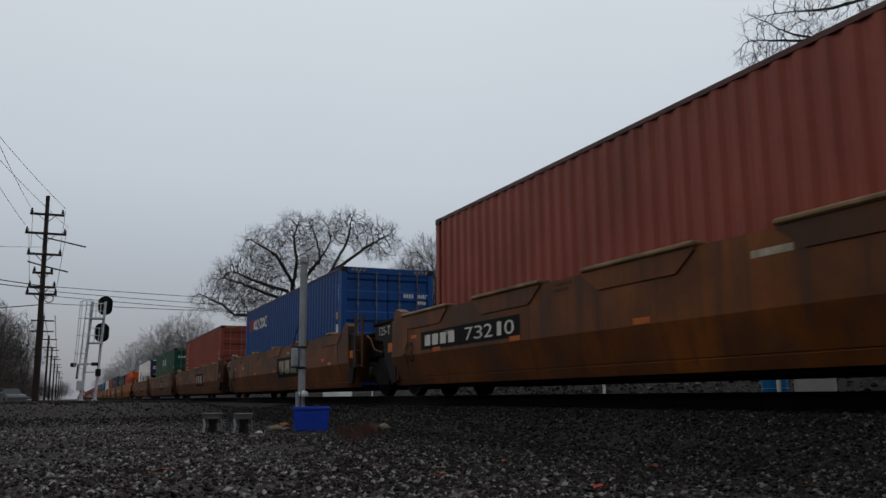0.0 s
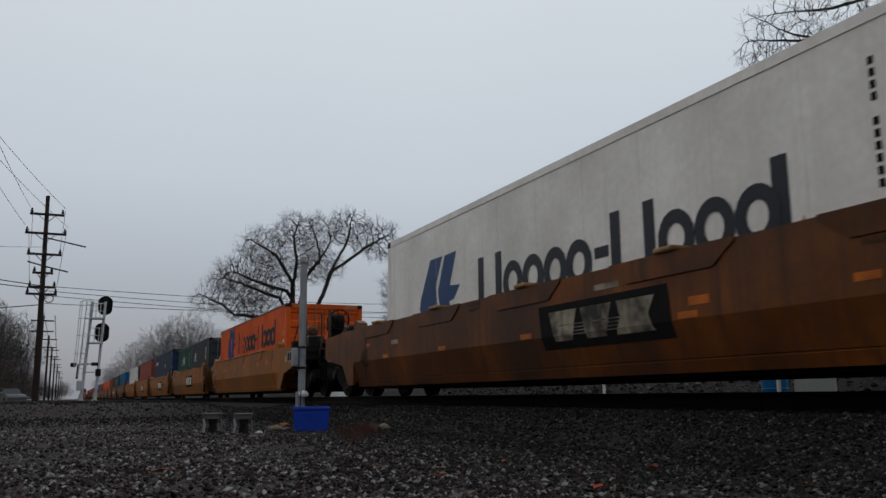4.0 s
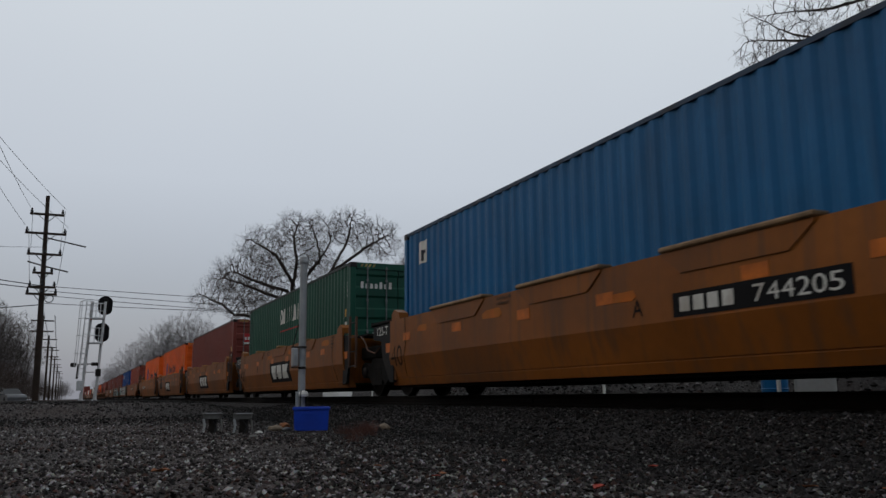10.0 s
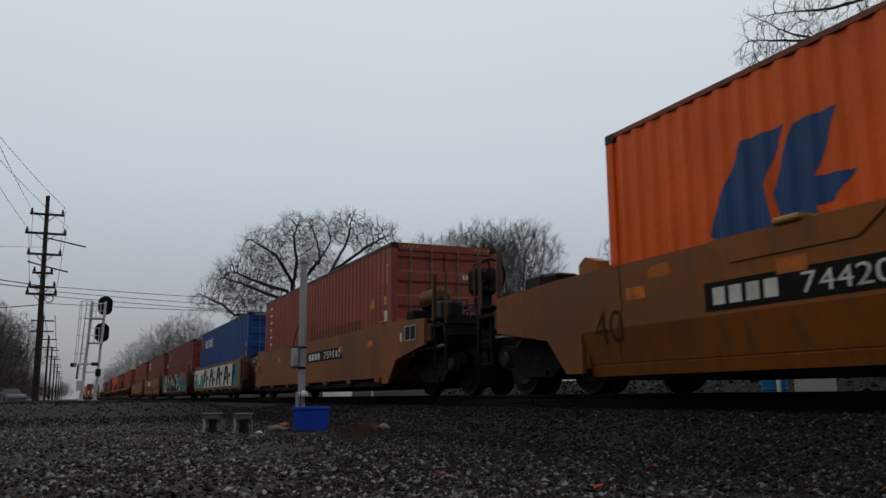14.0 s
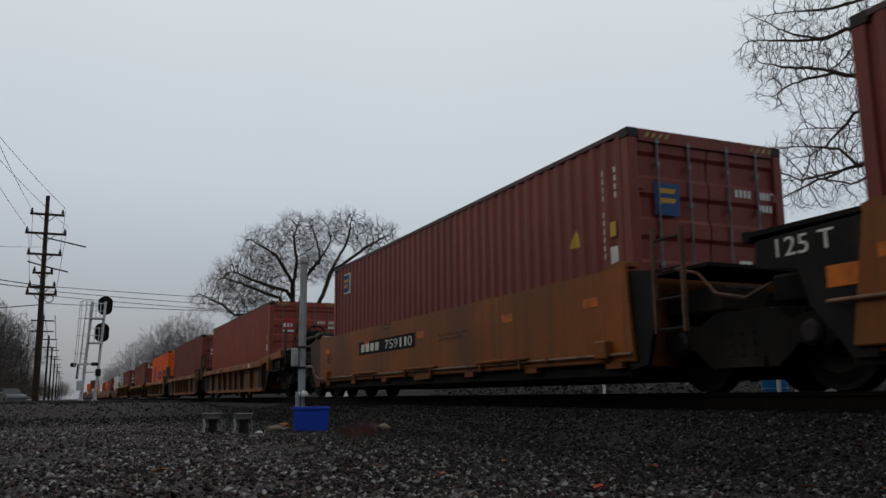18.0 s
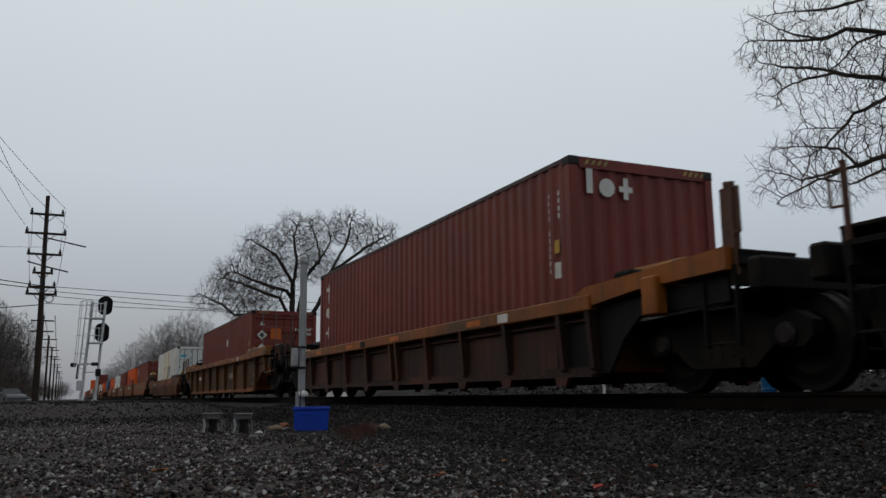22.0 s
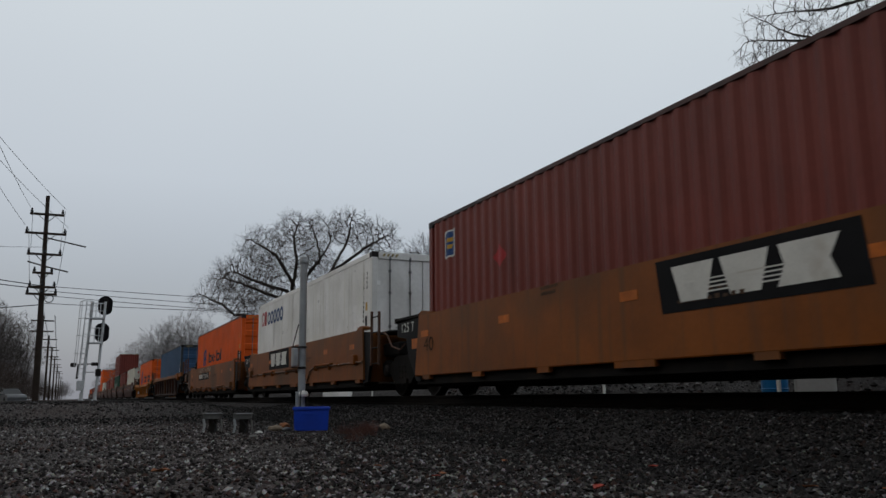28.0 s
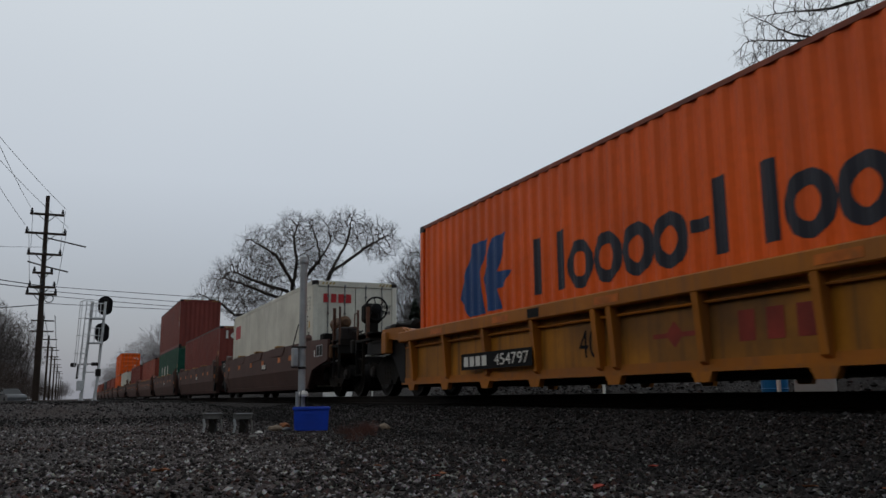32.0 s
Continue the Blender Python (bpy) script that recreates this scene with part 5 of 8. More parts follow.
def container(label, colour, lead, face="doors", H=2.896, L=12.192, base=0.26, reefer=False, tail="end", stripes=True, codes=True, frame_col=None, group=GREY_TAG):
    """A steel shipping container; its leading end stands at x = lead when the clip starts."""
    t = thing("shipping_container", label, "shipping container", group)
    t.location = (lead - L / 2, YC, base)
    MOVING.append(t)
    mat, h, k = M[colour], L / 2, (L, H, reefer)
    fmat = M[frame_col] if frame_col else mat
    y = FACE
    for s in (-1, 1):
        if reefer:
            def flat_wall(s=s):
                pts = [(-h + 0.14, s * (y - 0.012))]
                for i in range(1, 10):
                    x = -h + 0.14 + (L - 0.28) * i / 10
                    pts += [(x - 0.006, s * (y - 0.012)), (x - 0.004, s * (y - 0.008)), (x + 0.004, s * (y - 0.008)), (x + 0.006, s * (y - 0.012))]
                pts += [(h - 0.14, s * (y - 0.012)), (h - 0.14, s * (y - 0.05)), (-h + 0.14, s * (y - 0.05))]
                return Shape().prism(pts, "z", 0.15, H - 0.11)
            part("side_wall", flat_wall, mat, t, key=("flat", s, k))
        else:
            part("side_wall", lambda s=s: ribbed(-h + 0.14, h - 0.14, 0.13, H - 0.055, lambda x, d: (x, s * (y - 0.006 - d))), mat, t, key=("rib", s, k))
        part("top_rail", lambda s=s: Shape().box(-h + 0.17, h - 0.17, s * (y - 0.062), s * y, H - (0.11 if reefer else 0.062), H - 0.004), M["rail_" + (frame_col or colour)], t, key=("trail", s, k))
        part("bottom_rail", lambda s=s: Shape().box(-h + 0.17, h - 0.17, s * (y - 0.06), s * y, 0.0, 0.14), fmat, t, key=("brail", s, k))
        for e in (-1, 1):
            part("corner_post", lambda s=s, e=e: Shape().soft(min(e * h, e * (h - 0.15)), max(e * h, e * (h - 0.15)), min(s * y, s * (y - 0.14)), max(s * y, s * (y - 0.14)), 0.11, H - 0.11, 0.012), fmat, t, key=("post", s, e, k))
            for z in (0, 1):
                part("corner_casting", lambda s=s, e=e, z=z: Shape().soft(min(e * (h + 0.004), e * (h - 0.178)), max(e * (h + 0.004), e * (h - 0.178)), min(s * (y + 0.004), s * (y - 0.162)), max(s * (y + 0.004), s * (y - 0.162)), (H - 0.118 if z else 0.0), (H + 0.004 if z else 0.118), 0.01), M["cast"], t, key=("cast", s, e, z, k))
    part("roof", lambda: Shape().box(-h + 0.05, h - 0.05, -y + 0.06, y - 0.06, H - 0.045, H - 0.02), mat, t, key=("roof", k))
    part("floor", lambda: Shape().box(-h + 0.05, h - 0.05, -y + 0.06, y - 0.06, 0.04, 0.14), M["grime"], t, key=("floor", k))
    ends = ((1, face), (-1, tail))
    for e, kind in ends:
        part("end_header", lambda e=e: Shape().box(min(e * h, e * (h - 0.07)), max(e * h, e * (h - 0.07)), -y + 0.162, y - 0.162, H - 0.15, H), fmat, t, key=("head", e, k))
        part("end_sill", lambda e=e: Shape().box(min(e * h, e * (h - 0.07)), max(e * h, e * (h - 0.07)), -y + 0.162, y - 0.162, 0.0, 0.16), fmat, t, key=("sill", e, k))
        if kind == "doors":
            for s, (a, b) in ((-1, (-y + 0.142, -0.012)), (1, (0.012, y - 0.142))):
                leaf = part("door", door_leaf(a, b, H, reefer), mat, t, key=("door", s, k), at=(h - 0.03, 0, 0))
                for f in (0.27, 0.72):
                    part("locking_rod", lock_rod(H), M["rod"], leaf, "dull galvanised locking rod", key=("rod", H), at=(0, a + (b - a) * f, 0))
                part("door_handle", lambda a=a, b=b: Shape().tube((0.03, a + (b - a) * 0.27, 1.1), (0.03, a + (b - a) * 0.62, 1.1), 0.013, 6).tube((0.03, a + (b - a) * 0.72, 1.22), (0.03, a + (b - a) * 0.40, 1.22), 0.013, 6), M["galv"], leaf, key=("handle", s))
                for z in (0.6, 2.2):
                    part("hinge", lambda s=s, z=z: Shape().box(-0.01, 0.03, s * (y - 0.2), s * (y - 0.12), z - 0.05, z + 0.05), fmat if reefer else mat, leaf, key=("hinge", s, z))
            if codes:
                code = [rect(0.42 + i * 0.07, 0.465 + i * 0.07, H - 0.72, H - 0.62) for i in range(4)] + [rect(0.78 + i * 0.055, 0.815 + i * 0.055, H - 0.72, H - 0.62) for i in range(6)] + [rect(0.80 + i * 0.06, 0.84 + i * 0.06, H - 0.88, H - 0.79) for i in range(4)]
                code += [rect(0.42 + 0.05 * (i % 3), 0.62 + 0.06 * (i % 2), 1.32 - 0.09 * i, 1.36 - 0.09 * i) for i in range(5)]
                door_mark(t, code, "mark_white" if not reefer else "mark_black", h, ("code", L, H), "code_marking")
        elif kind == "end":
            part("end_wall", lambda e=e: ribbed(-y + 0.14, y - 0.14, 0.15, H - 0.14, lambda x, d: (e * (h - 0.02 - d), x)), mat, t, key=("endwall", e, k))
        elif kind == "genset":
            generator(t, e, h, H)
    if stripes and face != "genset":
        hz = [rect(s * (0.98 - 0.1 * i), s * (0.98 - 0.1 * i) + 0.05, H - 0.10, H - 0.035, 0.04) for i in range(4) for s in (-1, 1)]
        door_mark(t, hz, "hazard", h + 0.032, ("hazard", L, H), "hazard_stripe")
    if codes and L > 7:
        # upright rows of small characters near the leading corner
        col = [rect(h - 0.61, h - 0.555, H - 0.48 - 0.105 * i, H - 0.41 - 0.105 * i) for i in range(11) if i != 4] + [rect(h - 0.36, h - 0.31, H - 0.48 - 0.105 * i, H - 0.41 - 0.105 * i) for i in range(4)]
        col.append(rect(h - 0.45, h - 0.33, 1.28, 1.5))
        side_mark(t, col, "mark_white" if not reefer else "mark_black", reefer, ("sidecode", L, H, reefer), "code_marking")
        side_mark(t, [rect(h - 0.44, h - 0.32, 1.62, 1.80)], "mark_yellow", True, ("sticker", L, H, reefer), "sticker")
    return t


def small(ob, n):
    """Painted marks too small to pick apart are one piece of stuff."""
    return tagged(ob, kind="stuff") if n > 1 else ob


def side_mark(t, polys, material, flat=False, key=None, name="logo", label=""):
    return small(part(name, lambda: mark(polys, -FACE + (0.012 if flat else 0.006), flat), M[material], t, label, key=key), len(polys))


def door_mark(t, polys, material, h, key=None, name="logo", label=""):
    def make():
        sh = Shape()
        for poly in polys:
            sh.add([(h - 0.024, a, b) for a, b in poly], [tuple(range(len(poly)))])
        return sh
    return small(part(name, make, M[material], t, label, key=key), len(polys))


def generator(t, e, h, H):
    """A clip-on generator set over the cooling machinery of a reefer's end."""
    def along(a, b):
        return (min(e * (h + a), e * (h + b)), max(e * (h + a), e * (h + b)))
    part("machinery_recess", lambda: Shape().box(*along(-0.25, -0.06), -1.08, 1.08, 0.16, H - 0.15), M["grime"], t, key=("recess", e))
    body = part("generator_housing", lambda: Shape().soft(*along(-0.02, 0.50), -1.16, 1.16, 1.62, 2.84, 0.05), M["genset"], t, "dark blue generator housing", key=("gens", e))
    part("access_panel", lambda: Shape().soft(*along(0.48, 0.53), -0.46, 0.98, 1.84, 2.82, 0.02).box(*along(0.52, 0.55), -0.35, -0.02, 2.02, 2.7).box(*along(0.52, 0.545), 0.12, 0.86, 1.98, 2.72), M["genset_orange"], body, "orange access panel", key=("gpan", e))
    part("side_panel", lambda: Shape().box(*along(0.06, 0.40), -1.175, -1.155, 2.0, 2.7), M["genset"], body, key=("gside", e))
    part("lower_panel", lambda: Shape().box(*along(0.49, 0.515), 0.05, 0.95, 1.66, 1.80).box(*along(0.49, 0.515), -0.95, -0.35, 1.66, 1.76), M["genset_orange"], body, key=("glow", e))
    part("vent", lambda: Shape().box(*along(0.545, 0.56), 0.18, 0.8, 2.50, 2.62).box(*along(0.545, 0.56), 0.3, 0.62, 1.86, 1.96).box(*along(0.548, 0.558), -0.3, -0.08, 2.1, 2.6), M["black"], body, key=("gvent", e))
    part("sticker", lambda: Shape().box(*along(0.555, 0.562), -0.28, -0.06, 1.92, 2.06).box(*along(0.50, 0.512), -0.98, -0.62, 2.15, 2.4), M["mark_white"], body, key=("gst", e))
    part("sticker", lambda: Shape().box(*along(0.512, 0.52), -0.92, -0.68, 2.19, 2.36), M["genset_orange"], body, key=("gst2", e))
    part("clamp", lambda: Shape().soft(*along(0.0, 0.3), -1.18, -1.0, 2.82, 2.9, 0.02).soft(*along(0.2, 0.45), -0.3, -0.1, 2.82, 2.89, 0.02).soft(*along(0.2, 0.45), 0.6, 0.85, 2.82, 2.89, 0.02), M["black"], body, key=("gcl", e))
    part("cooling_unit", lambda: Shape().soft(*along(-0.08, 0.0), -0.95, 0.95, 0.35, 1.15, 0.02).soft(*along(-0.04, 0.03), -0.6, 0.5, 0.45, 0.8, 0.02).tube((e * (h - 0.02), -1.0, 1.25), (e * (h - 0.02), 1.0, 1.25), 0.03), M["cast"], t, key=("cool", e))


def logo_bars(t, x0=-5.6, x1=-2.45, z0=2.1, h=0.42, first="mark_red", rest="mark_white", flat=False):
    """Name on the upper rear of a leasing company's box: a red ring and block, then five bold rings."""
    w = (x1 - x0) / 7
    side_mark(t, hoop(x0 + 0.5 * w, z0 + 0.5 * h, 0.46 * w, 0.5 * h, 0.16 * w) + [rect(x0 + 1.1 * w, x0 + 1.75 * w, z0, z0 + h)], first, flat)
    side_mark(t, [q for i in range(2, 7) for q in hoop(x0 + (i + 0.5) * w, z0 + 0.44 * h, 0.48 * w, 0.46 * h, 0.21 * w)], rest, flat)


def logo_shipper(t, drop=0.0, flat=False, ink="mark_ink", small_size=False):
    """A blue emblem of two leaning blades, with plain stems and rings in place of the long name beside it."""
    z = -drop
    blades = [[(-3.84, 2.19), (-3.29, 2.19), (-3.59, 1.69), (-3.51, 1.23), (-3.46, 1.01), (-4.03, 1.0), (-4.35, 1.32), (-4.31, 1.5)],
              [(-3.2, 2.18), (-2.7, 2.19), (-2.99, 1.62), (-3.0, 1.35), (-2.89, 1.03), (-3.37, 1.03), (-3.42, 1.28), (-3.5, 1.57)],
              [(-2.99, 1.62), (-2.57, 1.59), (-2.82, 1.37), (-3.0, 1.35)]]
    base = 1.12
    name = [rect(x, x + 0.2, base, base + 0.8) for x in (-1.87, -1.27, 1.77, 2.42, 4.36)] + [rect(1.42, 1.72, base + 0.28, base + 0.42)]
    for x in (-0.72, -0.12, 0.48, 1.06, 2.97, 3.57, 4.16):
        name += hoop(x, base + 0.28, 0.30, 0.32, 0.155)

    def placed(polys, x0, z0, f, g):
        return [[(x0 + (a + 4.35) * f, z0 + (b - 1.0) * g + z) for a, b in q] for q in polys]
    if small_size:
        side_mark(t, placed(blades, -4.05, 1.27, 0.59, 0.66), "mark_blue", flat)
        side_mark(t, [[(-2.57 + (a + 1.87) * 0.60, 1.38 + (b - base) * 0.60 + z) for a, b in q] for q in name], ink, flat)
    else:
        side_mark(t, placed(blades, -4.35, 1.0, 1.0, 1.0), "mark_blue", flat)
        side_mark(t, [[(a, b + z) for a, b in q] for q in name], ink, flat)


def logo_green(t, z=1.98):
    """Seven pale plain shapes over a thin red line: a ring, two wedges and four uprights."""
    shapes = hoop(-1.09, z + 0.22, 0.19, 0.24, 0.10) + [[(-0.88, z), (-0.56, z), (-0.66, z + 0.46), (-0.72, z + 0.46)]] + [[(0.36, z), (0.80, z), (0.66, z + 0.46), (0.58, z + 0.46)]]
    shapes += [rect(x, x + 0.11, z, z + 0.46, 0.02) for x in (-0.42, -0.08, 0.18, 0.94)]
    side_mark(t, shapes, "mark_white")
    side_mark(t, [rect(-1.25, 1.2, z - 0.24, z - 0.20), disc(-0.02, z - 0.20, 0.06)], "mark_red")
    door_mark(t, blocks(-0.98, -0.15, 2.28, 0.16, "lxxxlxl", 0.6), "mark_white", 6.096)


def logo_square(t, x=-5.1, z=2.2, w=0.40, h=0.42):
    side_mark(t, [rect(x - w / 2 - 0.03, x + w / 2 + 0.03, z - 0.03, z + h + 0.03)], "mark_white")
    part("logo", lambda: mark([rect(x - w / 2, x + w / 2, z, z + h)], -FACE + 0.006, False, 0.008), M["mark_blue"], t)
    small(part("logo", lambda: mark([rect(x - w / 2 + 0.03, x + w / 2 - 0.06, z + 0.24, z + 0.31, 0.04), rect(x - w / 2 + 0.03, x + w / 2 - 0.12, z + 0.12, z + 0.19, 0.04)], -FACE + 0.006, False, 0.012), M["mark_yellow"], t), 2)


def logo_door_square(t, y0=-0.80, z0=1.9, a="mark_red", b="mark_white", size=0.42):
    door_mark(t, [rect(y0, y0 + size, z0, z0 + size)], a, 6.106)
    door_mark(t, [rect(y0, y0 + size, z0, z0 + 0.06), rect(y0 + 0.05, y0 + 0.13, z0 + 0.16, z0 + 0.28), rect(y0 + 0.17, y0 + 0.25, z0 + 0.16, z0 + 0.28), rect(y0 + 0.29, y0 + 0.35, z0 + 0.16, z0 + 0.28)], b, 6.112)


def logo_upright(t, x=-5.45, top=2.64, n=6, step=0.235, w=0.28):
    side_mark(t, [p for i in range(n) for p in (rect(x, x + w, top - 0.06 - i * step, top - i * step), rect(x + 0.1, x + w - 0.1, top - 0.19 - i * step, top - 0.06 - i * step))], "mark_white")


def diamond(y, z, r):
    return [(y - r, z), (y, z - r), (y + r, z), (y, z + r)]


def triangle(t, x, z, s=0.2, flat=False):
    side_mark(t, [[(x, z), (x + s, z), (x + s / 2, z + s)]], "mark_yellow", flat, name="warning_label")


def fill_boxes():
    R, O = "weathered brick-red steel container riding in a well car", "bright orange ribbed steel container riding in a well car"
    c = container("rust-red ribbed steel container in a brown well car", "brick", -1.39)
    c = container("royal blue ribbed steel container with pale lettering", "blue", -19.39)
    logo_bars(c)
    c = container("orange-red ribbed container with upright white lettering", "red", -37.5)
    logo_upright(c)
    c = container("dark green ribbed container with white name blocks", "green", -55.66)
    logo_green(c)
    c = container("white refrigerated container with blue and orange generator", "white", -73.66, "genset", reefer=True)
    logo_shipper(c, 0.0, flat=True)
    triangle(c, 4.6, 1.1, 0.2, True)
    c = container(O, "orange", -94.87, H=2.591)
    logo_shipper(c, -0.3)
    c = container("charcoal grey short ribbed container beside a green one", "charcoal", -110.66, H=2.591, L=6.058)
    side_mark(c, [rect(-2.0, -1.9, 1.70, 1.97, 0.1), rect(-1.8, -1.7, 1.70, 2.05, 0.05), rect(-1.6, -1.5, 1.70, 2.07), rect(-1.4, -1.3, 1.70, 1.97, -0.1), rect(-2.1, -1.15, 1.64, 1.68)], "mark_white")
    side_mark(c, [rect(2.0, 2.1, 2.1 - 0.13 * i, 2.19 - 0.13 * i) for i in range(12)] + [rect(2.55, 2.64, 1.3 - 0.13 * i, 1.39 - 0.13 * i) for i in range(4)], "mark_white", name="code_marking")
    door_mark(c, [rect(-0.75, -0.70, 1.5, 1.75, 0.1), rect(-0.6, -0.52, 1.5, 1.8), rect(-0.42, -0.36, 1.5, 1.8), rect(-0.28, -0.2, 1.5, 1.7, -0.06), rect(-0.8, -0.1, 1.44, 1.48), disc(-0.45, 1.34, 0.14)], "mark_white", 3.039)
    c = container("green short ribbed container behind a charcoal one", "green", -116.76, H=2.591, L=6.058)
    side_mark(c, [rect(-1.3, -0.95, 1.6, 1.68), rect(-1.2, -1.08, 1.7, 1.95), rect(-0.8, -0.55, 1.7, 2.1, 0.06), rect(-0.4, -0.1, 1.65, 1.76), rect(-0.3, -0.15, 1.76, 2.05)], "mark_white")
    side_mark(c, [rect(1.9, 2.0, 2.1 - 0.13 * i, 2.19 - 0.13 * i) for i in range(12)], "mark_white", name="code_marking")
    c = container("navy blue ribbed container with hazard placards", "navy", -126.42)
    logo_bars(c, -5.55, -3.5, 2.15, 0.36)
    side_mark(c, [diamond(1.62, 1.98, 0.2)], "mark_white", name="placard")
    side_mark(c, [diamond(0.98, 1.94, 0.2)], "mark_red", name="placard")
    door_mark(c, [diamond(-0.78, 1.3, 0.2)], "mark_white", 6.106, name="placard")
    door_mark(c, [diamond(-0.2, 1.3, 0.2)], "mark_red", 6.106, name="placard")
    triangle(c, 5.65, 1.12, 0.28)
    c = container("brick-red ribbed container with its blank end forward", "brick", -142.0, "end", tail="end")
    door_mark(c, [[(-0.72, 2.25), (-0.5, 2.25), (-0.61, 2.48)]], "mark_yellow", 6.116, name="warning_label")
    door_mark(c, [rect(0.86, 0.93, 2.28 - 0.13 * i, 2.37 - 0.13 * i) for i in range(8)], "mark_white", 6.116, name="code_marking")
    c = container("pale grey refrigerated container with blue and orange generator", "pale", -157.29, "genset", reefer=True)
    side_mark(c, [rect(-5.4, -4.9, 2.15, 2.65)], "mark_blue", True)
    part("logo", lambda: mark([rect(-5.3, -5.0, 2.43, 2.52, 0.08), rect(-5.3, -5.05, 2.28, 2.36, 0.05)], -FACE + 0.012, True, 0.008), M["mark_yellow"], c)
    c = container("bright blue ribbed container with a white square label", "azure", -177.31)
    side_mark(c, [rect(-5.4, -4.95, 2.2, 2.62)], "mark_white")
    part("logo", lambda: mark([rect(-5.22, -5.15, 2.24, 2.45), rect(-5.15, -5.05, 2.38, 2.45)], -FACE + 0.006, False, 0.008), M["mark_ink"], c)
    c = container("dark green ribbed container with white name blocks", "green", -193.02)
    logo_green(c)
    c = container("maroon ribbed container with a red and white door label", "maroon", -208.69)
    logo_door_square(c)
    c = container(O, "orange", -224.47)
    logo_shipper(c, small_size=True)
    triangle(c, 5.0, 2.0, 0.22)
    c = container(O, "orange", -240.16)
    logo_shipper(c)
    triangle(c, 5.0, 2.0, 0.22)
    c = container("faded brick-red container with upright white lettering", "brick", -259.98)
    logo_upright(c)
    side_mark(c, [rect(-0.2, 4.2, 1.1, 1.45), rect(-0.3, 0.1, 1.4, 1.62)], "maroon", name="faded_lettering")
    triangle(c, 4.75, 1.62, 0.24)
    door_mark(c, [disc(-0.35, 1.75, 0.13)], "mark_white", 6.106)
    c = container("royal blue ribbed steel container with pale lettering", "blue", -275.26)
    logo_bars(c)
    c = container("maroon ribbed container with a small blue label", "maroon", -290.89)
    logo_square(c)
    triangle(c, 4.75, 1.62, 0.24)
    c = container("maroon ribbed container with a small white label", "maroon", -306.3)
    side_mark(c, [rect(-5.5, -4.4, 2.05, 2.55)], "mark_white", name="label_plate")
    part("logo", lambda: mark([rect(-5.4, -4.9, 2.15, 2.45)], -FACE + 0.006, False, 0.008), M["mark_blue"], c)
    door_mark(c, [rect(-0.95, -0.4, 1.85, 2.1)], "mark_white", 6.106)
    door_mark(c, [rect(-0.9, -0.5, 1.9, 2.0, 0.03)], "mark_blue", 6.112)
    c = container("maroon ribbed container with a small blue label", "maroon", -321.63)
    logo_square(c)
    triangle(c, 4.75, 1.62, 0.24)
    door_mark(c, [rect(-0.85, -0.48, 1.85, 2.25)], "mark_blue", 6.106)
    door_mark(c, [rect(-0.8, -0.56, 2.0, 2.06, 0.03), rect(-0.8, -0.56, 2.12, 2.18, 0.03)], "mark_yellow", 6.112)
    for lead, col in ((-341.32, "brick"), (-357.09, "maroon")):
        c = container("brick-red container with a red and white door label" if col == "brick" else "maroon container with a red and white door label", col, lead)
        logo_door_square(c)
        triangle(c, 5.66, 1.02, 0.22)
    c = container(O, "orange", -372.99)
    logo_shipper(c)
    triangle(c, 5.0, 2.0, 0.22)
    door_mark(c, [[(-0.62, 1.35), (-0.32, 1.35), (-0.47, 1.62)]], "mark_yellow", 6.106, name="warning_label")
    door_mark(c, blocks(-0.98, -0.16, 2.30, 0.13, "lxpxplxlx", 0.62), "mark_ink", 6.106)
    door_mark(c, blocks(0.25, 0.98, 2.34, 0.09, "lllllllll", 0.7) + blocks(0.55, 0.85, 2.1, 0.09, "llll", 0.7), "spray_dark", 6.106)
    door_mark(c, [disc(-0.86, 1.62, 0.07)], "mark_teal", 6.106, name="seal_label")
    c = container("dark red container with white name on its blank end", "maroon", -392.66, "end")
    for poly in ([(-0.95, 2.4), (-0.85, 2.4), (-0.85, 2.75), (-0.95, 2.75)],):
        door_mark(c, [poly, disc(-0.62, 2.5, 0.13), rect(-0.42, -0.2, 2.46, 2.54), rect(-0.35, -0.27, 2.36, 2.66)], "mark_white", 6.116)
    side_mark(c, [rect(-5.5, -5.25, 2.4, 2.5), rect(-5.42, -5.34, 2.1, 2.6), disc(-5.38, 1.85, 0.14), rect(-5.5, -5.26, 1.3, 1.38), rect(-5.42, -5.34, 1.2, 1.5)], "mark_white")
    c = container("dark red container with black and white placards", "maroon", -414.16)
    side_mark(c, [diamond(1.0, 2.0, 0.22)], "mark_white", name="placard")
    door_mark(c, [diamond(-0.82, 2.0, 0.19), diamond(-0.82, 1.5, 0.19), [(-0.92, 2.36), (-0.72, 2.36), (-0.82, 2.5)]], "mark_white", 6.106, name="placard")
    door_mark(c, [diamond(-0.82, 2.0, 0.09), diamond(-0.82, 1.42, 0.1)], "mark_black", 6.112, name="placard")
    door_mark(c, [rect(-0.5, -0.12, 1.85, 2.25)], "mark_orange", 6.106)
    c = container("stained white refrigerated container with blue lettering", "pale", -437.55, reefer=True, tail="genset", codes=False, stripes=False)
    side_mark(c, [rect(-1.35, -0.62, 0.2, 2.78)], "stain_tan", True, name="rust_stain", label="tan rust stain running down the wall")
    side_mark(c, [rect(0.6, 1.34, 0.6, 2.78)], "stain_tan", True, name="rust_stain", label="tan rust stain running down the wall")
    side_mark(c, [rect(-0.62, 0.6, 0.5, 2.78)], "stain_faint", True, name="rust_stain", label="faint yellowish stain on the wall")
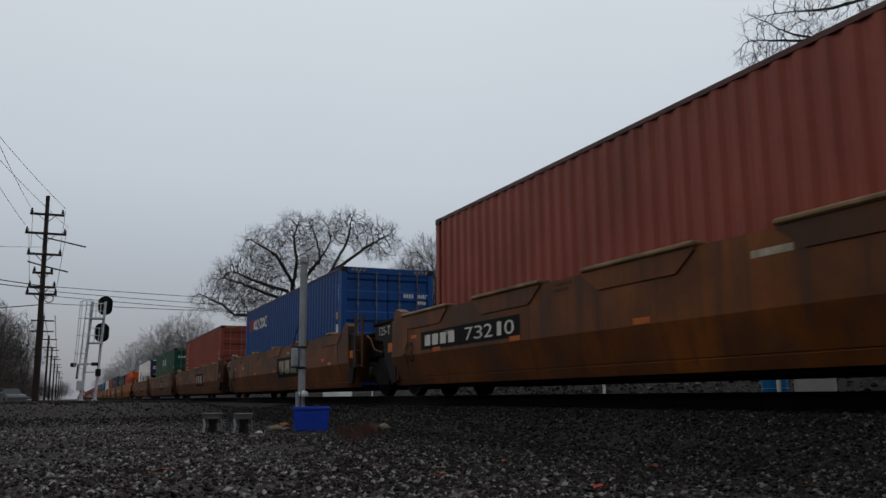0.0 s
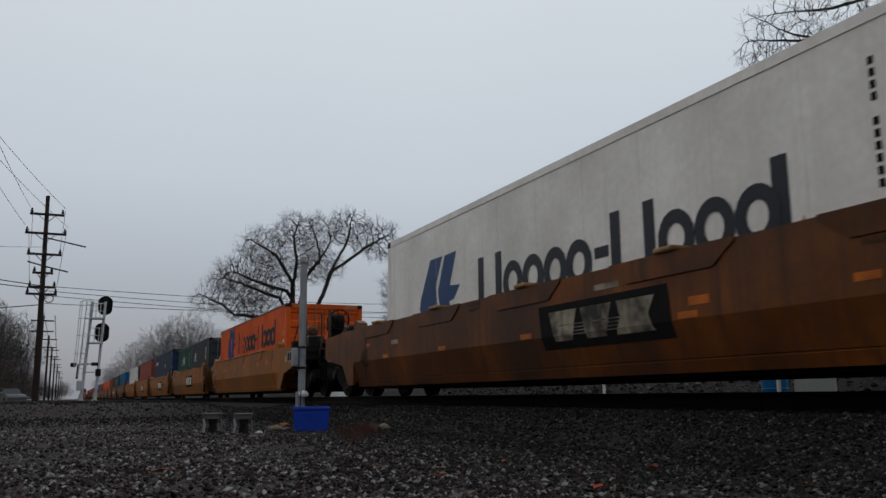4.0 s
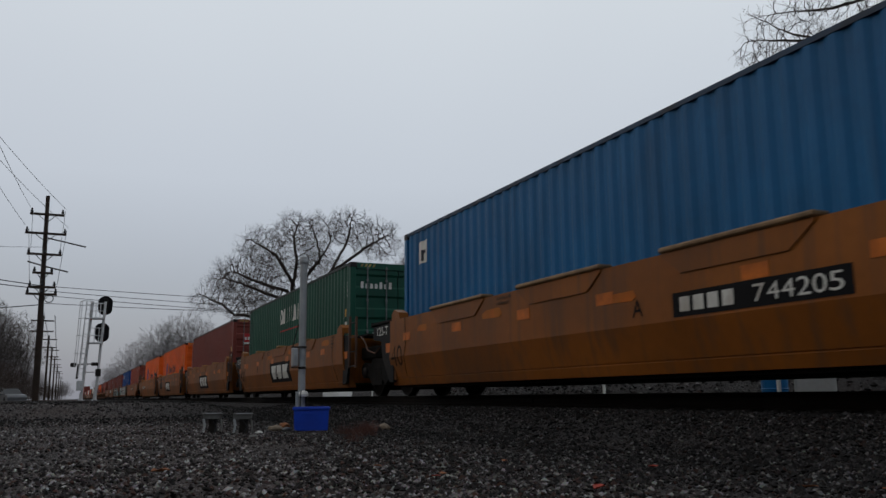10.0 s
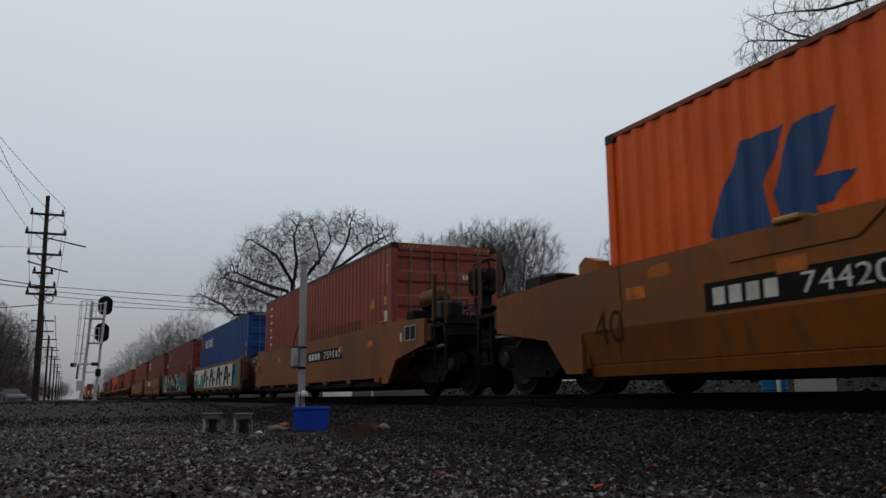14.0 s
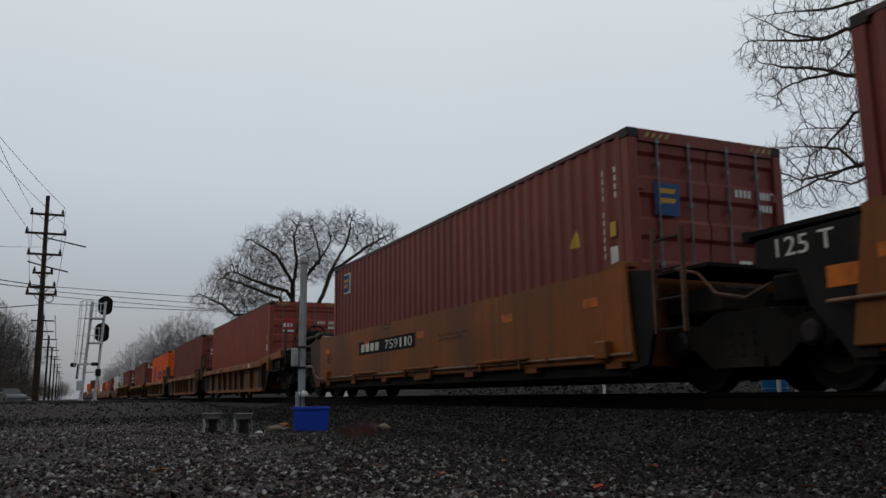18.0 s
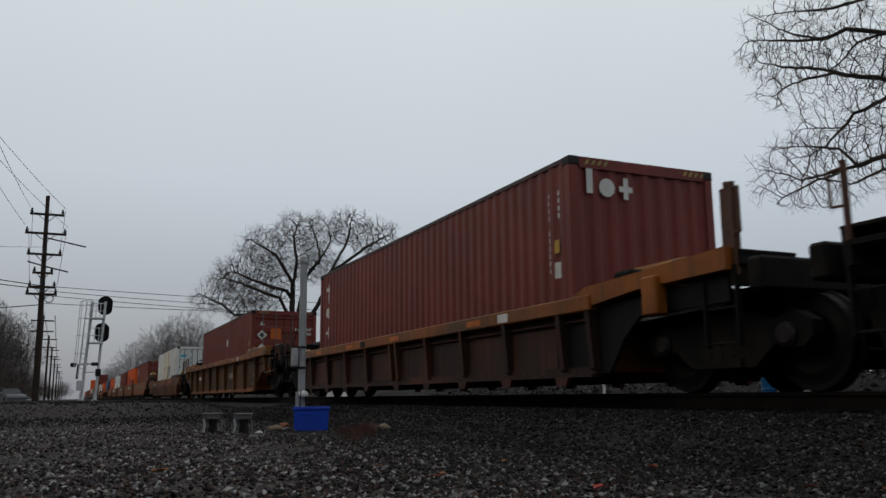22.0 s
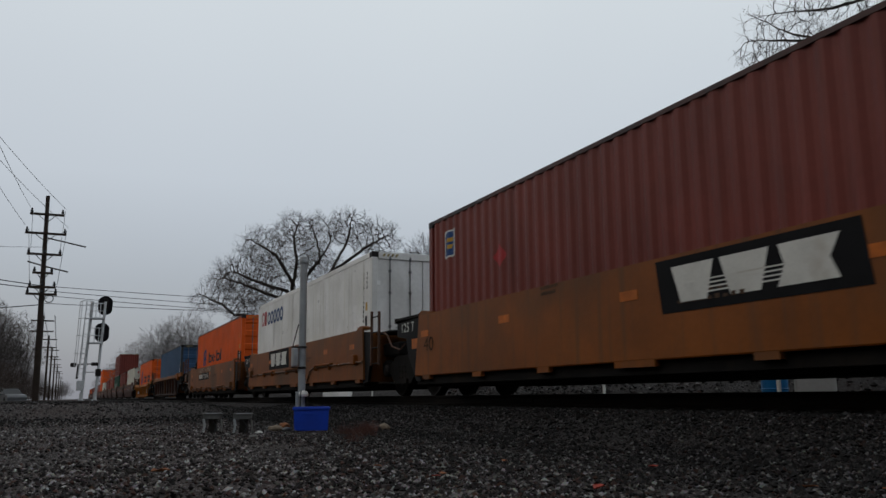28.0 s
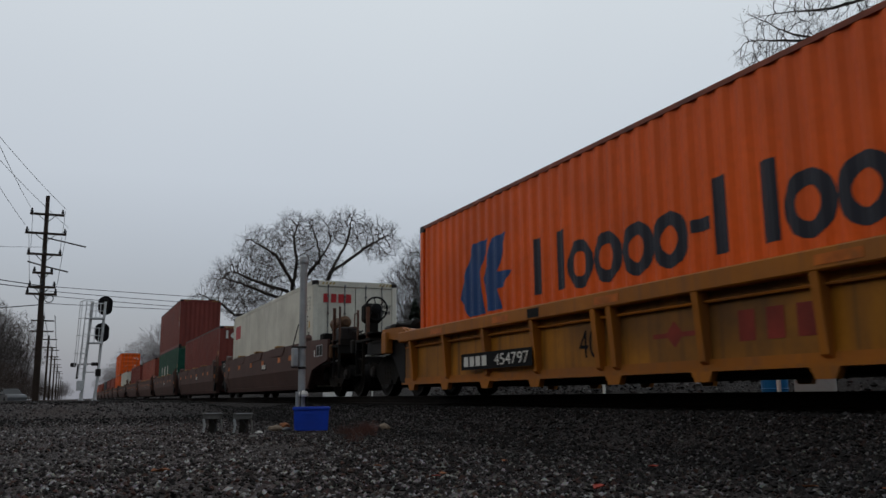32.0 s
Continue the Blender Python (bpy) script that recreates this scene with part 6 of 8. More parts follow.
    part("marking", lambda: mark([[(0.25, 1.12), (0.66, 1.12), (0.66, 1.45), (0.45, 1.52), (0.66, 1.6), (0.62, 1.86), (0.28, 1.86), (0.25, 1.5)], [(0.92, 1.1), (1.46, 1.1), (1.36, 1.86), (1.14, 1.86)], [(1.6, 1.86), (1.76, 1.1), (1.96, 1.1), (2.24, 1.86)]], -FACE + 0.012, True, 0.009), M["mark_slate"], c)
    part("marking", lambda: mark([rect(-2.15, -2.08, 1.12, 1.85), rect(-1.3, -1.23, 1.12, 1.85), rect(-2.15, -1.23, 1.12, 1.19), rect(-2.15, -1.23, 1.78, 1.85), [(-2.1, 1.15), (-2.02, 1.15), (-1.26, 1.82), (-1.34, 1.82)], [(-1.34, 1.15), (-1.26, 1.15), (-2.02, 1.82), (-2.1, 1.82)]], -FACE + 0.012, True, 0.009), M["mark_pink"], c)
    side_mark(c, [rect(-1.35, 1.32, 2.79, 2.88)], "maroon", True, name="rusted_rail")
    door_mark(c, [rect(-1.02, -0.68, 2.26, 2.41)], "mark_sky", 6.106)
    door_mark(c, [rect(-0.50, -0.24, 0.7, 2.46)], "mark_white", 6.106)
    door_mark(c, [rect(-0.44, -0.32, 2.1 - 0.29 * i, 2.28 - 0.29 * i) for i in range(5)], "mark_pale_blue", 6.112)
    door_mark(c, [disc(-0.38, 2.6, 0.05)], "mark_ink", 6.106)
    door_mark(c, [[(-1.0, 1.2), (-0.72, 1.2), (-0.86, 1.46)]], "mark_yellow", 6.106, name="placard")
    door_mark(c, [rect(-1.09, -1.06, 0.2, 2.72), rect(-0.018, 0.018, 0.2, 2.72), rect(1.06, 1.09, 0.2, 2.72), rect(-1.09, 1.09, 2.72, 2.75)], "rubber", 6.1, name="door_gasket")
    door_mark(c, [rect(a, a + 0.17, z, z + 0.11) for a in (-1.17, 1.0) for z in (2.52, 2.06, 1.58, 0.9)], "cast_grey", 6.116, name="hinge")
    door_mark(c, [rect(0.30 + 0.07 * i, 0.345 + 0.07 * i, 2.38, 2.47) for i in range(10) if i != 4] + [rect(0.6 + 0.07 * i, 0.64 + 0.07 * i, 2.2, 2.28) for i in range(4)] + [rect(0.6, 0.95, 1.55 + 0.09 * i, 1.6 + 0.09 * i) for i in range(6)], "scuff", 6.106)
    for i, word in enumerate(("MAX.G", "TARE", "NET", "CU.CAP")):
        sh = lettering(word, 0.09)
        sh.v = [(6.084 + b, a + 0.14, z + 2.02 - 0.155 * i) for a, b, z in sh.v]
        small(part("word", sh, M["scuff"], c), 2)
    side_mark(c, [rect(4.9, 4.96, 2.0, 2.2), rect(5.3, 5.36, 2.05, 2.25), rect(5.42, 5.47, 1.75, 1.95), rect(4.86, 4.92, 1.4, 1.62), rect(2.9, 3.0, 1.5, 1.62), rect(3.7, 3.76, 1.7, 1.78)], "scuff", True, name="scuff_mark")
    triangle(c, 4.9, 1.05, 0.22, True)
    c = container("maroon ribbed container with a black and white door label", "maroon", -459.2)
    door_mark(c, [rect(-1.0, -0.55, 1.65, 1.85)], "mark_white", 6.106)
    door_mark(c, [rect(-0.95, -0.6, 1.82, 1.96)], "mark_yellow", 6.112)
    side_mark(c, [rect(-5.5, -5.1, 1.9, 2.3), rect(-5.0, -4.7, 2.1, 2.5)], "mark_white")
    c = container(O, "orange", -474.43)
    logo_shipper(c)
    c = container("maroon ribbed container with blue label and red placard", "maroon", -489.88)
    logo_square(c, -5.2, 2.15)
    side_mark(c, [diamond(-3.35, 1.85, 0.2)], "mark_red", name="placard")
    door_mark(c, [rect(-0.93, -0.55, 2.05, 2.45)], "mark_blue", 6.106)
    door_mark(c, [rect(-0.87, -0.62, 2.2, 2.26, 0.03), rect(-0.87, -0.62, 2.32, 2.38, 0.03)], "mark_yellow", 6.112)
    door_mark(c, [diamond(-0.22, 1.58, 0.2)], "mark_red", 6.106, name="placard")
    door_mark(c, [rect(-0.85, -0.5, 1.35, 1.75)], "mark_yellow", 6.106)
    c = container("white refrigerated container with red and dark name blocks", "white", -505.3, reefer=True)
    logo_bars(c, -5.56, -2.36, 2.12, 0.48, "mark_red", "mark_blue", True)
    rnd_ = random.Random(88)
    scuffs = [[(x + rnd_.uniform(-0.02, 0.02), z), (x + w, z + 0.02), (x + w * 0.7, z + h), (x + w * 0.2, z + h * 0.9)] for x, z, w, h in [(rnd_.uniform(-2.5, 5.5), rnd_.uniform(1.3, 2.6), rnd_.uniform(0.012, 0.035), rnd_.uniform(0.03, 0.11)) for _ in range(14)]]
    side_mark(c, scuffs + [rect(0.0, 0.06, 2.40, 2.46), rect(0.02, 0.045, 2.26, 2.40), rect(0.5, 0.56, 2.09, 2.12), rect(-2.35, -2.31, 1.64, 1.78)], "scuff", True, name="scuff")
    runs = [rect(x, x + w, z, 2.76, rnd_.uniform(-0.03, 0.03)) for x, w, z in [(rnd_.uniform(-5.8, 5.8), rnd_.uniform(0.015, 0.05), rnd_.uniform(0.8, 2.1)) for _ in range(22)]]
    side_mark(c, runs, "run_grey", True, name="dirt_run", label="faint grey runs of dirt")
    c = container(O, "orange", -520.67)
    logo_shipper(c, small_size=True)
    triangle(c, 5.4, 2.05, 0.22)
    c = container("faded steel-blue ribbed container with grey corner posts", "steel", -540.24, frame_col="charcoal")
    c = container(O, "orange", -560.05)
    logo_shipper(c)
    triangle(c, 4.9, 1.9, 0.22)
    door_mark(c, [[(-0.62, 1.15), (-0.32, 1.15), (-0.47, 1.42)]], "mark_yellow", 6.106, name="warning_label")
    c = container("cream refrigerated container with red door lettering", "cream", -579.95, reefer=True)
    door_mark(c, blocks(-0.95, -0.1, 2.3, 0.24, "llll", 0.75), "mark_red", 6.106)
    side_mark(c, [rect(-5.6, -4.6, 2.0, 2.5)], "mark_red", True)
    c = container("dark red ribbed container with white name on its end", "maroon", -595.65, "end")
    door_mark(c, [rect(-0.95, -0.85, 2.35, 2.7), disc(-0.62, 2.48, 0.12), rect(-0.4, -0.3, 2.36, 2.6)], "mark_white", 6.116)
    c = container("dark green ribbed container under a maroon one", "green", -611.35)
    side_mark(c, blocks(-4.0, 0.5, 1.2, 0.7, "l l l", 0.5), "mark_white")
    container("maroon ribbed container stacked on a green one", "maroon", -611.35, "end", base=3.16)
    for lead, col in ((-627.0, "brick"), (-642.7, "maroon"), (-662.5, "cream"), (-678.2, "orange"), (-693.9, "brick"), (-709.6, "maroon"), (-725.3, "charcoal"), (-745.0, "red"), (-760.7, "maroon"), (-776.4, "orange"), (-792.1, "brick")):
        container({"cream": "pale smooth-sided refrigerated container in a brown well car", "orange": O, "charcoal": "charcoal grey ribbed container in a brown well car"}.get(col, R if col != "maroon" else "maroon ribbed steel container riding in a well car"), col, lead, reefer=col == "cream")
    container("bright orange ribbed container stacked on another", "orange", -678.2, base=3.16)


# ---- the train: well cars ----
def outline(profile, front, rear):
    """A cross-section (y, z) drawn along the car, its ends set by height."""
    n = len(profile)
    sh = Shape()
    return sh.add([(front(z), y, z) for y, z in profile] + [(rear(z), y, z) for y, z in profile],
                  [tuple(range(n)), tuple(range(2 * n - 1, n - 1, -1))] + [(i, (i + 1) % n, n + (i + 1) % n, n + i) for i in range(n)])


WHEELS = []


def truck(car, x):
    """A two-axle freight truck under the car at x."""
    b = part("truck", lambda: Shape().soft(-0.22, 0.22, -1.0, 1.0, 0.42, 0.74, 0.03).soft(-0.78, 0.78, -0.62, 0.62, 0.22, 0.70, 0.03).turned([(0.72, 0.3), (0.8, 0.28)], (0, 0, 0), "z", 16), M["grime"], car, "black greasy two-axle truck", key="bolster", at=(x, 0, 0))
    frame_poly = [(-1.16, 0.64), (-0.98, 0.74), (-0.62, 0.66), (-0.36, 0.80), (0.36, 0.80), (0.62, 0.66), (0.98, 0.74), (1.16, 0.64), (1.16, 0.50), (1.04, 0.40), (0.70, 0.44), (0.44, 0.24), (-0.44, 0.24), (-0.70, 0.44), (-1.04, 0.40), (-1.16, 0.50)]
    for s in (-1, 1):
        part("side_frame", lambda s=s: Shape().prism(frame_poly, "y", s * 0.98, s * 1.12).box(-0.30, 0.30, s * 1.10, s * 1.16, 0.24, 0.33), M["grime"], b, key=("sideframe", s))
        for i in (-0.16, 0.0, 0.16) if s < 0 else ():
            part("spring", lambda: Shape().turned([(0.33, 0.05), (0.36, 0.065), (0.42, 0.05), (0.48, 0.065), (0.54, 0.05), (0.58, 0.065)], (0, 0, 0), "z", 8), M["grime"], b, key="spring", at=(i, s * 1.07, 0))
        for a in (-0.87, 0.87):
            w = part("wheel", lambda s=s: Shape().turned([(0.0, 0.06), (0.0, 0.16), (0.03 * s, 0.30), (0.0, 0.40), (0.0, 0.455), (-0.10 * s, 0.462), (-0.112 * s, 0.487), (-0.14 * s, 0.487), (-0.14 * s, 0.40), (-0.06 * s, 0.28), (-0.13 * s, 0.15), (-0.13 * s, 0.08)], (0, 0, 0), "y", 28), M["wheel"], b, "steel wheel with a worn bright tread", key=("wheel", s), smooth=False, at=(a, s * 0.82, 0.462))
            WHEELS.append((car, w, x + a))
            part("bearing_cap", lambda s=s: Shape().turned([(0.0, 0.12), (0.10 * s, 0.12), (0.13 * s, 0.08)], (0, 0, 0.52), "y", 12), M["cast"], b, key=("cap", s), at=(a, s * 1.05, 0))
    for a in (-0.87, 0.87):
        part("axle", lambda: Shape().tube((0, -0.82, 0.462), (0, 0.82, 0.462), 0.085, 10), M["grime"], b, key="axle", at=(a, 0, 0))


def car_end(car, e, E, kind, half, paint, top, brake):
    """The gear beyond the well: the platform, ladder, sill and, at a coupled end, the coupler and hand brake."""
    def sx(a, b):
        return (min(e * a, e * b), max(e * a, e * b))
    k = (e, E, kind, round(half, 2), top)
    gh = 1.0 if top > 1.42 else 0.4
    wide = 1.36 if top < 1.38 else 1.44
    part("bulkhead", lambda: Shape().box(*sx(E - 0.06, E), -wide, wide, 0.3, top - 0.05), M[paint], car, key=("bulk", k))
    part("centre_sill", lambda: Shape().soft(*sx(E, half - 0.02), -0.38, 0.38, 0.62, 1.0, 0.03).soft(*sx(E + 0.05, half - 0.6), -0.8, 0.8, 0.74, 1.07, 0.03), M["grime"], car, key=("sillc", k))
    for s in (-1, 1):
        part("corner_guide", lambda s=s: Shape().prism([(e * (E - 0.42), top), (e * (E + 0.02), top), (e * (E + 0.02), top + 0.12 * gh), (e * (E - 0.12), top + 0.2 * gh), (e * (E - 0.34), top + 0.13 * gh)], "y", s * 1.30, s * 1.49), M[paint], car, key=("guide", k, s))
    if kind == "art" and top < 1.38:
        # ribbed cars: a raised deck on a dark web over the shared truck, the chord running on below it to a lifting lug
        for s in (-1, 1):
            deck = part("deck_side", lambda s=s: Shape().prism([(e * 5.84, top - 0.02), (e * 5.95, top + 0.20), (e * 7.12, top + 0.20), (e * 7.12, top - 0.04), (e * 5.84, top - 0.04)], "y", s * 1.40, s * 1.44), M["web_brown"], car, key=("ds", k, s))
            part("deck_flange", lambda s=s: Shape().soft(*sx(5.90, 7.37), min(s * 1.30, s * 1.52), max(s * 1.30, s * 1.52), top + 0.20, top + 0.225, 0.006), M["grime"], deck, key=("df", k, s))
            part("chord_end", lambda s=s: Shape().soft(*sx(6.38, 6.98), min(s * 1.38, s * 1.50), max(s * 1.38, s * 1.50), top - 0.20, top - 0.04, 0.012), M["faded_well"], deck, key=("ce", k, s))
            part("gusset", lambda s=s: Shape().prism([(e * 6.50, top - 0.14), (e * 6.62, top - 0.14), (e * 6.60, top + 0.06), (e * 6.52, top + 0.06)], "y", s * 1.44, s * 1.52), M["dark_well"], deck, key=("gus", k, s))
            part("corner_block", lambda s=s: Shape().soft(*sx(5.80, 6.02), min(s * 1.30, s * 1.50), max(s * 1.30, s * 1.50), top, top + 0.235, 0.02), M["dark_well"], deck, key=("cbk", k, s))
            lug = part("lifting_lug", lambda s=s: Shape().soft(*sx(7.11, 7.36), min(s * 1.44, s * 1.54), max(s * 1.44, s * 1.54), 0.84, top + 0.20, 0.015), M["faded_well"], car, key=("lug", k, s))
            part("lug_hole", lambda s=s: Shape().soft(*sx(7.235, 7.295), min(s * 1.538, s * 1.544), max(s * 1.538, s * 1.544), 1.03, 1.16, 0.002), M["black"], lug, key=("lugh", k, s))
            part("lug_box", lambda s=s: Shape().box(*sx(7.30, 7.50), min(s * 1.1, s * 1.44), max(s * 1.1, s * 1.44), 0.86, top + 0.18), M["grime"], lug, key=("lugb", k, s))
            part("end_post", lambda s=s: Shape().soft(*sx(7.33, 7.475), min(s * 1.30, s * 1.44), max(s * 1.30, s * 1.44), top + 0.17, 2.03, 0.008).soft(*sx(7.335, 7.47), min(s * 1.31, s * 1.43), max(s * 1.31, s * 1.43), 1.98, 2.04, 0.004), M["post_brown"], car, "rust-brown square post", key=("epost", k, s))
            part("end_panel", lambda s=s: Shape().prism([(e * (E - 0.74), top - 0.19), (e * 6.9, top - 0.19), (e * 6.86, 0.62), (e * 6.62, 0.34), (e * 6.45, 0.25), (e * (E - 0.74), 0.25)], "y", s * 1.402, s * 1.43), M["black"], car, "flat black sheet at the end of the car", key=("endp", k, s))
            step = part("ladder_post", lambda s=s: Shape().box(*sx(6.58, 6.61), min(s * 1.44, s * 1.49), max(s * 1.44, s * 1.49), 0.50, top - 0.1), M["dark_well"], car, key=("elad", k, s))
            part("ladder_post", lambda s=s: Shape().box(*sx(7.06, 7.08), min(s * 1.44, s * 1.47), max(s * 1.44, s * 1.47), 0.52, top - 0.1), M["dark_well"], car, key=("elad2", k, s))
            for z in (0.57, 0.98):
                part("rung", lambda s=s: Shape().line([(e * 6.60, s * 1.46, 0), (e * 6.62, s * 1.53, 0), (e * 7.05, s * 1.53, 0), (e * 7.07, s * 1.46, 0)], 0.012, 6), M["cast"], step, key=("erung", k, s), at=(0, 0, z))
        part("walkway", lambda: Shape().box(*sx(E - 0.2, 7.36), -1.30, 1.30, top + 0.15, top + 0.19).box(*sx(7.36, 7.9), -1.1, 1.1, 0.95, 1.0), M["grime"], car, key=("walk", k))
        for s in (-1, 1):
            part("side_bearing", lambda s=s: Shape().soft(*sx(E + 0.1, half - 0.35), min(s * 1.05, s * 0.45), max(s * 1.05, s * 0.45), 0.82, 1.0, 0.03), M["grime"], car, key=("sb", k, s))
    elif kind == "art":
        if e < 0:
            for s in (-1, 1):
                part("end_panel", lambda s=s: Shape().prism([(-E, top - 0.02), (-E - 1.18, top - 0.05), (-E - 1.20, top - 0.30), (-E - 0.72, top - 0.36), (-E - 0.62, 0.72), (-E - 0.38, 0.45), (-E - 0.24, 0.26), (-E, 0.26)], "y", s * 1.40, s * 1.46), M["black"], car, "black end panel", key=("endp", k, s))
            part("walkway", lambda: Shape().box(-E - 1.32, -E - 0.05, -1.46, 1.46, top + 0.0, top + 0.045).box(-E - 1.34, -E - 1.26, -1.46, 1.46, top - 0.04, top + 0.06), M["grime"], car, key=("walk", k))
            part("capacity_mark", lambda: stencil("125 T" if top == 1.41 else "125-T", -E - 0.94, top - 0.24, 0.17, -1.462, 0.62), M["mark_white"], car, key=("125", k))
            if abs(car.location.x + 290.89 + 6.096) > 0.01:
                part("reflector", lambda: Shape().box(-E - 0.42, -E - 0.06, -1.468, -1.461, 0.84, 1.02), M["reflect_dim"], car, key=("refl", k))
        else:
            for s in (-1, 1):
                part("end_panel", lambda s=s: Shape().prism([(E, top - 0.05), (E + 0.42, top - 0.10), (E + 0.42, 0.75), (E + 0.28, 0.30), (E, 0.26)], "y", s * 1.40, s * 1.46), M["black"], car, "black end panel", key=("endp", k, s))
                ladder = part("ladder", lambda s=s: Shape().box(E + 0.42, E + 0.455, s * 1.41, s * 1.46, 0.62, top + 0.34).box(E + 0.88, E + 0.915, s * 1.41, s * 1.46, 0.62, top + 0.30), M["post_brown"], car, "rust-brown end ladder", key=("lad", k, s))
                for z in (0.66, 0.98, 1.3, 1.62):
                    part("rung", lambda s=s: Shape().tube((E + 0.45, s * 1.43, 0), (E + 0.89, s * 1.43, 0), 0.013, 6), M["cast"], ladder, key=("rung", k, s), at=(0, 0, z))
            part("walkway", lambda: Shape().box(E + 0.05, E + 1.0, -1.2, 1.2, top - 0.12, top - 0.08), M["grime"], car, key=("walk", k))
            if top > 1.42:
                part("reflector", lambda: Shape().box(E + 0.04, E + 0.34, -1.468, -1.461, 0.84, 1.0), M["reflect_dim"], car, key=("refl", k))
            part("air_hose", lambda: Shape().line([(E + 0.5, -1.2, 1.32), (E + 0.9, -1.25, 1.22), (E + 1.15, -1.25, 0.98), (E + 1.5, -1.2, 0.9), (E + 1.9, -1.25, 1.0)], 0.018, 6), M["post_brown"], car, key=("hose", k))
        for s in (-1, 1):
            part("side_bearing", lambda s=s: Shape().soft(*sx(E + 0.1, half - 0.35), min(s * 1.05, s * 0.45), max(s * 1.05, s * 0.45), 0.82, 1.1, 0.03), M["grime"], car, key=("sb", k, s))
    else:
        low, boxed, long_web = top < 1.38, top == 1.19, top == 1.5
        sill_top = top if top < 1.3 else top - 0.12
        G = half - 3.52
        sill_paint = paint
        rail = 1.56 if long_web and e > 0 else 1.90 if low and e < 0 else 2.03 if low else 2.12
        P = G + (2.76 if e > 0 and (low or long_web) else 2.26)
        Q = P + (0.12 if e > 0 and low else 0.60)
        run, lug_at = (G + 2.85, E + 1.05) if e > 0 else (E + 0.96, E + 0.6)
        for s in (-1, 1):
            if boxed:
                # the side runs on past the well to a square block over the truck, under a raised dark rail
                part("end_sill", lambda s=s: Shape().prism([(e * E, top), (e * 9.22, top), (e * 9.22, 0.86), (e * 8.88, 0.77), (e * 8.70, 0.34), (e * E, 0.34)], "y", s * 1.45, s * 1.49), M[paint], car, key=("es", k, s))
                part("end_block", lambda s=s: Shape().soft(*sx(9.24, 9.9), min(s * 1.36, s * 1.51), max(s * 1.36, s * 1.51), 0.85, top + 0.01, 0.015), M["chord_ochre"], car, key=("eb", k, s))
                part("raised_rail", lambda s=s: Shape().prism([(e * 6.05, top + 0.005), (e * 5.99, top + 0.17), (e * 9.25, top + 0.17), (e * 9.25, top + 0.005)], "y", s * 1.32, s * 1.52), M["sooty_ochre"], car, "sooty raised rail", key=("rr", k, s))
                part("raised_rail", lambda s=s: Shape().soft(*sx(9.9, 10.9), min(s * 1.2, s * 1.42), max(s * 1.2, s * 1.42), 0.98, 1.12, 0.02), M["grime"], car, key=("rr2", k, s))
            elif long_web:
                # the dark web and the chord both run on past the well
                web = part("end_web", lambda s=s: Shape().prism([(e * E, 1.33), (e * 9.72, 1.33), (e * 9.72, 0.88), (e * 9.25, 0.82), (e * 8.95, 0.70), (e * 8.45, 0.50), (e * 8.22, 0.30), (e * E, 0.24)], "y", s * 1.37, s * 1.40), M["deep_ochre"], car, key=("ew", k, s))
                part("web_edge", lambda s=s: Shape().line([(e * 9.72, s * 1.41, 0.88), (e * 9.25, s * 1.41, 0.82), (e * 8.95, s * 1.41, 0.70), (e * 8.45, s * 1.41, 0.50), (e * 8.22, s * 1.41, 0.30)], 0.03, 6), M["web_brown"], web, key=("we", k, s))
                part("rib", lambda s=s: Shape().prism([(s * 1.39, 1.34), (s * 1.50, 1.34), (s * 1.45, 0.9), (s * 1.39, 0.88)], "x", e * 9.66 - 0.05, e * 9.66 + 0.05), M["chord_ochre"], web, key=("er", k, s))
                part("chord_end", lambda s=s: Shape().soft(*sx(E + 0.025, 10.16), min(s * 1.36, s * 1.55), max(s * 1.36, s * 1.55), 1.33, top, 0.015), M["chord_ochre"], car, key=("cx", k, s))
            elif low:
                # a straight sill carries the chord on to the end, with a boxed lug under it
                part("end_sill", lambda s=s: Shape().prism([(e * (E - 0.35), sill_top), (e * (E - 0.1), sill_top + 0.10), (e * (E + 0.5), sill_top + 0.12), (e * run, sill_top + (0.20 if e > 0 else 0.12)), (e * run, sill_top - 0.02), (e * (E + 0.9), sill_top - 0.05), (e * (E + 0.5), sill_top - 0.09), (e * (E - 0.35), sill_top - 0.17)], "y", s * 1.40, s * 1.52), M[sill_paint], car, key=("es", k, s))
                part("lifting_lug", lambda s=s: Shape().soft(*sx(lug_at, lug_at + 0.26), min(s * 1.42, s * 1.58), max(s * 1.42, s * 1.58), top - 0.36, top + 0.06, 0.02), M[sill_paint], car, key=("lug", k, s))
                # this added black sheet stands for the shade under the sill
                part("end_panel", lambda s=s: Shape().prism([(e * E, top - 0.16), (e * (E + 2.2), top - 0.05), (e * (E + 2.2), 0.86), (e * (E + 0.8), 0.84), (e * (E + 0.5), 0.62), (e * (E + 0.2), 0.24), (e * E, 0.24)], "y", s * 1.37, s * 1.41), M["black"], car, "flat black sheet at the end of the car", key=("endp", k, s))
            elif top == 1.41 and e < 0:
                part("end_sill", lambda s=s: Shape().prism([(e * E, top), (e * (E + 0.5), top), (e * (E + 0.95), top - 0.08), (e * (E + 0.8), 0.68), (e * (E + 0.36), 0.24), (e * E, 0.24)], "y", s * 1.44, s * 1.50), M["sooty_ochre"], car, key=("es", k, s))
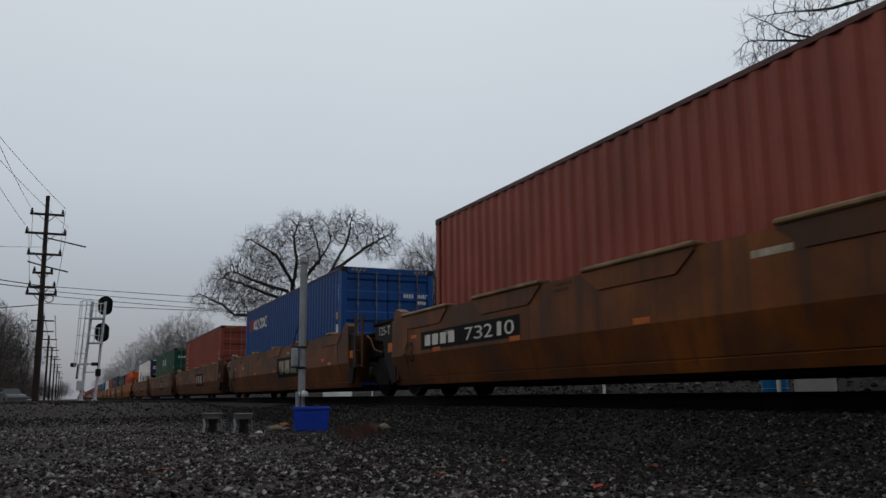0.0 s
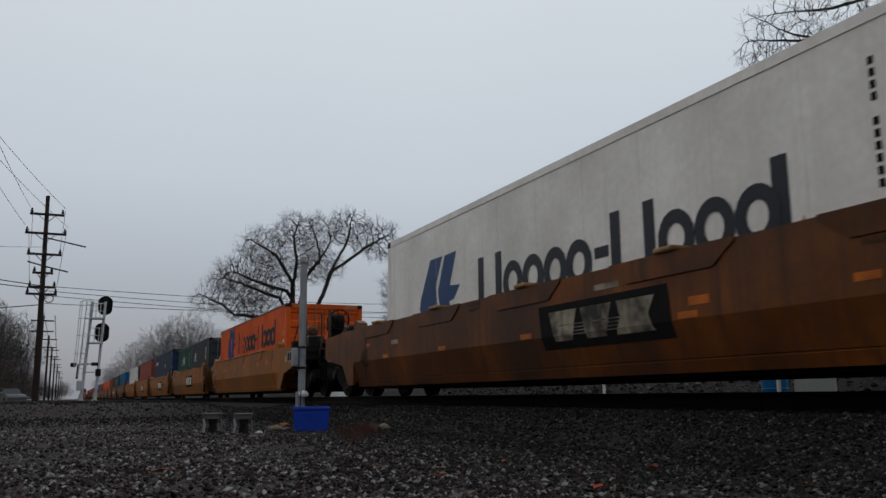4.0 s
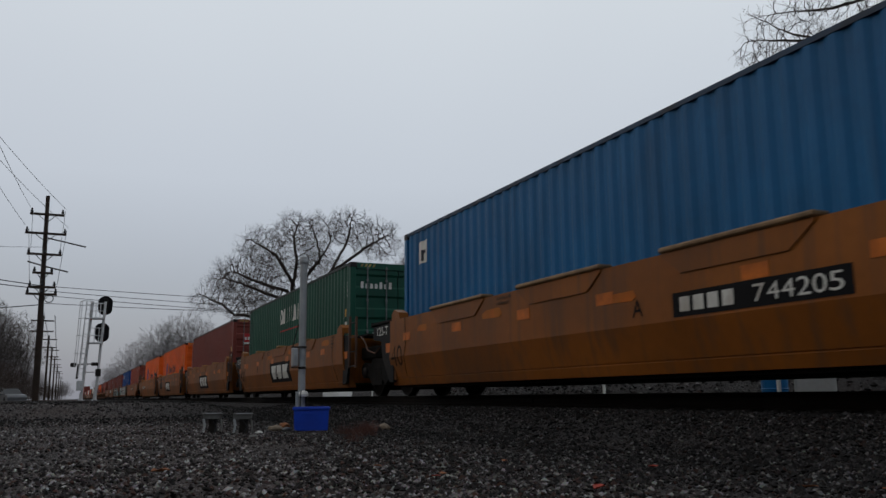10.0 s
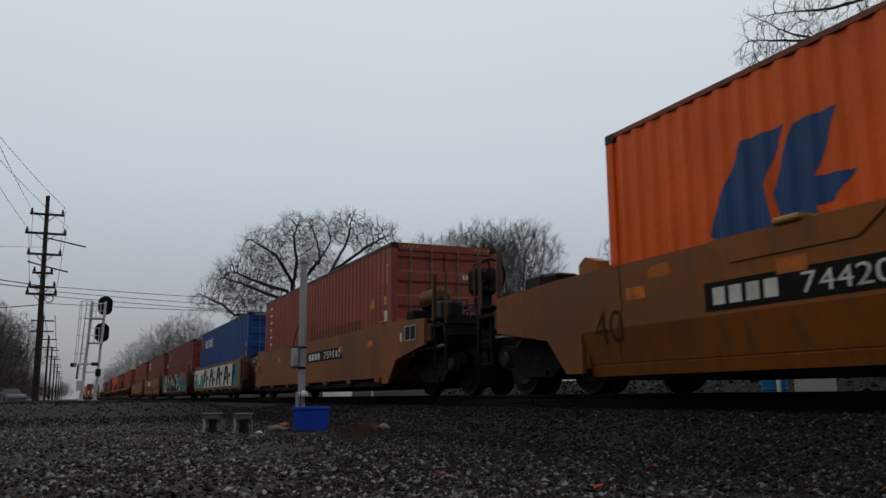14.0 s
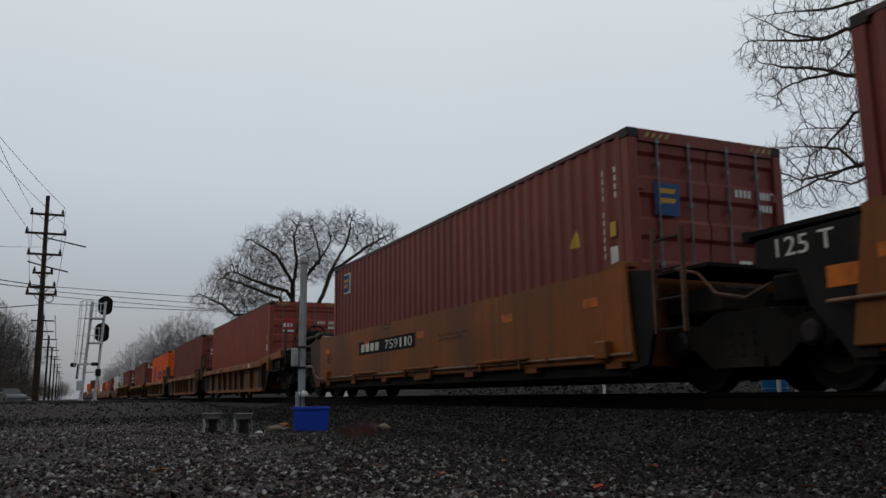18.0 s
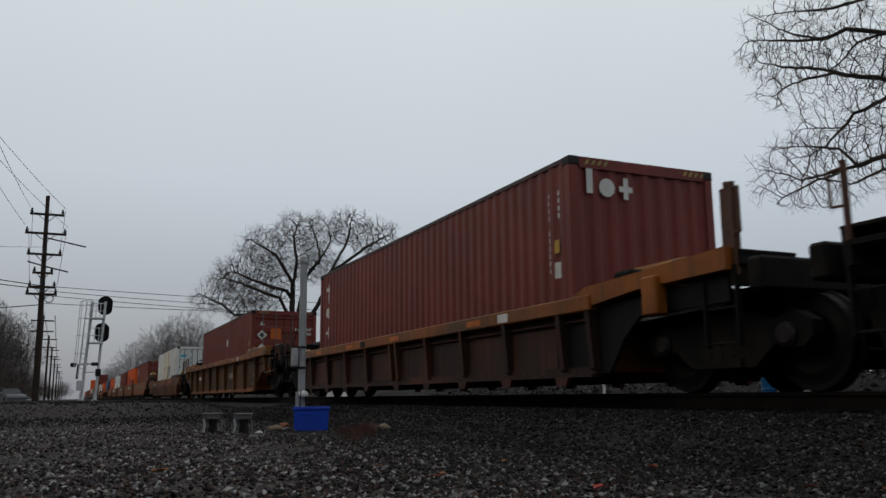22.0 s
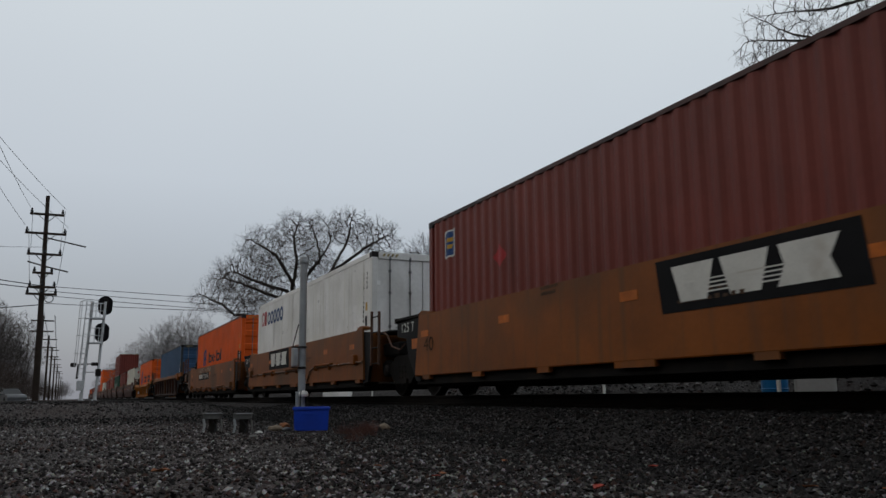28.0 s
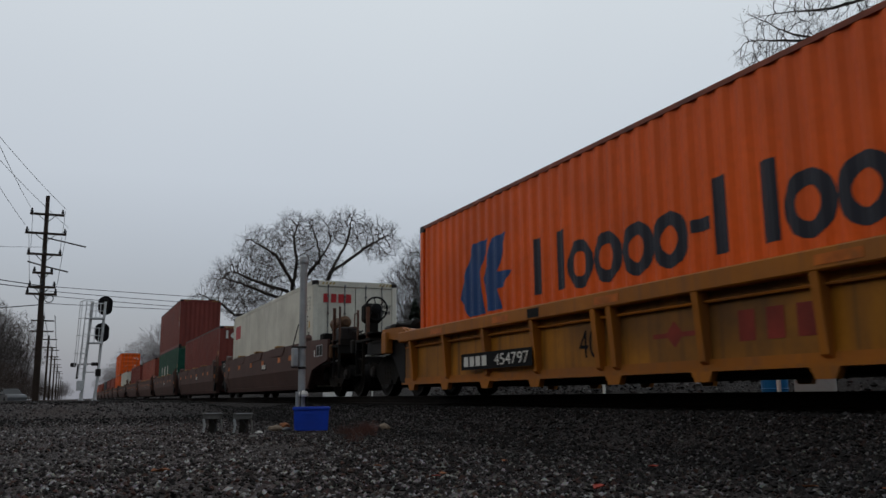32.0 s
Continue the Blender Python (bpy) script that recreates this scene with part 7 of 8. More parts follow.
                part("end_block", lambda s=s: Shape().soft(*sx(half - 1.35, half - 0.79), min(s * 1.25, s * 1.46), max(s * 1.25, s * 1.46), 0.85, 1.21, 0.015), M["faded_well"], car, key=("eb", k, s))
                part("side_beam", lambda s=s: Shape().soft(*sx(E + 0.9, half - 1.36), min(s * 1.20, s * 1.40), max(s * 1.20, s * 1.40), 0.86, 1.18, 0.02), M["grime"], car, key=("sbm", k, s))
                for z in (1.30, 1.52):
                    part("rail_bar", lambda s=s, z=z: Shape().soft(*sx(E + 0.6, half - 1.3), min(s * 1.36, s * 1.40), max(s * 1.36, s * 1.40), z, z + 0.05, 0.008), M["post_brown"], car, key=("rb", k, s, z))
            else:
                part("end_sill", lambda s=s: Shape().prism([(e * E, top), (e * (E + 0.5), top), (e * (E + 2.2), top - 0.06), (e * (E + 2.2), 0.88), (e * (E + 0.8), 0.68), (e * (E + 0.36), 0.24), (e * E, 0.24)], "y", s * 1.44, s * 1.50), M[sill_paint], car, key=("es", k, s))
            part("step_ladder", lambda s=s: Shape().box(*sx(G + 2.42, G + 2.45), s * 1.38, s * 1.44, 0.42, 1.2).box(*sx(G + 2.86, G + 2.89), s * 1.38, s * 1.44, 0.42, 1.2).tube((e * (G + 2.43), s * 1.41, 0.46), (e * (G + 2.87), s * 1.41, 0.46), 0.014, 6).tube((e * (G + 2.43), s * 1.41, 0.8), (e * (G + 2.87), s * 1.41, 0.8), 0.014, 6), M["grime"], car, key=("step", k, s))
            post = part("handrail_post", lambda s=s: Shape().soft(*sx(P, P + 0.015), min(s * 1.33, s * 1.40), max(s * 1.33, s * 1.40), 1.1, rail, 0.004).soft(*sx(P + 0.015, P + 0.055), min(s * 1.33, s * 1.345), max(s * 1.33, s * 1.345), 1.1, rail, 0.004).soft(*sx(P + 0.015, P + 0.055), min(s * 1.38, s * 1.40), max(s * 1.38, s * 1.40), 1.1, rail, 0.004).box(*sx(P - 0.02, P + 0.08), min(s * 1.31, s * 1.42), max(s * 1.31, s * 1.42), 1.3, 1.34), M["post_brown"], car, "rust-brown channel post", key=("hpost", k, s))
            part("grab_iron", lambda s=s: Shape().tube((e * (Q), s * 1.40, 1.1), (e * (Q), s * 1.40, rail - 0.02), 0.03, 6).line([(e * (Q), s * 1.41, 1.5), (e * (Q + 0.12), s * 1.44, 1.5), (e * (Q + 0.12), s * 1.44, rail - 0.1), (e * (Q), s * 1.40, rail - 0.08)], 0.013, 6), M["post_brown"], post, key=("grab", k, s))
        if low and e > 0 and not boxed:
            part("corner_plate", lambda: Shape().soft(P - 0.06, P + 0.16, -1.40, -1.36, 1.30, 1.97, 0.008), M["post_brown"], car, "rust-brown upright plate", key=("cpl", k))
        part("end_deck", lambda: Shape().box(*sx(G + 1.9, G + 2.85), -1.44, 1.44, 1.16, 1.21).box(*sx(G + 0.1, G + 1.9), -1.44, 1.44, 1.08, 1.12).box(*sx(G + 2.82, G + 2.9), -1.44, 1.44, 1.0, 1.2), M["grime"], car, key=("deck", k))
        part("end_beam", lambda: Shape().soft(*sx(G + 3.05, G + 3.25) if low else sx(G + 2.05, G + 2.3), -1.46, 1.46, 0.92, 1.24, 0.03), M["sooty_ochre"] if not low else M["grime"], car, key=("beam", k))
        part("deck_plate", lambda: Shape().box(*sx(G + 1.9, G + 2.95), -1.40, -0.7, 1.31, 1.34).box(*sx(G + 2.9, G + 2.94), -1.40, -0.7, 1.2, 1.31), M["grime"], car, key=("dpl", k))
        part("coupler", lambda: Shape().soft(*sx(half - 0.75, half + 0.02), -0.13, 0.13, 0.72, 0.98, 0.03).soft(*sx(half - 0.25, half + 0.1), -0.05 if e > 0 else -0.24, 0.24 if e > 0 else 0.05, 0.68, 1.02, 0.04), M["cast"], car, "rust-brown knuckle coupler", key=("coup", k))
        part("air_hose", lambda: Shape().line([(e * (half - 0.6), -0.4, 0.75), (e * (half - 0.3), -0.42, 0.42), (e * half, -0.3, 0.36)], 0.022, 6), M["rubber"], car, key=("ahose", k))
        part("pipe", lambda: Shape().line([(e * (G + 0.4), -1.36, 0.86), (e * (G + 1.2), -1.36, 0.80), (e * (G + 2.6), -1.30, 0.86)], 0.02, 6), M["galv"], car, key=("pipe", k))
        part("air_reservoir", lambda: Shape().turned([(-0.48, 0.08), (-0.42, 0.16), (0.42, 0.16), (0.48, 0.08)], (e * (G + 1.1), -0.85, 1.86 if brake and not low else 1.36), "x", 16), M["tank_rust" if brake and top > 1.4 else "tank_yellow" if low and e > 0 else "grime"], car, key=("resv", k, brake))
        part("brake_rod", lambda: Shape().tube((e * (G + 0.5), -1.2, 1.14), (e * (G + 1.85), -0.5, 1.62), 0.022, 6), M["cast"], car, key=("brod", k))
        part("valve_box", lambda: Shape().soft(*sx(G + 0.75, G + 1.1), -1.30, -0.95, 1.12, 1.42 if low else 1.6, 0.03), M["grime"], car, key=("vbox", k))
        part("valve_box", lambda: Shape().soft(*sx(G + 1.5, G + 2.0), -1.1, -0.65, 1.2, 1.46 if low else 1.7, 0.04), M["cast"], car, key=("vbox2", k))
        if brake and not low:
            part("tank_bracket", lambda: Shape().box(*sx(G + 0.8, G + 0.84), -0.98, -0.72, 1.1, 1.74).box(*sx(G + 1.36, G + 1.40), -0.98, -0.72, 1.1, 1.74).box(*sx(G + 0.8, G + 1.4), -1.0, -0.7, 1.68, 1.72), M["grime"], car, key=("tbr", k))
            for j in range(3):
                part("pipe", lambda j=j: Shape().line([(e * (G + 2.2), -1.0 + 0.12 * j, 1.3), (e * (G + 2.3), -1.0 + 0.12 * j, 1.66 - 0.09 * j), (e * (G + 2.85), -1.0 + 0.12 * j, 1.62 - 0.09 * j), (e * (G + 2.95), -1.0 + 0.12 * j, 1.3)], 0.016, 6), M["cast"], car, key=("vp", k, j))
        if 1.4 < top < 1.48 and e > 0:
            frame_ = part("placard_frame", lambda: Shape().box(G + 1.20, G + 1.76, -1.512, -1.503, 0.99, 1.015).box(G + 1.20, G + 1.76, -1.512, -1.503, 1.25, 1.275).box(G + 1.20, G + 1.23, -1.512, -1.503, 1.015, 1.25).box(G + 1.73, G + 1.76, -1.512, -1.503, 1.015, 1.25).box(G + 1.47, G + 1.49, -1.512, -1.503, 1.015, 1.25), M["galv"], car, "metal placard frame", key=("pfr", k))
            part("placard", lambda: Shape().box(G + 1.23, G + 1.73, -1.506, -1.502, 1.015, 1.25), M["black"], frame_, key=("plc", k))
            part("label_plate", lambda: mark([rect(G + 0.95, G + 1.06, 1.0, 1.16)], -1.50), M["mark_white"], car, key=("lpl", k))
        if brake:
            up = -0.26 if low else 0.0
            stand = part("brake_stand", lambda: Shape().soft(*sx(G + 2.15, G + 2.38), -0.54, -0.26, 1.1, 1.8 + up, 0.03).soft(*sx(G + 2.1, G + 2.46), -0.64, -0.18, 1.78 + up, 2.26 + up, 0.07), M["grime"], car, "black hand brake housing", key=("bst", k))
            wheel = part("brake_wheel", lambda: Shape().ring((0, 0, 0), "x", 0.28, 0.023, 24, 6), M["black"], stand, key="bwheel", at=(e * (G + 2.6), -0.4, 2.11 + up))
            part("brake_hub", lambda: Shape().turned([(-0.14, 0.10), (-0.03, 0.13), (0.02, 0.13), (0.04, 0.06), (0.05, 0.0)], (0, 0, 0), "x", 16), M["black"], stand, key="bhub", at=(e * (G + 2.6), -0.4, 2.11 + up))
            for i in range(6):
                part("spoke", lambda: Shape().tube((0, 0, 0.1), (0, 0, 0.27), 0.015, 6), M["black"], stand, key="bspoke", at=pose(e * (G + 2.6), -0.4, 2.11 + up, 60 * i + 12, 0, 0))


def stencil(text, x, z, height, y, width=None, kink=0.0):
    sh = lettering(text, height, width)
    sh.v = [(a + x, b + y + lean_in(c + z, kink), c + z) for a, b, c in sh.v]
    return sh


def logo_plate(car, x0, x1, z0, z1, y=-1.50, worn=False):
    """A black leaning plate with three pale blocks and thin lines between them."""
    kink = KINKS.get(car.name, 0.0)
    part("logo_plate", lambda: mark([[(x0 + 0.08, z0), (x1 + 0.07, z0), (x1, z1), (x0, z1)]], y, True, 0.004, kink), M["mark_black"], car, "black logo plate")
    h, w = z1 - z0, x1 - x0
    a, b = z0 + 0.17 * h, z1 - 0.16 * h
    ps = []
    for i in range(3):
        u = x0 + 0.10 * w + i * 0.275 * w
        if i < 2:
            ps += [[(u, b), (u + 0.05 * w, a), (u + 0.20 * w, a), (u + 0.245 * w, b)]]
        else:
            m_ = (a + b) / 2
            ps += [[(u, a), (u + 0.26 * w, a), (u + 0.225 * w, m_), (u + 0.27 * w, b), (u + 0.01 * w, b), (u + 0.035 * w, m_)]]
    tint = M["mark_worn" if worn else "mark_white"]
    for q in ps:
        part("logo_block", lambda: mark([q], y, True, 0.009, kink), tint, car)
    lines = [rect(x0 + (0.19 + 0.275 * j) * w, x0 + (0.42 + 0.275 * j) * w, a + (0.16 + 0.11 * i) * (b - a), a + (0.20 + 0.11 * i) * (b - a)) for i in range(4) for j in (0, 1)]
    small(part("logo_line", lambda: mark(lines, y, True, 0.0075, kink), tint, car), 8)


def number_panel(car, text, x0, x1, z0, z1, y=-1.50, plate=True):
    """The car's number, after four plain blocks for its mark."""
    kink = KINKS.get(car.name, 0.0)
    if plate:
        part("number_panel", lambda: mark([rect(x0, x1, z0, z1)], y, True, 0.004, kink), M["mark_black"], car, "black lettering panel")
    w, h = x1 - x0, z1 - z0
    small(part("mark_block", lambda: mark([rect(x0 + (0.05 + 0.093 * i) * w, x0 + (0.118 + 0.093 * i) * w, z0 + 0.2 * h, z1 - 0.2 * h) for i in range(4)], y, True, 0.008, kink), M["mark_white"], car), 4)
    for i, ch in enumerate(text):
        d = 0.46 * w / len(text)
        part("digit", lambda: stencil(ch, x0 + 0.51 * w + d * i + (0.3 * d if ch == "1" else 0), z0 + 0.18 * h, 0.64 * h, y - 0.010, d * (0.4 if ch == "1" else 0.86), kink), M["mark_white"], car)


def scrawl(car, x0, x1, z0, z1, seed, material="mark_black", y=-1.50, r=0.012, glyphs=7):
    """A sprayed tag without meaning: a row of quick curved and angular strokes."""
    rnd = random.Random(seed)
    kink = KINKS.get(car.name, 0.0)
    sh = Shape()
    w, h = (x1 - x0) / glyphs, z1 - z0
    for g in range(glyphs):
        a = x0 + g * w
        for stroke in range(rnd.choice((1, 2, 2, 3))):
            ctl = [Vector((a + w * rnd.uniform(-0.15, 1.15), z0 + h * rnd.uniform(0.0, 1.0))) for _ in range(rnd.choice((3, 4, 5)))]
            pts = []
            for i in range(len(ctl) - 1):
                p0, p1, p2, p3 = ctl[max(i - 1, 0)], ctl[i], ctl[i + 1], ctl[min(i + 2, len(ctl) - 1)]
                for k in range(6):
                    u = k / 6
                    pts.append(0.5 * ((2 * p1) + (p2 - p0) * u + (2 * p0 - 5 * p1 + 4 * p2 - p3) * u * u + (3 * p1 - p0 - 3 * p2 + p3) * u ** 3))
            pts.append(ctl[-1])
            for i, (p, q) in enumerate(zip(pts, pts[1:])):
                d = q - p
                if d.length < 1e-4:
                    continue
                o = Vector((-d.y, d.x)).normalized() * r * rnd.uniform(0.7, 1.1)
                d = d.normalized() * r * 0.5
                lift = y - 0.006 - 0.0003 * stroke - 0.00003 * (i % 9)
                sh.add([(v.x, lift + lean_in(v.y, kink), v.y) for v in (p - d + o, p - d - o, q + d - o, q + d + o)], [(0, 1, 2, 3)])
    small(part("graffiti", sh, M[material], car, "sprayed scribble"), 2)


def well_car(label, lead, style, paint, E=6.35, front="art", rear="art", fh=7.85, rh=7.85, top=1.44, brake=True, rods=False):
    """One unit of a well car, centred under the box whose leading end is at lead."""
    t = thing("well_car", label, "rail car", "well cars of the passing train")
    t.location = (lead - 6.096, YC, 0)
    MOVING.append(t)
    if style == "ribbed" and paint == "ochre_well":
        paint_main = "chord_ochre"
    else:
        paint_main = {"flat": "umber_well"}.get(style, paint)
    mat = M[paint_main]
    fe = (lambda z: E + 0.22 * (top - z) / 1.2) if front == "art" else (lambda z: E)
    # an articulated rear stops short of the box and its black end panel begins there
    back = {"flat": 0.38, "kinked": 0.3}.get(style, 0.0) if rear == "art" and E < 7 else 0.0
    re = (lambda z: -E + back - 0.22 * (top - z) / 1.2) if rear == "art" else (lambda z: -E)
    k = (style, E, front, rear, top, rods)
    for s in (-1, 1):
        if style == "kinked":
            kink = 0.80 if top < 1.2 else 0.73
            KINKS[t.name] = kink
            low = 1.50 - SLOPE * (kink - 0.345)
            prof = [(s * 1.50, top), (s * 1.50, kink), (s * low, 0.345), (s * (low - 0.014), 0.338), (s * (low - 0.014), 0.328), (s * (low - 0.002), 0.322), (s * (low - 0.04), 0.20), (s * 1.20, 0.20), (s * 1.30, 0.5), (s * 1.44, kink), (s * 1.44, top)]
            side = part("well_side", lambda: outline(prof, fe, re), mat, t, key=("side", s, k))
            for e_, at_ in ((-1, re(0.9)), (1, fe(0.9))) if s < 0 else ():
                part("end_plate", lambda s=s: Shape().add([(at_ - e_ * 0.02, s * 1.5025, top - 0.01), (at_ - e_ * 0.80, s * 1.5025, top - 0.01), (at_ - e_ * 0.84, s * 1.5025, 0.95), (at_ - e_ * 0.74, s * 1.5025, kink), (at_ - e_ * 0.02, s * 1.5025, kink)], [(0, 1, 2, 3, 4) if (s < 0) == (e_ < 0) else (4, 3, 2, 1, 0)]), mat, side, key=("eplate", s, e_, k))
                part("end_seam", lambda s=s: Shape().line([(at_ - e_ * 0.80, s * 1.503, top - 0.01), (at_ - e_ * 0.84, s * 1.503, 0.95), (at_ - e_ * 0.74, s * 1.503, kink), (at_ - e_ * 0.66, s * (low + 0.004), 0.36)], 0.008, 5), M["stencil_ink"], side, key=("eseam", s, e_, k))
            centres = {6.35: (-3.07, 0.0, 3.12), 7.5: (-6.0, -2.98, 0.06, 3.13, 6.1)}.get(E, (-6.2, -3.1, 0.05, 3.1, 6.2))
            long_bars = lead in (-1.39, -94.87, -177.31)
            for c in centres:
                part("stiffener_plate", lambda s=s: Shape().prism([(-1.0, top + 0.012), (-1.0, top - 0.03), (-0.70, top - 0.235), (0.70, top - 0.235), (1.0, top - 0.03), (1.0, top + 0.012)], "y", s * 1.49, s * 1.518), mat, side, key=("stiff", s, top), at=(c, 0, 0))
                part("guide_block", lambda s=s: Shape().soft(-0.16, 0.16, min(s * 1.30, s * 1.56), max(s * 1.30, s * 1.56), top + 0.01, top + 0.07, 0.018), M["block_tan"], side, "bare tan guide block", key=("gblk", s, top), at=(c + 0.02, 0, 0)) if not long_bars else part("guide_rail", lambda s=s: Shape().soft(-1.02, 1.02, min(s * 1.34, s * 1.55), max(s * 1.34, s * 1.55), top + 0.005, top + 0.065, 0.018), M["rail_tan"], side, "long worn tan guide rail", key=("grail", s, top), at=(c, 0, 0))
        elif style == "flat":
            prof = [(s * 1.50, top), (s * 1.50, 0.36), (s * 1.49, 0.345), (s * 1.42, 0.345), (s * 1.42, 0.37), (s * 1.46, 0.40), (s * 1.46, top)]
            side = part("well_side", lambda: outline(prof, lambda z: fe(z) if z > 0.6 or front != "art" else fe(z) - 0.1, re), mat, t, key=("side", s, k))
            part("lower_sill", lambda s=s: Shape().box(-E + 0.1, E - 0.1, min(s * 1.2, s * 1.41), max(s * 1.2, s * 1.41), 0.20, 0.42), M["grime"], t, key=("lsill", s, k))
            for i, c in enumerate((-5.6, -3.62, -1.66, 0.28, 2.2, 4.12, 6.0)):
                wide = 0.36 if i == 3 else 0.15
                part("sill_tab", lambda s=s, wide=wide: Shape().prism([(-wide, 0.36), (-wide, 0.28), (wide, 0.28), (wide, 0.36)], "y", s * 1.43, s * 1.497), mat, side, key=("tab", s, wide), at=(c, 0, 0))
            if rods:
                dips = lead in (-306.3, -505.3)
                zp = 0.72 if dips else 0.43
                if dips:
                    line = [(-E, zp), (1.15, zp), (1.42, 0.66), (1.76, 0.42), (1.9, 0.42), (2.2, 0.66), (2.5, zp), (E + 0.1, zp)]
                else:
                    line = [(-E - 1.4, 0.76), (-E - 0.55, 0.74), (-E - 0.3, 0.52), (-E + 0.1, zp), (E + 0.1, zp)]
                part("side_pipe", lambda s=s: Shape().line([(a, s * 1.53, b) for a, b in line], 0.02, 8), M["pipe_tan"], t, "worn tan pipe along the side", key=("pipe2", s, k, dips))
                for c in (-2.82, 0.22, 3.32):
                    part("pipe_shelf", lambda s=s: Shape().prism([(s * 1.49, 0.13), (s * 1.58, 0.115), (s * 1.585, 0.14), (s * 1.49, 0.165)], "x", -0.79, 0.79).box(-0.62, -0.58, min(s * 1.49, s * 1.57), max(s * 1.49, s * 1.57), 0.0, 0.13).box(0.58, 0.62, min(s * 1.49, s * 1.57), max(s * 1.49, s * 1.57), 0.0, 0.13), mat, side, key=("shelf", s), at=(c, 0, zp - 0.09))
                for c in (-5.48, 5.88):
                    part("pipe_bracket", lambda s=s: Shape().soft(-0.12, 0.12, min(s * 1.48, s * 1.60), max(s * 1.48, s * 1.60), -0.09, 0.13, 0.02), mat, side, key=("brk", s), at=(c, 0, zp + 0.04))
                for c in (-4.4, -1.9, 4.6):
                    part("pipe_clip", lambda s=s: Shape().soft(-0.03, 0.03, min(s * 1.49, s * 1.56), max(s * 1.49, s * 1.56), -0.035, 0.035, 0.008), mat, side, key=("clip", s), at=(c, 0, zp))
        else:
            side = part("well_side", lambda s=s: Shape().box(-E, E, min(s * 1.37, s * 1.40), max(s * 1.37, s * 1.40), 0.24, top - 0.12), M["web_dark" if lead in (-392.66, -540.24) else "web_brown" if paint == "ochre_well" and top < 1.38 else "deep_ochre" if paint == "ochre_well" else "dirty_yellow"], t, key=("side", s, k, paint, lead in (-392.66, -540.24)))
            if top < 1.38 and front != "art":
                part("end_bay", lambda s=s: Shape().box(E - 0.95, E - 0.02, min(s * 1.40, s * 1.406), max(s * 1.40, s * 1.406), 0.32, top - 0.2), M["black"], t, "black-painted end bay", key=("bay", s, k))
            part("top_chord", lambda s=s: Shape().soft(-E - 0.02, E + 0.02, min(s * 1.36, s * 1.55), max(s * 1.36, s * 1.55), top - 0.19, top, 0.015), mat, t, key=("chord", s, k))
            b0, b1 = (-E + 0.74 if rear == "art" else -E + 0.05), (E - 0.74 if front == "art" else E - 0.05)
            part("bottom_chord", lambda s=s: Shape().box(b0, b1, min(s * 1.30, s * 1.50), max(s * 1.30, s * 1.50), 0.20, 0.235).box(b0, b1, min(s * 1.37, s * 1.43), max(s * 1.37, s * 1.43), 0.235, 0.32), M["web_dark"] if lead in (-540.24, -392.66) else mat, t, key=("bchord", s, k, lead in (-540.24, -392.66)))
            dark = lead in (-392.66, -540.24)
            ends = ([-E + 0.06] if rear != "art" else []) + ([E - 0.06] if front != "art" else [])
            if lead in (-560.05, -540.24, -392.66):
                spots = [0.0, 0.32] + [0.16 + d * (1.62 + 1.465 * i) for i in range(4) for d in (-1, 1)] + [c for c in ends if abs(abs(c) - 6.1) > 0.3]
            elif lead == -414.16:
                spots = [0.19 + 2.05 * i for i in range(-4, 5) if abs(0.19 + 2.05 * i) < E + 0.5] + ends[:1]
            else:
                spots = [0.17 + d * c for c in (0.0, 1.23, 2.46, 4.28) for d in (-1, 1) if c or d > 0] + ends
            for c in spots:
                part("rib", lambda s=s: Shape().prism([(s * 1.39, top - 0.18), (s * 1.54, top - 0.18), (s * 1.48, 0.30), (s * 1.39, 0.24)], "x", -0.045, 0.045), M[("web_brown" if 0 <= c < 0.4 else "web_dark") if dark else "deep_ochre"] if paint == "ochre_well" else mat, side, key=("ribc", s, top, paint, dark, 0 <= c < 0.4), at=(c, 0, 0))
                if abs(c) > 0.2 and abs(c) < E - 0.3:
                    part("chord_tab", lambda s=s: Shape().prism([(-0.16, 0.21), (0.16, 0.21), (0.10, 0.10), (-0.10, 0.10)], "y", min(s * 1.42, s * 1.50), max(s * 1.42, s * 1.50)), M["web_dark" if dark else "deep_ochre"] if paint == "ochre_well" else mat, side, key=("ctab", s, paint, dark), at=(c, 0, 0))
            part("side_pipe", lambda s=s: Shape().tube((-E + 0.1, s * 1.44, top - 0.29), (E - 0.1, s * 1.44, top - 0.29), 0.016, 6), M["web_dark" if dark else "deep_ochre"] if paint == "ochre_well" else mat, t, key=("spipe", s, k, paint, dark))
    part("well_floor", lambda: Shape().box(-E + 0.2, E - 0.2, -1.28, 1.28, 0.16, 0.20).box(-E + 0.3, -E + 0.9, -1.25, 1.25, 0.2, 0.26).box(E - 0.9, E - 0.3, -1.25, 1.25, 0.2, 0.26).box(-0.4, 0.4, -1.25, 1.25, 0.2, 0.26), M["grime"], t, key=("wfloor", E))
    car_end(t, 1, E, front, fh, paint_main, top, brake)
    car_end(t, -1, E - back, rear, rh, paint_main, top, False)
    if rear == "art":
        truck(t, -rh)
    else:
        truck(t, -E - 1.72)
    if front == "coup":
        truck(t, E + 1.72)
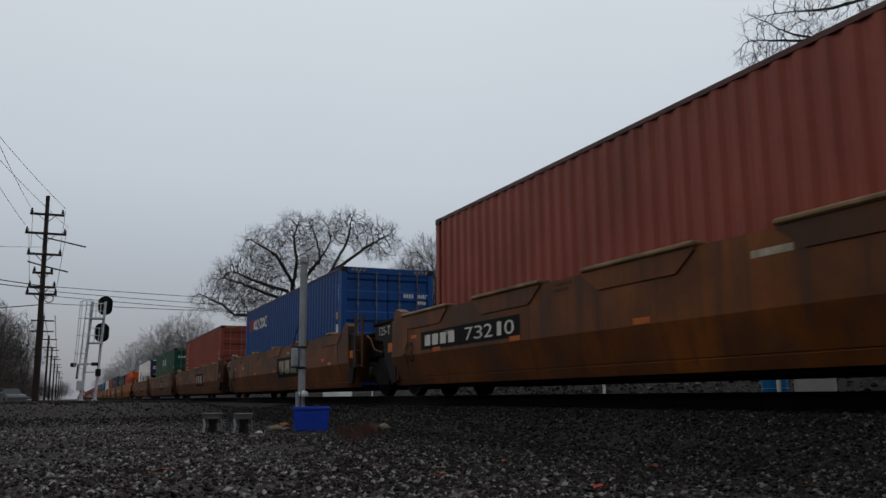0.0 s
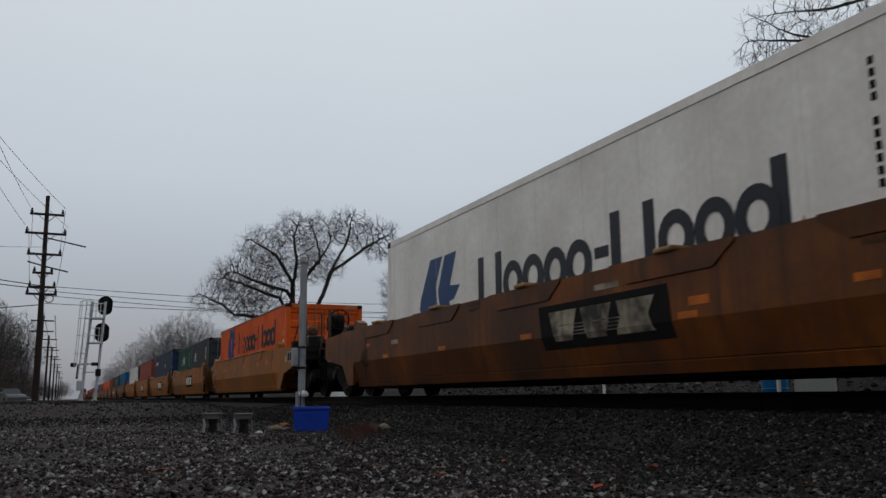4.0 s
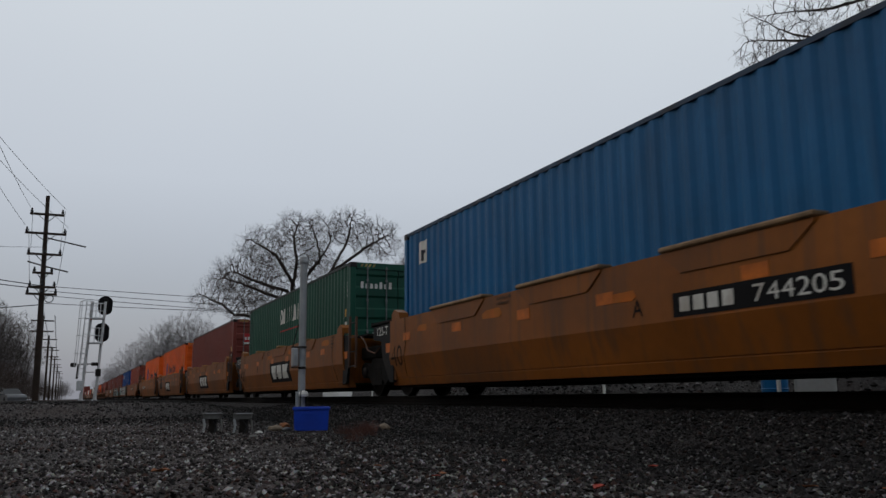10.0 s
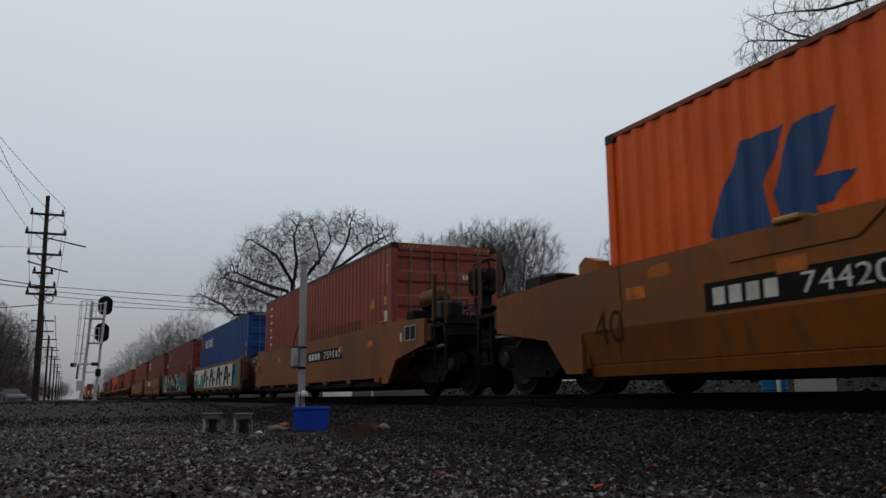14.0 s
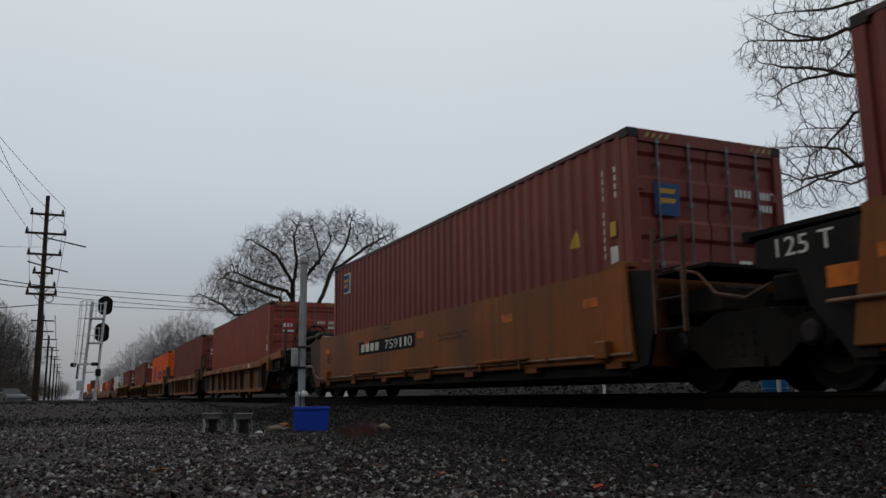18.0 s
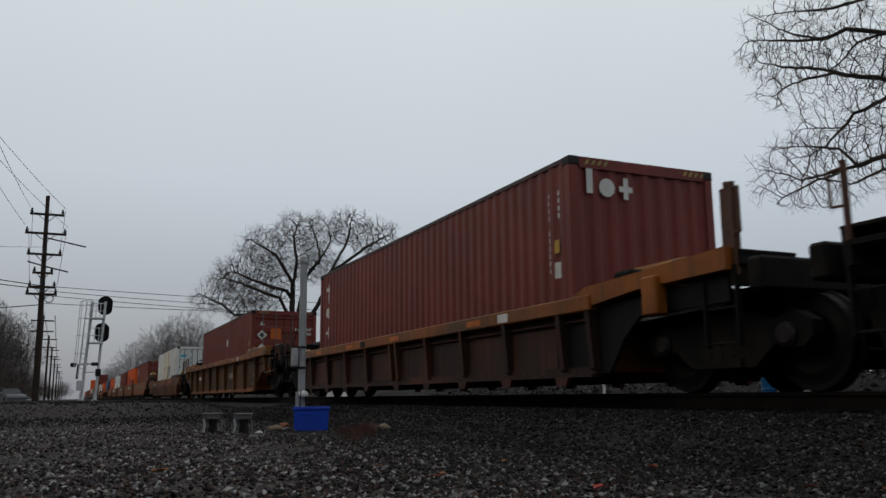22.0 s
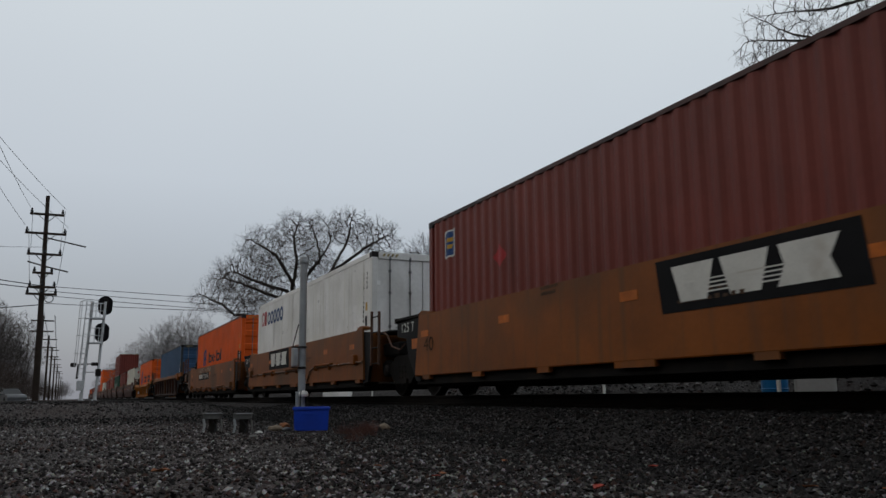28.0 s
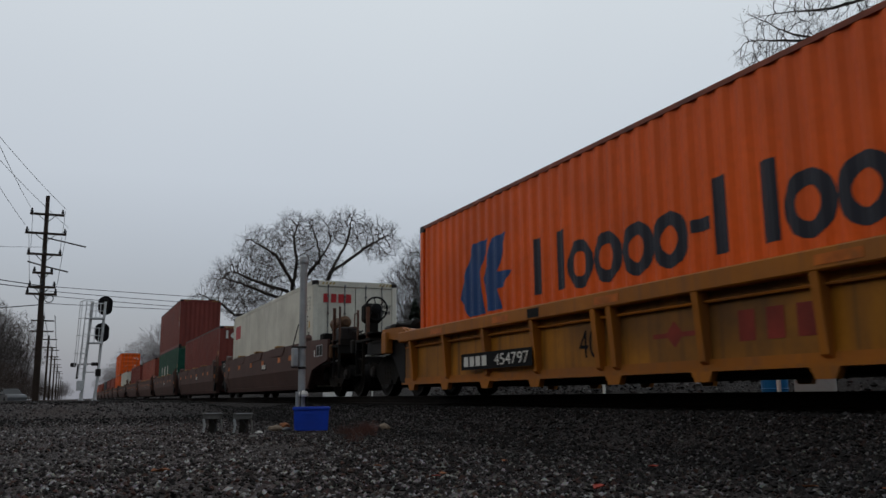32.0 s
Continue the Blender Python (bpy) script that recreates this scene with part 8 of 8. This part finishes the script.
    if style != "ribbed" and paint != "plum_well":
        for x0, z0, w, r in ((2.85, 1.36, 0.55, 2), (-1.65, 1.36, 0.45, 2), (5.5, 1.36, 0.30, 4)) if style == "kinked" and top > 1.2 else ((1.05, 0.97, 1.15, 2), (-1.65, 0.97, 1.15, 2)):
            small(part("stencil_line", lambda: mark([q for j in range(r) for q in blocks(x0, x0 + w * (1 - 0.15 * (j % 2)), z0 - 0.075 * j, 0.045, "lxlllxlxll"[j:], 0.6)], -1.50), M["stencil_ink"], t, key=("sten", x0)), 2)
    if style == "kinked" and paint not in ("plum_well", "brown_well"):
        # brighter orange patches where markings were painted over
        rnd = random.Random(int(-lead * 7))
        bits = []
        for c in (-4.6, -1.5, 1.6, 4.7):
            x, z, w, h = c + rnd.uniform(-0.5, 0.5), rnd.uniform(1.05, top - 0.12) if top > 1.2 else 1.0, rnd.uniform(0.18, 0.36), rnd.uniform(0.05, 0.09)
            bits.append([(x - w, z - h * 0.8), (x + w * 0.7, z - h), (x + w, z - h * 0.3), (x + w * 0.8, z + h), (x - w * 0.6, z + h * 0.9), (x - w * 1.05, z + h * 0.2)])
        small(part("touch_up", mark(bits, -1.50), M["touch_up"], t, "brighter orange touched-up paint"), 2)
    if lead in (-290.89, -540.24):
        return t
    if style == "ribbed":
        tape, z, y, hx, hz = (-E * 0.72, -E * 0.36, E * 0.05, E * 0.55), top - 0.10, -1.556, 0.24, 0.045
    elif E == 7.5:
        tape, z, y, hx, hz = (-5.44, -2.7, 0.15, 3.42, 6.1), 0.775, -1.506, 0.15, 0.035
    elif style == "kinked":
        tape, z, y, hx, hz = (-5.25, -3.06, -0.87, 1.05, 3.4, 4.78), 1.085, -1.506, 0.17, 0.07
    else:
        tape, z, y, hx, hz = (-5.65, -2.7, 0.25, 3.5, 5.6), 1.07, -1.506, 0.16, 0.055
    for i, c in enumerate(tape):
        if -E + back + 0.2 < c < E - 0.2:
            part("reflector", lambda y=y, z=z: Shape().box(-hx, hx, y, y + 0.004, z - hz, z + hz), M["reflect_dim"], t, "orange reflector", key=("refl2", y, z, style, E), at=(c, 0, 0))
        if style == "ribbed" and i % 2:
            part("label_plate", lambda y=y, z=z: Shape().box(-0.15, 0.15, y, y + 0.004, z - 0.06, z + 0.06), M["mark_white"] if i == 3 else M["black"], t, "small pale stencilled label", key=("lbl2", y, z, i), at=(c + 0.95, 0, 0))
    return t


def cars():
    Y, B, D = "yellow-painted steel well car with kinked smooth sides", "rusty brown steel well car with kinked smooth sides", "ochre steel well car with flat smooth sides"
    C = "ochre and brown steel well car with ribbed sides"
    for lead, plate in ((-1.39, None), (-19.39, (0.5, 3.13)), (-37.5, (0.49, 3.1)), (-55.66, (0.57, 3.17)), (-73.66, (0.5, 3.13))):
        last = lead == -73.66
        t = well_car(B, lead, "kinked", "brown_well", 7.5, "art", "coup" if last else "art", 9.0, 11.1 if last else 9.0, brake=False)
        if plate:
            logo_plate(t, plate[0], plate[1], 0.56, 1.13, worn=True)
        if lead == -1.39:
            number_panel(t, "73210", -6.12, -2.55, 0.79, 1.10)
        part("car_mark", lambda: stencil("48", -7.0, 0.6, 0.36, -1.506, 0.5, 0.73), M["mark_faded"], t, key="48")
        small(part("paint_patch", lambda: mark([rect(3.45, 3.75, 0.86, 0.95), rect(-6.6, -6.35, 1.02, 1.08), rect(5.4, 5.65, 0.85, 0.92)], -1.50, True, 0.005), M["reflect_dim"], t, key="patch48"), 3)
        small(part("paint_patch", lambda: mark([rect(-5.1, -4.75, 0.98, 1.06), rect(1.8, 2.3, 1.2, 1.27)], -1.50, True, 0.005), M["mark_worn"], t, key="patchw48"), 2)
    spec = {-94.87: None, -110.66: "plate", -126.42: "plate", -142.0: "plate", -157.29: ("742516", -3.96, -1.78, 0.84, 1.05),
            -177.31: ("744205", 2.25, 4.44, 0.76, 1.01), -193.02: "plate", -208.69: "plate", -224.47: "plate", -240.16: ("744205", -4.16, -1.81, 0.77, 1.05)}
    for lead, m in spec.items():
        first, last = lead in (-94.87, -177.31), lead in (-157.29, -240.16)
        paint = "yellow_well" if lead > -170 else "ochre_well"
        t = well_car(Y if lead > -170 else "weathered ochre steel well car with kinked smooth sides", lead, "kinked", paint, 6.35, "coup" if first else "art", "coup" if last else "art", 9.9 if first else 7.85, 9.95 if last else 7.85)
        if m == "plate" and lead in (-193.02, -208.69, -224.47):
            logo_plate(t, -1.21, 1.38, 0.44, 1.03)
        elif m == "plate":
            logo_plate(t, 0.1, 2.74, 0.58, 1.15)
        elif m:
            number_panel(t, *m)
        part("car_mark", lambda: stencil("40", -6.08, 0.56, 0.38, -1.506, 0.58, 0.73), M["mark_faded"], t, key="40")
        if lead in (-126.42, -193.02, -208.69, -224.47, -177.31):
            ch = {-126.42: "D", -193.02: "E", -208.69: "D", -224.47: "C", -177.31: "A"}[lead]
            part("car_mark", lambda: stencil(ch, {"A": 1.57, "C": -3.08, "D": -3.16, "E": -3.12}[ch], 0.82, 0.19, -1.506), M["mark_black"], t)
    for lead, seed in ((-94.87, 3), (-126.42, 5), (-142.0, 8), (-157.29, 11)):
        t = next(o for o in MOVING if o.name.startswith("well_car") and abs(o.location.x - lead + 6.096) < 0.01)
        scrawl(t, *{3: (-4.3, -2.9, 0.66, 1.2), 5: (2.9, 4.45, 0.76, 0.97), 8: (-2.67, -1.3, 0.42, 1.3), 11: (-2.6, -0.9, 0.36, 0.68)}[seed], seed, "mark_black" if seed in (5, 8) else "mark_faded", r=0.011 if seed == 5 else 0.008, glyphs=8 if seed == 5 else 3)
        if seed == 8:
            scrawl(t, 2.95, 4.6, 0.45, 0.86, 21, "mark_faded", r=0.012, glyphs=9)
            scrawl(t, -5.55, -3.2, 0.80, 0.95, 22, "mark_faded", r=0.008, glyphs=10)
    # dark sprayed cloud and a faint blue scribble over the end of one side
    t = next(o for o in MOVING if o.name.startswith("well_car") and abs(o.location.x + 224.47 + 6.096) < 0.01)
    part("graffiti", mark([[(-4.5, 0.95), (-4.38, 1.2), (-4.42, 1.34), (-4.05, 1.30), (-3.98, 1.40), (-3.52, 1.42), (-3.4, 1.1), (-3.28, 0.9), (-3.2, 0.62), (-3.6, 0.64), (-4.0, 0.62), (-4.4, 0.66)]], -1.50, True, 0.030, 0.73), M["spray_dark"], t, "dark sprayed cloud")
    small(part("graffiti", mark([rect(-4.3, -3.9, 1.16, 1.2, 0.06), rect(-4.35, -3.8, 1.04, 1.07, 0.05), rect(-3.75, -3.7, 0.9, 1.36, 0.08)], -1.50, True, 0.034, 0.73), M["umber_well"], t), 3)
    scrawl(t, -3.5, -2.9, 0.64, 1.2, 41, "mark_faint_blue", r=0.012)
    scrawl(t, -2.8, -1.7, 1.16, 1.34, 43, "mark_faint_blue", y=-1.53, r=0.014, glyphs=6)
    for lead, m in ((-259.98, ("759110", 0.57, 3.64, 0.86, 1.12)), (-275.26, "white"), (-290.89, "teal"), (-306.3, "rods"), (-321.63, ("759110", -3.21, 0.0, 0.86, 1.13)),
                    (-459.2, ("759141", 0.4, 3.4, 0.86, 1.12)), (-474.43, "plate"), (-489.88, "plate"), (-505.3, "rods"), (-520.67, ("759141", -3.22, 0.0, 0.83, 1.15))):
        first, last = lead in (-259.98, -459.2), lead in (-321.63, -520.67)
        rods = lead in (-306.3, -321.63, -505.3, -520.67)
        t = well_car(D if not isinstance(m, str) or m not in ("white", "teal") else "ochre flat-sided well car covered in spray-painted graffiti", lead, "flat", "ochre_well", 6.3, "coup" if first else "art", "coup" if last else "art", 9.9 if first else 7.7, 9.85 if last else 7.7, top=1.41, rods=rods)
        if m == "plate":
            logo_plate(t, 0.74, 3.3, 0.81, 1.37)
        elif m == "rods":
            logo_plate(t, -2.9, -0.3, 0.83, 1.395)
        elif m == "white":
            graffiti_white(t)
        elif m == "teal":
            graffiti_teal(t)
        else:
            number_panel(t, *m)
        if m == "teal":
            part("car_mark", lambda: stencil("40", -5.52, 0.80, 0.24, -1.538, 0.42), M["mark_faded"], t)
        elif m != "white":
            part("car_mark", lambda: stencil("40", -5.68, 0.76, 0.24, -1.506, 0.42), M["mark_faded"], t, key="40b")
        if lead == -520.67:
            scrawl(t, -3.26, -1.85, 1.14, 1.38, 31, "mark_tan", r=0.010, glyphs=7)
            scrawl(t, -1.6, 0.6, 1.14, 1.40, 33, "mark_tan", r=0.010, glyphs=7)
    for lead, E, fr, re, fh, rh, paint, top in ((-341.32, 6.4, "coup", "art", 9.85, 7.9, "ochre_well", 1.17), (-357.09, 6.4, "art", "art", 7.9, 7.95, "ochre_well", 1.17), (-372.99, 6.4, "art", "coup", 7.95, 9.85, "ochre_well", 1.17),
                                                (-392.66, 6.9, "coup", "coup", 9.85, 9.85, "ochre_well", 1.17), (-414.16, 8.0, "coup", "coup", 11.7, 11.7, "ochre_well", 1.5), (-540.24, 6.6, "coup", "coup", 9.75, 9.85, "ochre_well", 1.36), (-560.05, 6.4, "coup", "coup", 9.9, 9.95, "yellow_well", 1.17)):
        t = well_car(C if paint != "yellow_well" else "yellow steel well car with ribbed sides and tabs", lead, "ribbed", paint, E, fr, re, fh, rh, top=top, brake=lead not in (-560.05, -414.16, -392.66))
        if lead == -357.09:
            part("label_plate", lambda: Shape().box(-6.28, -6.13, -1.436, -1.431, 0.61, 0.79), M["mark_yellow"], t, "yellow label on the black end panel")
        if lead == -372.99:
            small(part("car_number", lambda: stencil("40059", -3.55, 0.46, 0.17, -1.405, 0.85), M["mark_white"], t), 5)
        if lead == -414.16:
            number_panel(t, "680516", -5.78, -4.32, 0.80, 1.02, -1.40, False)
            part("car_mark", lambda: stencil("53", 5.55, 0.75, 0.24, -1.405, 0.42), M["mark_black"], t)
            small(part("faded_logo", lambda: mark(blocks(2.75, 4.1, 0.72, 0.22, "lll", 0.65), -1.40), M["mark_worn"], t), 3)
            frame_ = part("placard_frame", lambda: Shape().box(7.62, 8.05, -1.42, -1.40, 0.44, 0.77), M["mark_worn"], t, "pale placard frame")
            part("placard", lambda: Shape().box(7.66, 8.01, -1.424, -1.42, 0.48, 0.73), M["black"], frame_)
            part("label_plate", lambda: mark([rect(8.22, 8.34, 0.5, 0.68)], -1.40), M["mark_worn"], t)
            for e_ in (-1, 1):
                for s_ in (-1, 1):
                    part("raised_chord", lambda: Shape().soft(min(e_ * 6.7, e_ * 10.05), max(e_ * 6.7, e_ * 10.05), min(s_ * 1.28, s_ * 1.50), max(s_ * 1.28, s_ * 1.50), 1.502, 1.63, 0.02), M["chord_ochre"], t, key=("raised", e_, s_))
        if lead == -560.05:
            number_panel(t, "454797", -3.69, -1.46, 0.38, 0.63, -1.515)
            part("car_mark", lambda: stencil("40", -0.5, 0.43, 0.34, -1.405, 0.42), M["mark_black"], t)
            small(part("faded_logo", lambda: mark(blocks(2.15, 3.2, 0.47, 0.29, "lll", 0.6) + [rect(0.95, 1.65, 0.57, 0.62), diamond(1.3, 0.6, 0.14)], -1.40), M["mark_rust"], t), 5)
            part("placard_frame", lambda: Shape().box(4.6, 4.95, -1.43, -1.40, 0.45, 0.8), M["silver"], t)
    t = well_car("shallow long faded brown well car with kinked sides", -437.55, "kinked", "faded_well", 7.9, "coup", "coup", 11.75, 11.7, top=1.19)
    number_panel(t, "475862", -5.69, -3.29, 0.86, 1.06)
    part("paint_patch", lambda: mark([[(1.95, 0.84), (3.9, 0.82), (3.8, 0.94), (3.3, 0.96), (2.05, 0.98)]], -1.50, True, 0.02), M["mark_rust"], t)
    small(part("paint_run", lambda: mark([[(2.25, 0.79), (2.45, 0.79), (2.72, 0.42), (2.5, 0.42)], [(2.85, 0.79), (3.05, 0.79), (3.3, 0.42), (3.1, 0.42)]], -1.50, True, 0.006, 0.80), M["spray_dark"], t, "dark runs of old paint"), 2)
    for lead in (-579.95, -595.65, -611.35, -627.0, -642.7, -662.5, -678.2, -693.9, -709.6, -725.3, -745.0, -760.7, -776.4, -792.1):
        first, last = lead in (-579.95, -662.5, -745.0), lead in (-642.7, -725.3)
        t = well_car("dull plum-brown steel well car with kinked sides", lead, "kinked", "plum_well", 6.35, "coup" if first else "art", "coup" if last else "art", 9.9 if first else 7.85, 9.9 if last else 7.85)
        logo_plate(t, 0.9, 1.6, 0.85, 1.05)


def graffiti_white(t):
    part("graffiti", lambda: mark([rect(-6.0, 5.9, 0.46, 1.3)], -1.50), M["mark_white"], t, "white and teal spray-painted graffiti")
    small(part("graffiti", lambda: mark([rect(-6.0 + 0.5 * i, -5.6 + 0.5 * i, 0.46, 0.9 + 0.25 * math.sin(i * 1.7), 0.15) for i in range(6)] + [rect(4.6, 5.9, 0.46, 1.3)], -1.50, True, 0.006), M["mark_teal"], t), 7)
    small(part("graffiti", lambda: mark([p for i in range(9) for p in (rect(-3.0 + i * 0.95, -2.7 + i * 0.95, 0.5, 1.25, 0.35 * (-1) ** i), rect(-2.75 + i * 0.95, -2.35 + i * 0.95, 0.7 + 0.1 * (i % 3), 0.85 + 0.1 * (i % 3)))], -1.50, True, 0.012), M["mark_black"], t), 18)


def graffiti_teal(t):
    """Large sprayed forms without meaning: teal and blue clouds at both ends, black and pale shards between them."""
    y = -1.50

    def spray(polys, material, lift, label=""):
        small(part("graffiti", mark(polys, y, True, lift), M[material], t, label), len(polys))

    def fluff(x0, x1, z, r, n):
        return [disc(x0 + (x1 - x0) * i / (n - 1), z + 0.05 * math.sin(i * 2.3), r * (1 + 0.25 * math.sin(i * 1.7)), 14) for i in range(n)]

    def cloud_edge(dx, dz, r):
        """Billows that climb from the low end of the side to its top edge."""
        path = ((-5.82, 0.74), (-5.62, 0.66), (-5.42, 0.68), (-5.24, 0.76), (-5.08, 0.88), (-4.94, 1.0), (-4.78, 1.08), (-4.64, 1.18), (-4.52, 1.28))
        return [disc(x + dx, min(z + dz, 1.40 - r * 1.2), r * (1 + 0.2 * math.sin(3.1 * i)), 14) for i, (x, z) in enumerate(path)]
    spray([[(-4.9, 1.4), (-4.4, 1.41), (-4.4, 1.0), (-4.83, 0.7), (-5.27, 0.5), (-5.93, 0.5), (-5.93, 0.95), (-5.86, 1.0), (-5.8, 0.8), (-5.5, 0.66), (-5.2, 0.8), (-4.9, 1.05)],
                   [(2.3, 1.39), (2.85, 1.40), (3.4, 1.25), (3.75, 1.07), (4.05, 0.9), (4.15, 0.76), (4.4, 0.86), (4.65, 0.76), (4.95, 0.95), (5.6, 0.98), (6.25, 0.8), (6.25, 0.5), (3.5, 0.6), (2.4, 0.9)]] + fluff(4.3, 6.0, 0.86, 0.16, 6) + cloud_edge(0.04, 0.05, 0.16), "mark_blue", 0.004, "dark blue sprayed clouds")
    spray([[(-4.4, 1.40), (-3.7, 1.40), (-3.8, 1.1), (-4.3, 1.05), (-4.47, 0.42), (-5.93, 0.42), (-5.93, 0.72), (-5.75, 0.62), (-5.54, 0.56), (-5.2, 0.64), (-4.85, 0.98), (-4.45, 1.06)],
                   [(1.6, 1.38), (2.15, 1.40), (2.37, 1.28), (2.45, 1.0), (2.67, 0.98), (2.89, 1.04), (2.94, 0.86), (2.29, 0.74), (2.1, 0.9), (1.66, 1.15)],
                   [(3.4, 0.95), (3.65, 0.94), (3.87, 0.76), (3.95, 0.6), (6.28, 0.6), (6.28, 0.42), (3.6, 0.42)]] + fluff(-5.76, -5.2, 0.6, 0.11, 5) + fluff(-5.1, -4.5, 0.82, 0.13, 4) + fluff(4.05, 6.1, 0.6, 0.13, 10) + fluff(2.5, 2.9, 0.98, 0.1, 3), "mark_teal", 0.012, "teal sprayed clouds")
    spray(cloud_edge(0.16, -0.10, 0.13), "mark_teal", 0.0195, "teal sprayed billows")
    spray([[(-3.56, 1.40), (1.64, 1.395), (1.73, 1.2), (2.3, 0.75), (2.94, 0.86), (3.27, 1.01), (3.4, 0.76), (3.2, 0.42), (-3.4, 0.42), (-3.85, 0.88)]], "mark_black", 0.020, "black sprayed forms")
    spray([[(-3.76, 1.40), (-3.5, 1.40), (-3.63, 1.04), (-3.82, 0.78), (-3.36, 0.42), (-4.75, 0.42), (-4.63, 0.68), (-4.29, 1.05), (-3.91, 1.15)],
                    [(-2.69, 1.39), (-2.48, 1.39), (-2.33, 1.11), (-2.12, 1.07), (-2.06, 0.71), (-1.95, 0.42), (-2.05, 0.42), (-2.22, 0.82), (-2.44, 0.88)], [(-3.12, 0.88), (-2.91, 0.88), (-2.75, 0.74), (-2.9, 0.6), (-3.09, 0.74)], rect(-1.8, -1.15, 1.35, 1.39),
                    [(-1.17, 1.27), (-0.88, 1.29), (-0.64, 1.21), (-0.61, 0.63), (-0.74, 0.64), (-0.95, 0.99)], [(-1.58, 0.81), (-1.43, 0.81), (-1.25, 0.42), (-1.38, 0.42)], disc(-1.62, 0.95, 0.1)], "mark_white", 0.024, "pale sprayed shards")
    spray([[(-0.28, 1.07), (0.05, 1.06), (0.05, 0.73), (-0.1, 0.78), (-0.25, 0.72), (-0.19, 0.91)], [(0.41, 1.03), (0.57, 1.02), (0.5, 0.72), (0.24, 0.77)], [(0.25, 1.39), (0.35, 1.39), (0.39, 1.15)],
                    [(1.05, 1.39), (1.34, 1.39), (1.28, 1.22), (0.95, 1.02)], [(0.89, 0.81), (1.24, 0.91), (1.16, 0.48), (1.02, 0.65)]], "mark_white", 0.026, "pale sprayed shards")
    spray([[(1.55, 1.39), (1.69, 1.39), (1.7, 1.23), (2.04, 1.09), (2.3, 0.77), (2.92, 0.87), (2.95, 0.79), (2.42, 0.65), (2.13, 0.48), (2.01, 0.49), (2.06, 0.99), (1.51, 1.11)],
                    [(2.98, 0.98), (3.27, 1.05), (3.31, 0.97), (3.11, 0.93), (2.95, 0.42), (2.87, 0.42)], [(3.27, 1.05), (3.43, 0.76), (3.57, 0.55), (3.89, 0.44), (3.2, 0.42), (3.4, 0.76)]], "mark_white", 0.028, "pale sprayed edging")
    spray([[(-4.35, 1.04), (-4.14, 1.03), (-3.85, 0.58), (-4.01, 0.56)], [(-4.53, 0.82), (-4.06, 0.54), (-4.08, 0.45), (-4.56, 0.68)], rect(2.85, 3.36, 1.24, 1.37)], "mark_black", 0.032)
    spray([disc(-3.0, 0.76, 0.05), disc(-0.98, 1.15, 0.05), disc(0.0, 1.0, 0.05), disc(1.1, 0.84, 0.06), disc(3.5, 0.62, 0.06)], "mark_teal", 0.034)
    for x in (-2.97, 0.0, 3.68):
        part("reflector", Shape().box(x, x + 0.47, y - 0.042, y - 0.036, 1.03, 1.13), M["reflect"], t, "bright yellow reflector")
    glints = [disc(-5.70 + 0.155 * i + 0.04 * math.sin(2.7 * i), 0.66 + 0.009 * i * i + 0.03 * math.sin(4.1 * i), 0.014 + 0.005 * (i % 2), 8) for i in range(9)]
    spray(glints, "mark_pale_blue", 0.034, "small pale highlights on the billows")
    part("graffiti", Shape().prism([(-5.95, 1.10), (-6.40, 1.06), (-6.86, 1.11), (-6.86, 0.98), (-5.95, 0.96)], "y", -1.4656, -1.4622), M["mark_blue"], t, "dark blue spray over the end panel")
    part("graffiti", Shape().prism([(-5.95, 1.0), (-6.1, 0.92), (-6.3, 1.0), (-6.5, 0.93), (-6.7, 1.01), (-6.88, 1.0), (-6.84, 0.9), (-6.58, 0.74), (-6.4, 0.55), (-6.2, 0.30), (-5.95, 0.28)], "y", -1.4675, -1.462), M["mark_teal"], t, "teal spray over the end panel")


fill_boxes()
cars()


def motions():
    """Everything on the train rolls on at one speed; the wheels turn while they pass the stand."""
    step = radians(75.0) * 0.462 / SPEED
    for car, w, off in WHEELS:
        x, y, z = w.location
        first = max(0.0, (-45.0 - car.location.x - off) / SPEED)
        last = min(31.9, (12.0 - car.location.x - off) / SPEED)
        rows, t, n = [(0.0, pose(x, y, z))], first + step, 1
        if last <= first:
            continue
        if first > 0:
            rows.append((first, pose(x, y, z)))
        while t < last:
            rows.append((t, pose(x, y, z, 0, 75.0 * n, 0)))
            t, n = t + step, n + 1
        rows.append((32.0, pose(x, y, z, 0, 75.0 * (n - 1), 0)))
        walk(w, rows)
    go = SPEED * 32.0
    for ob in MOVING:
        x, y, z = ob.location
        walk(ob, [(0.0, pose(x, y, z)), (32.0, pose(x + go, y, z))])


motions()
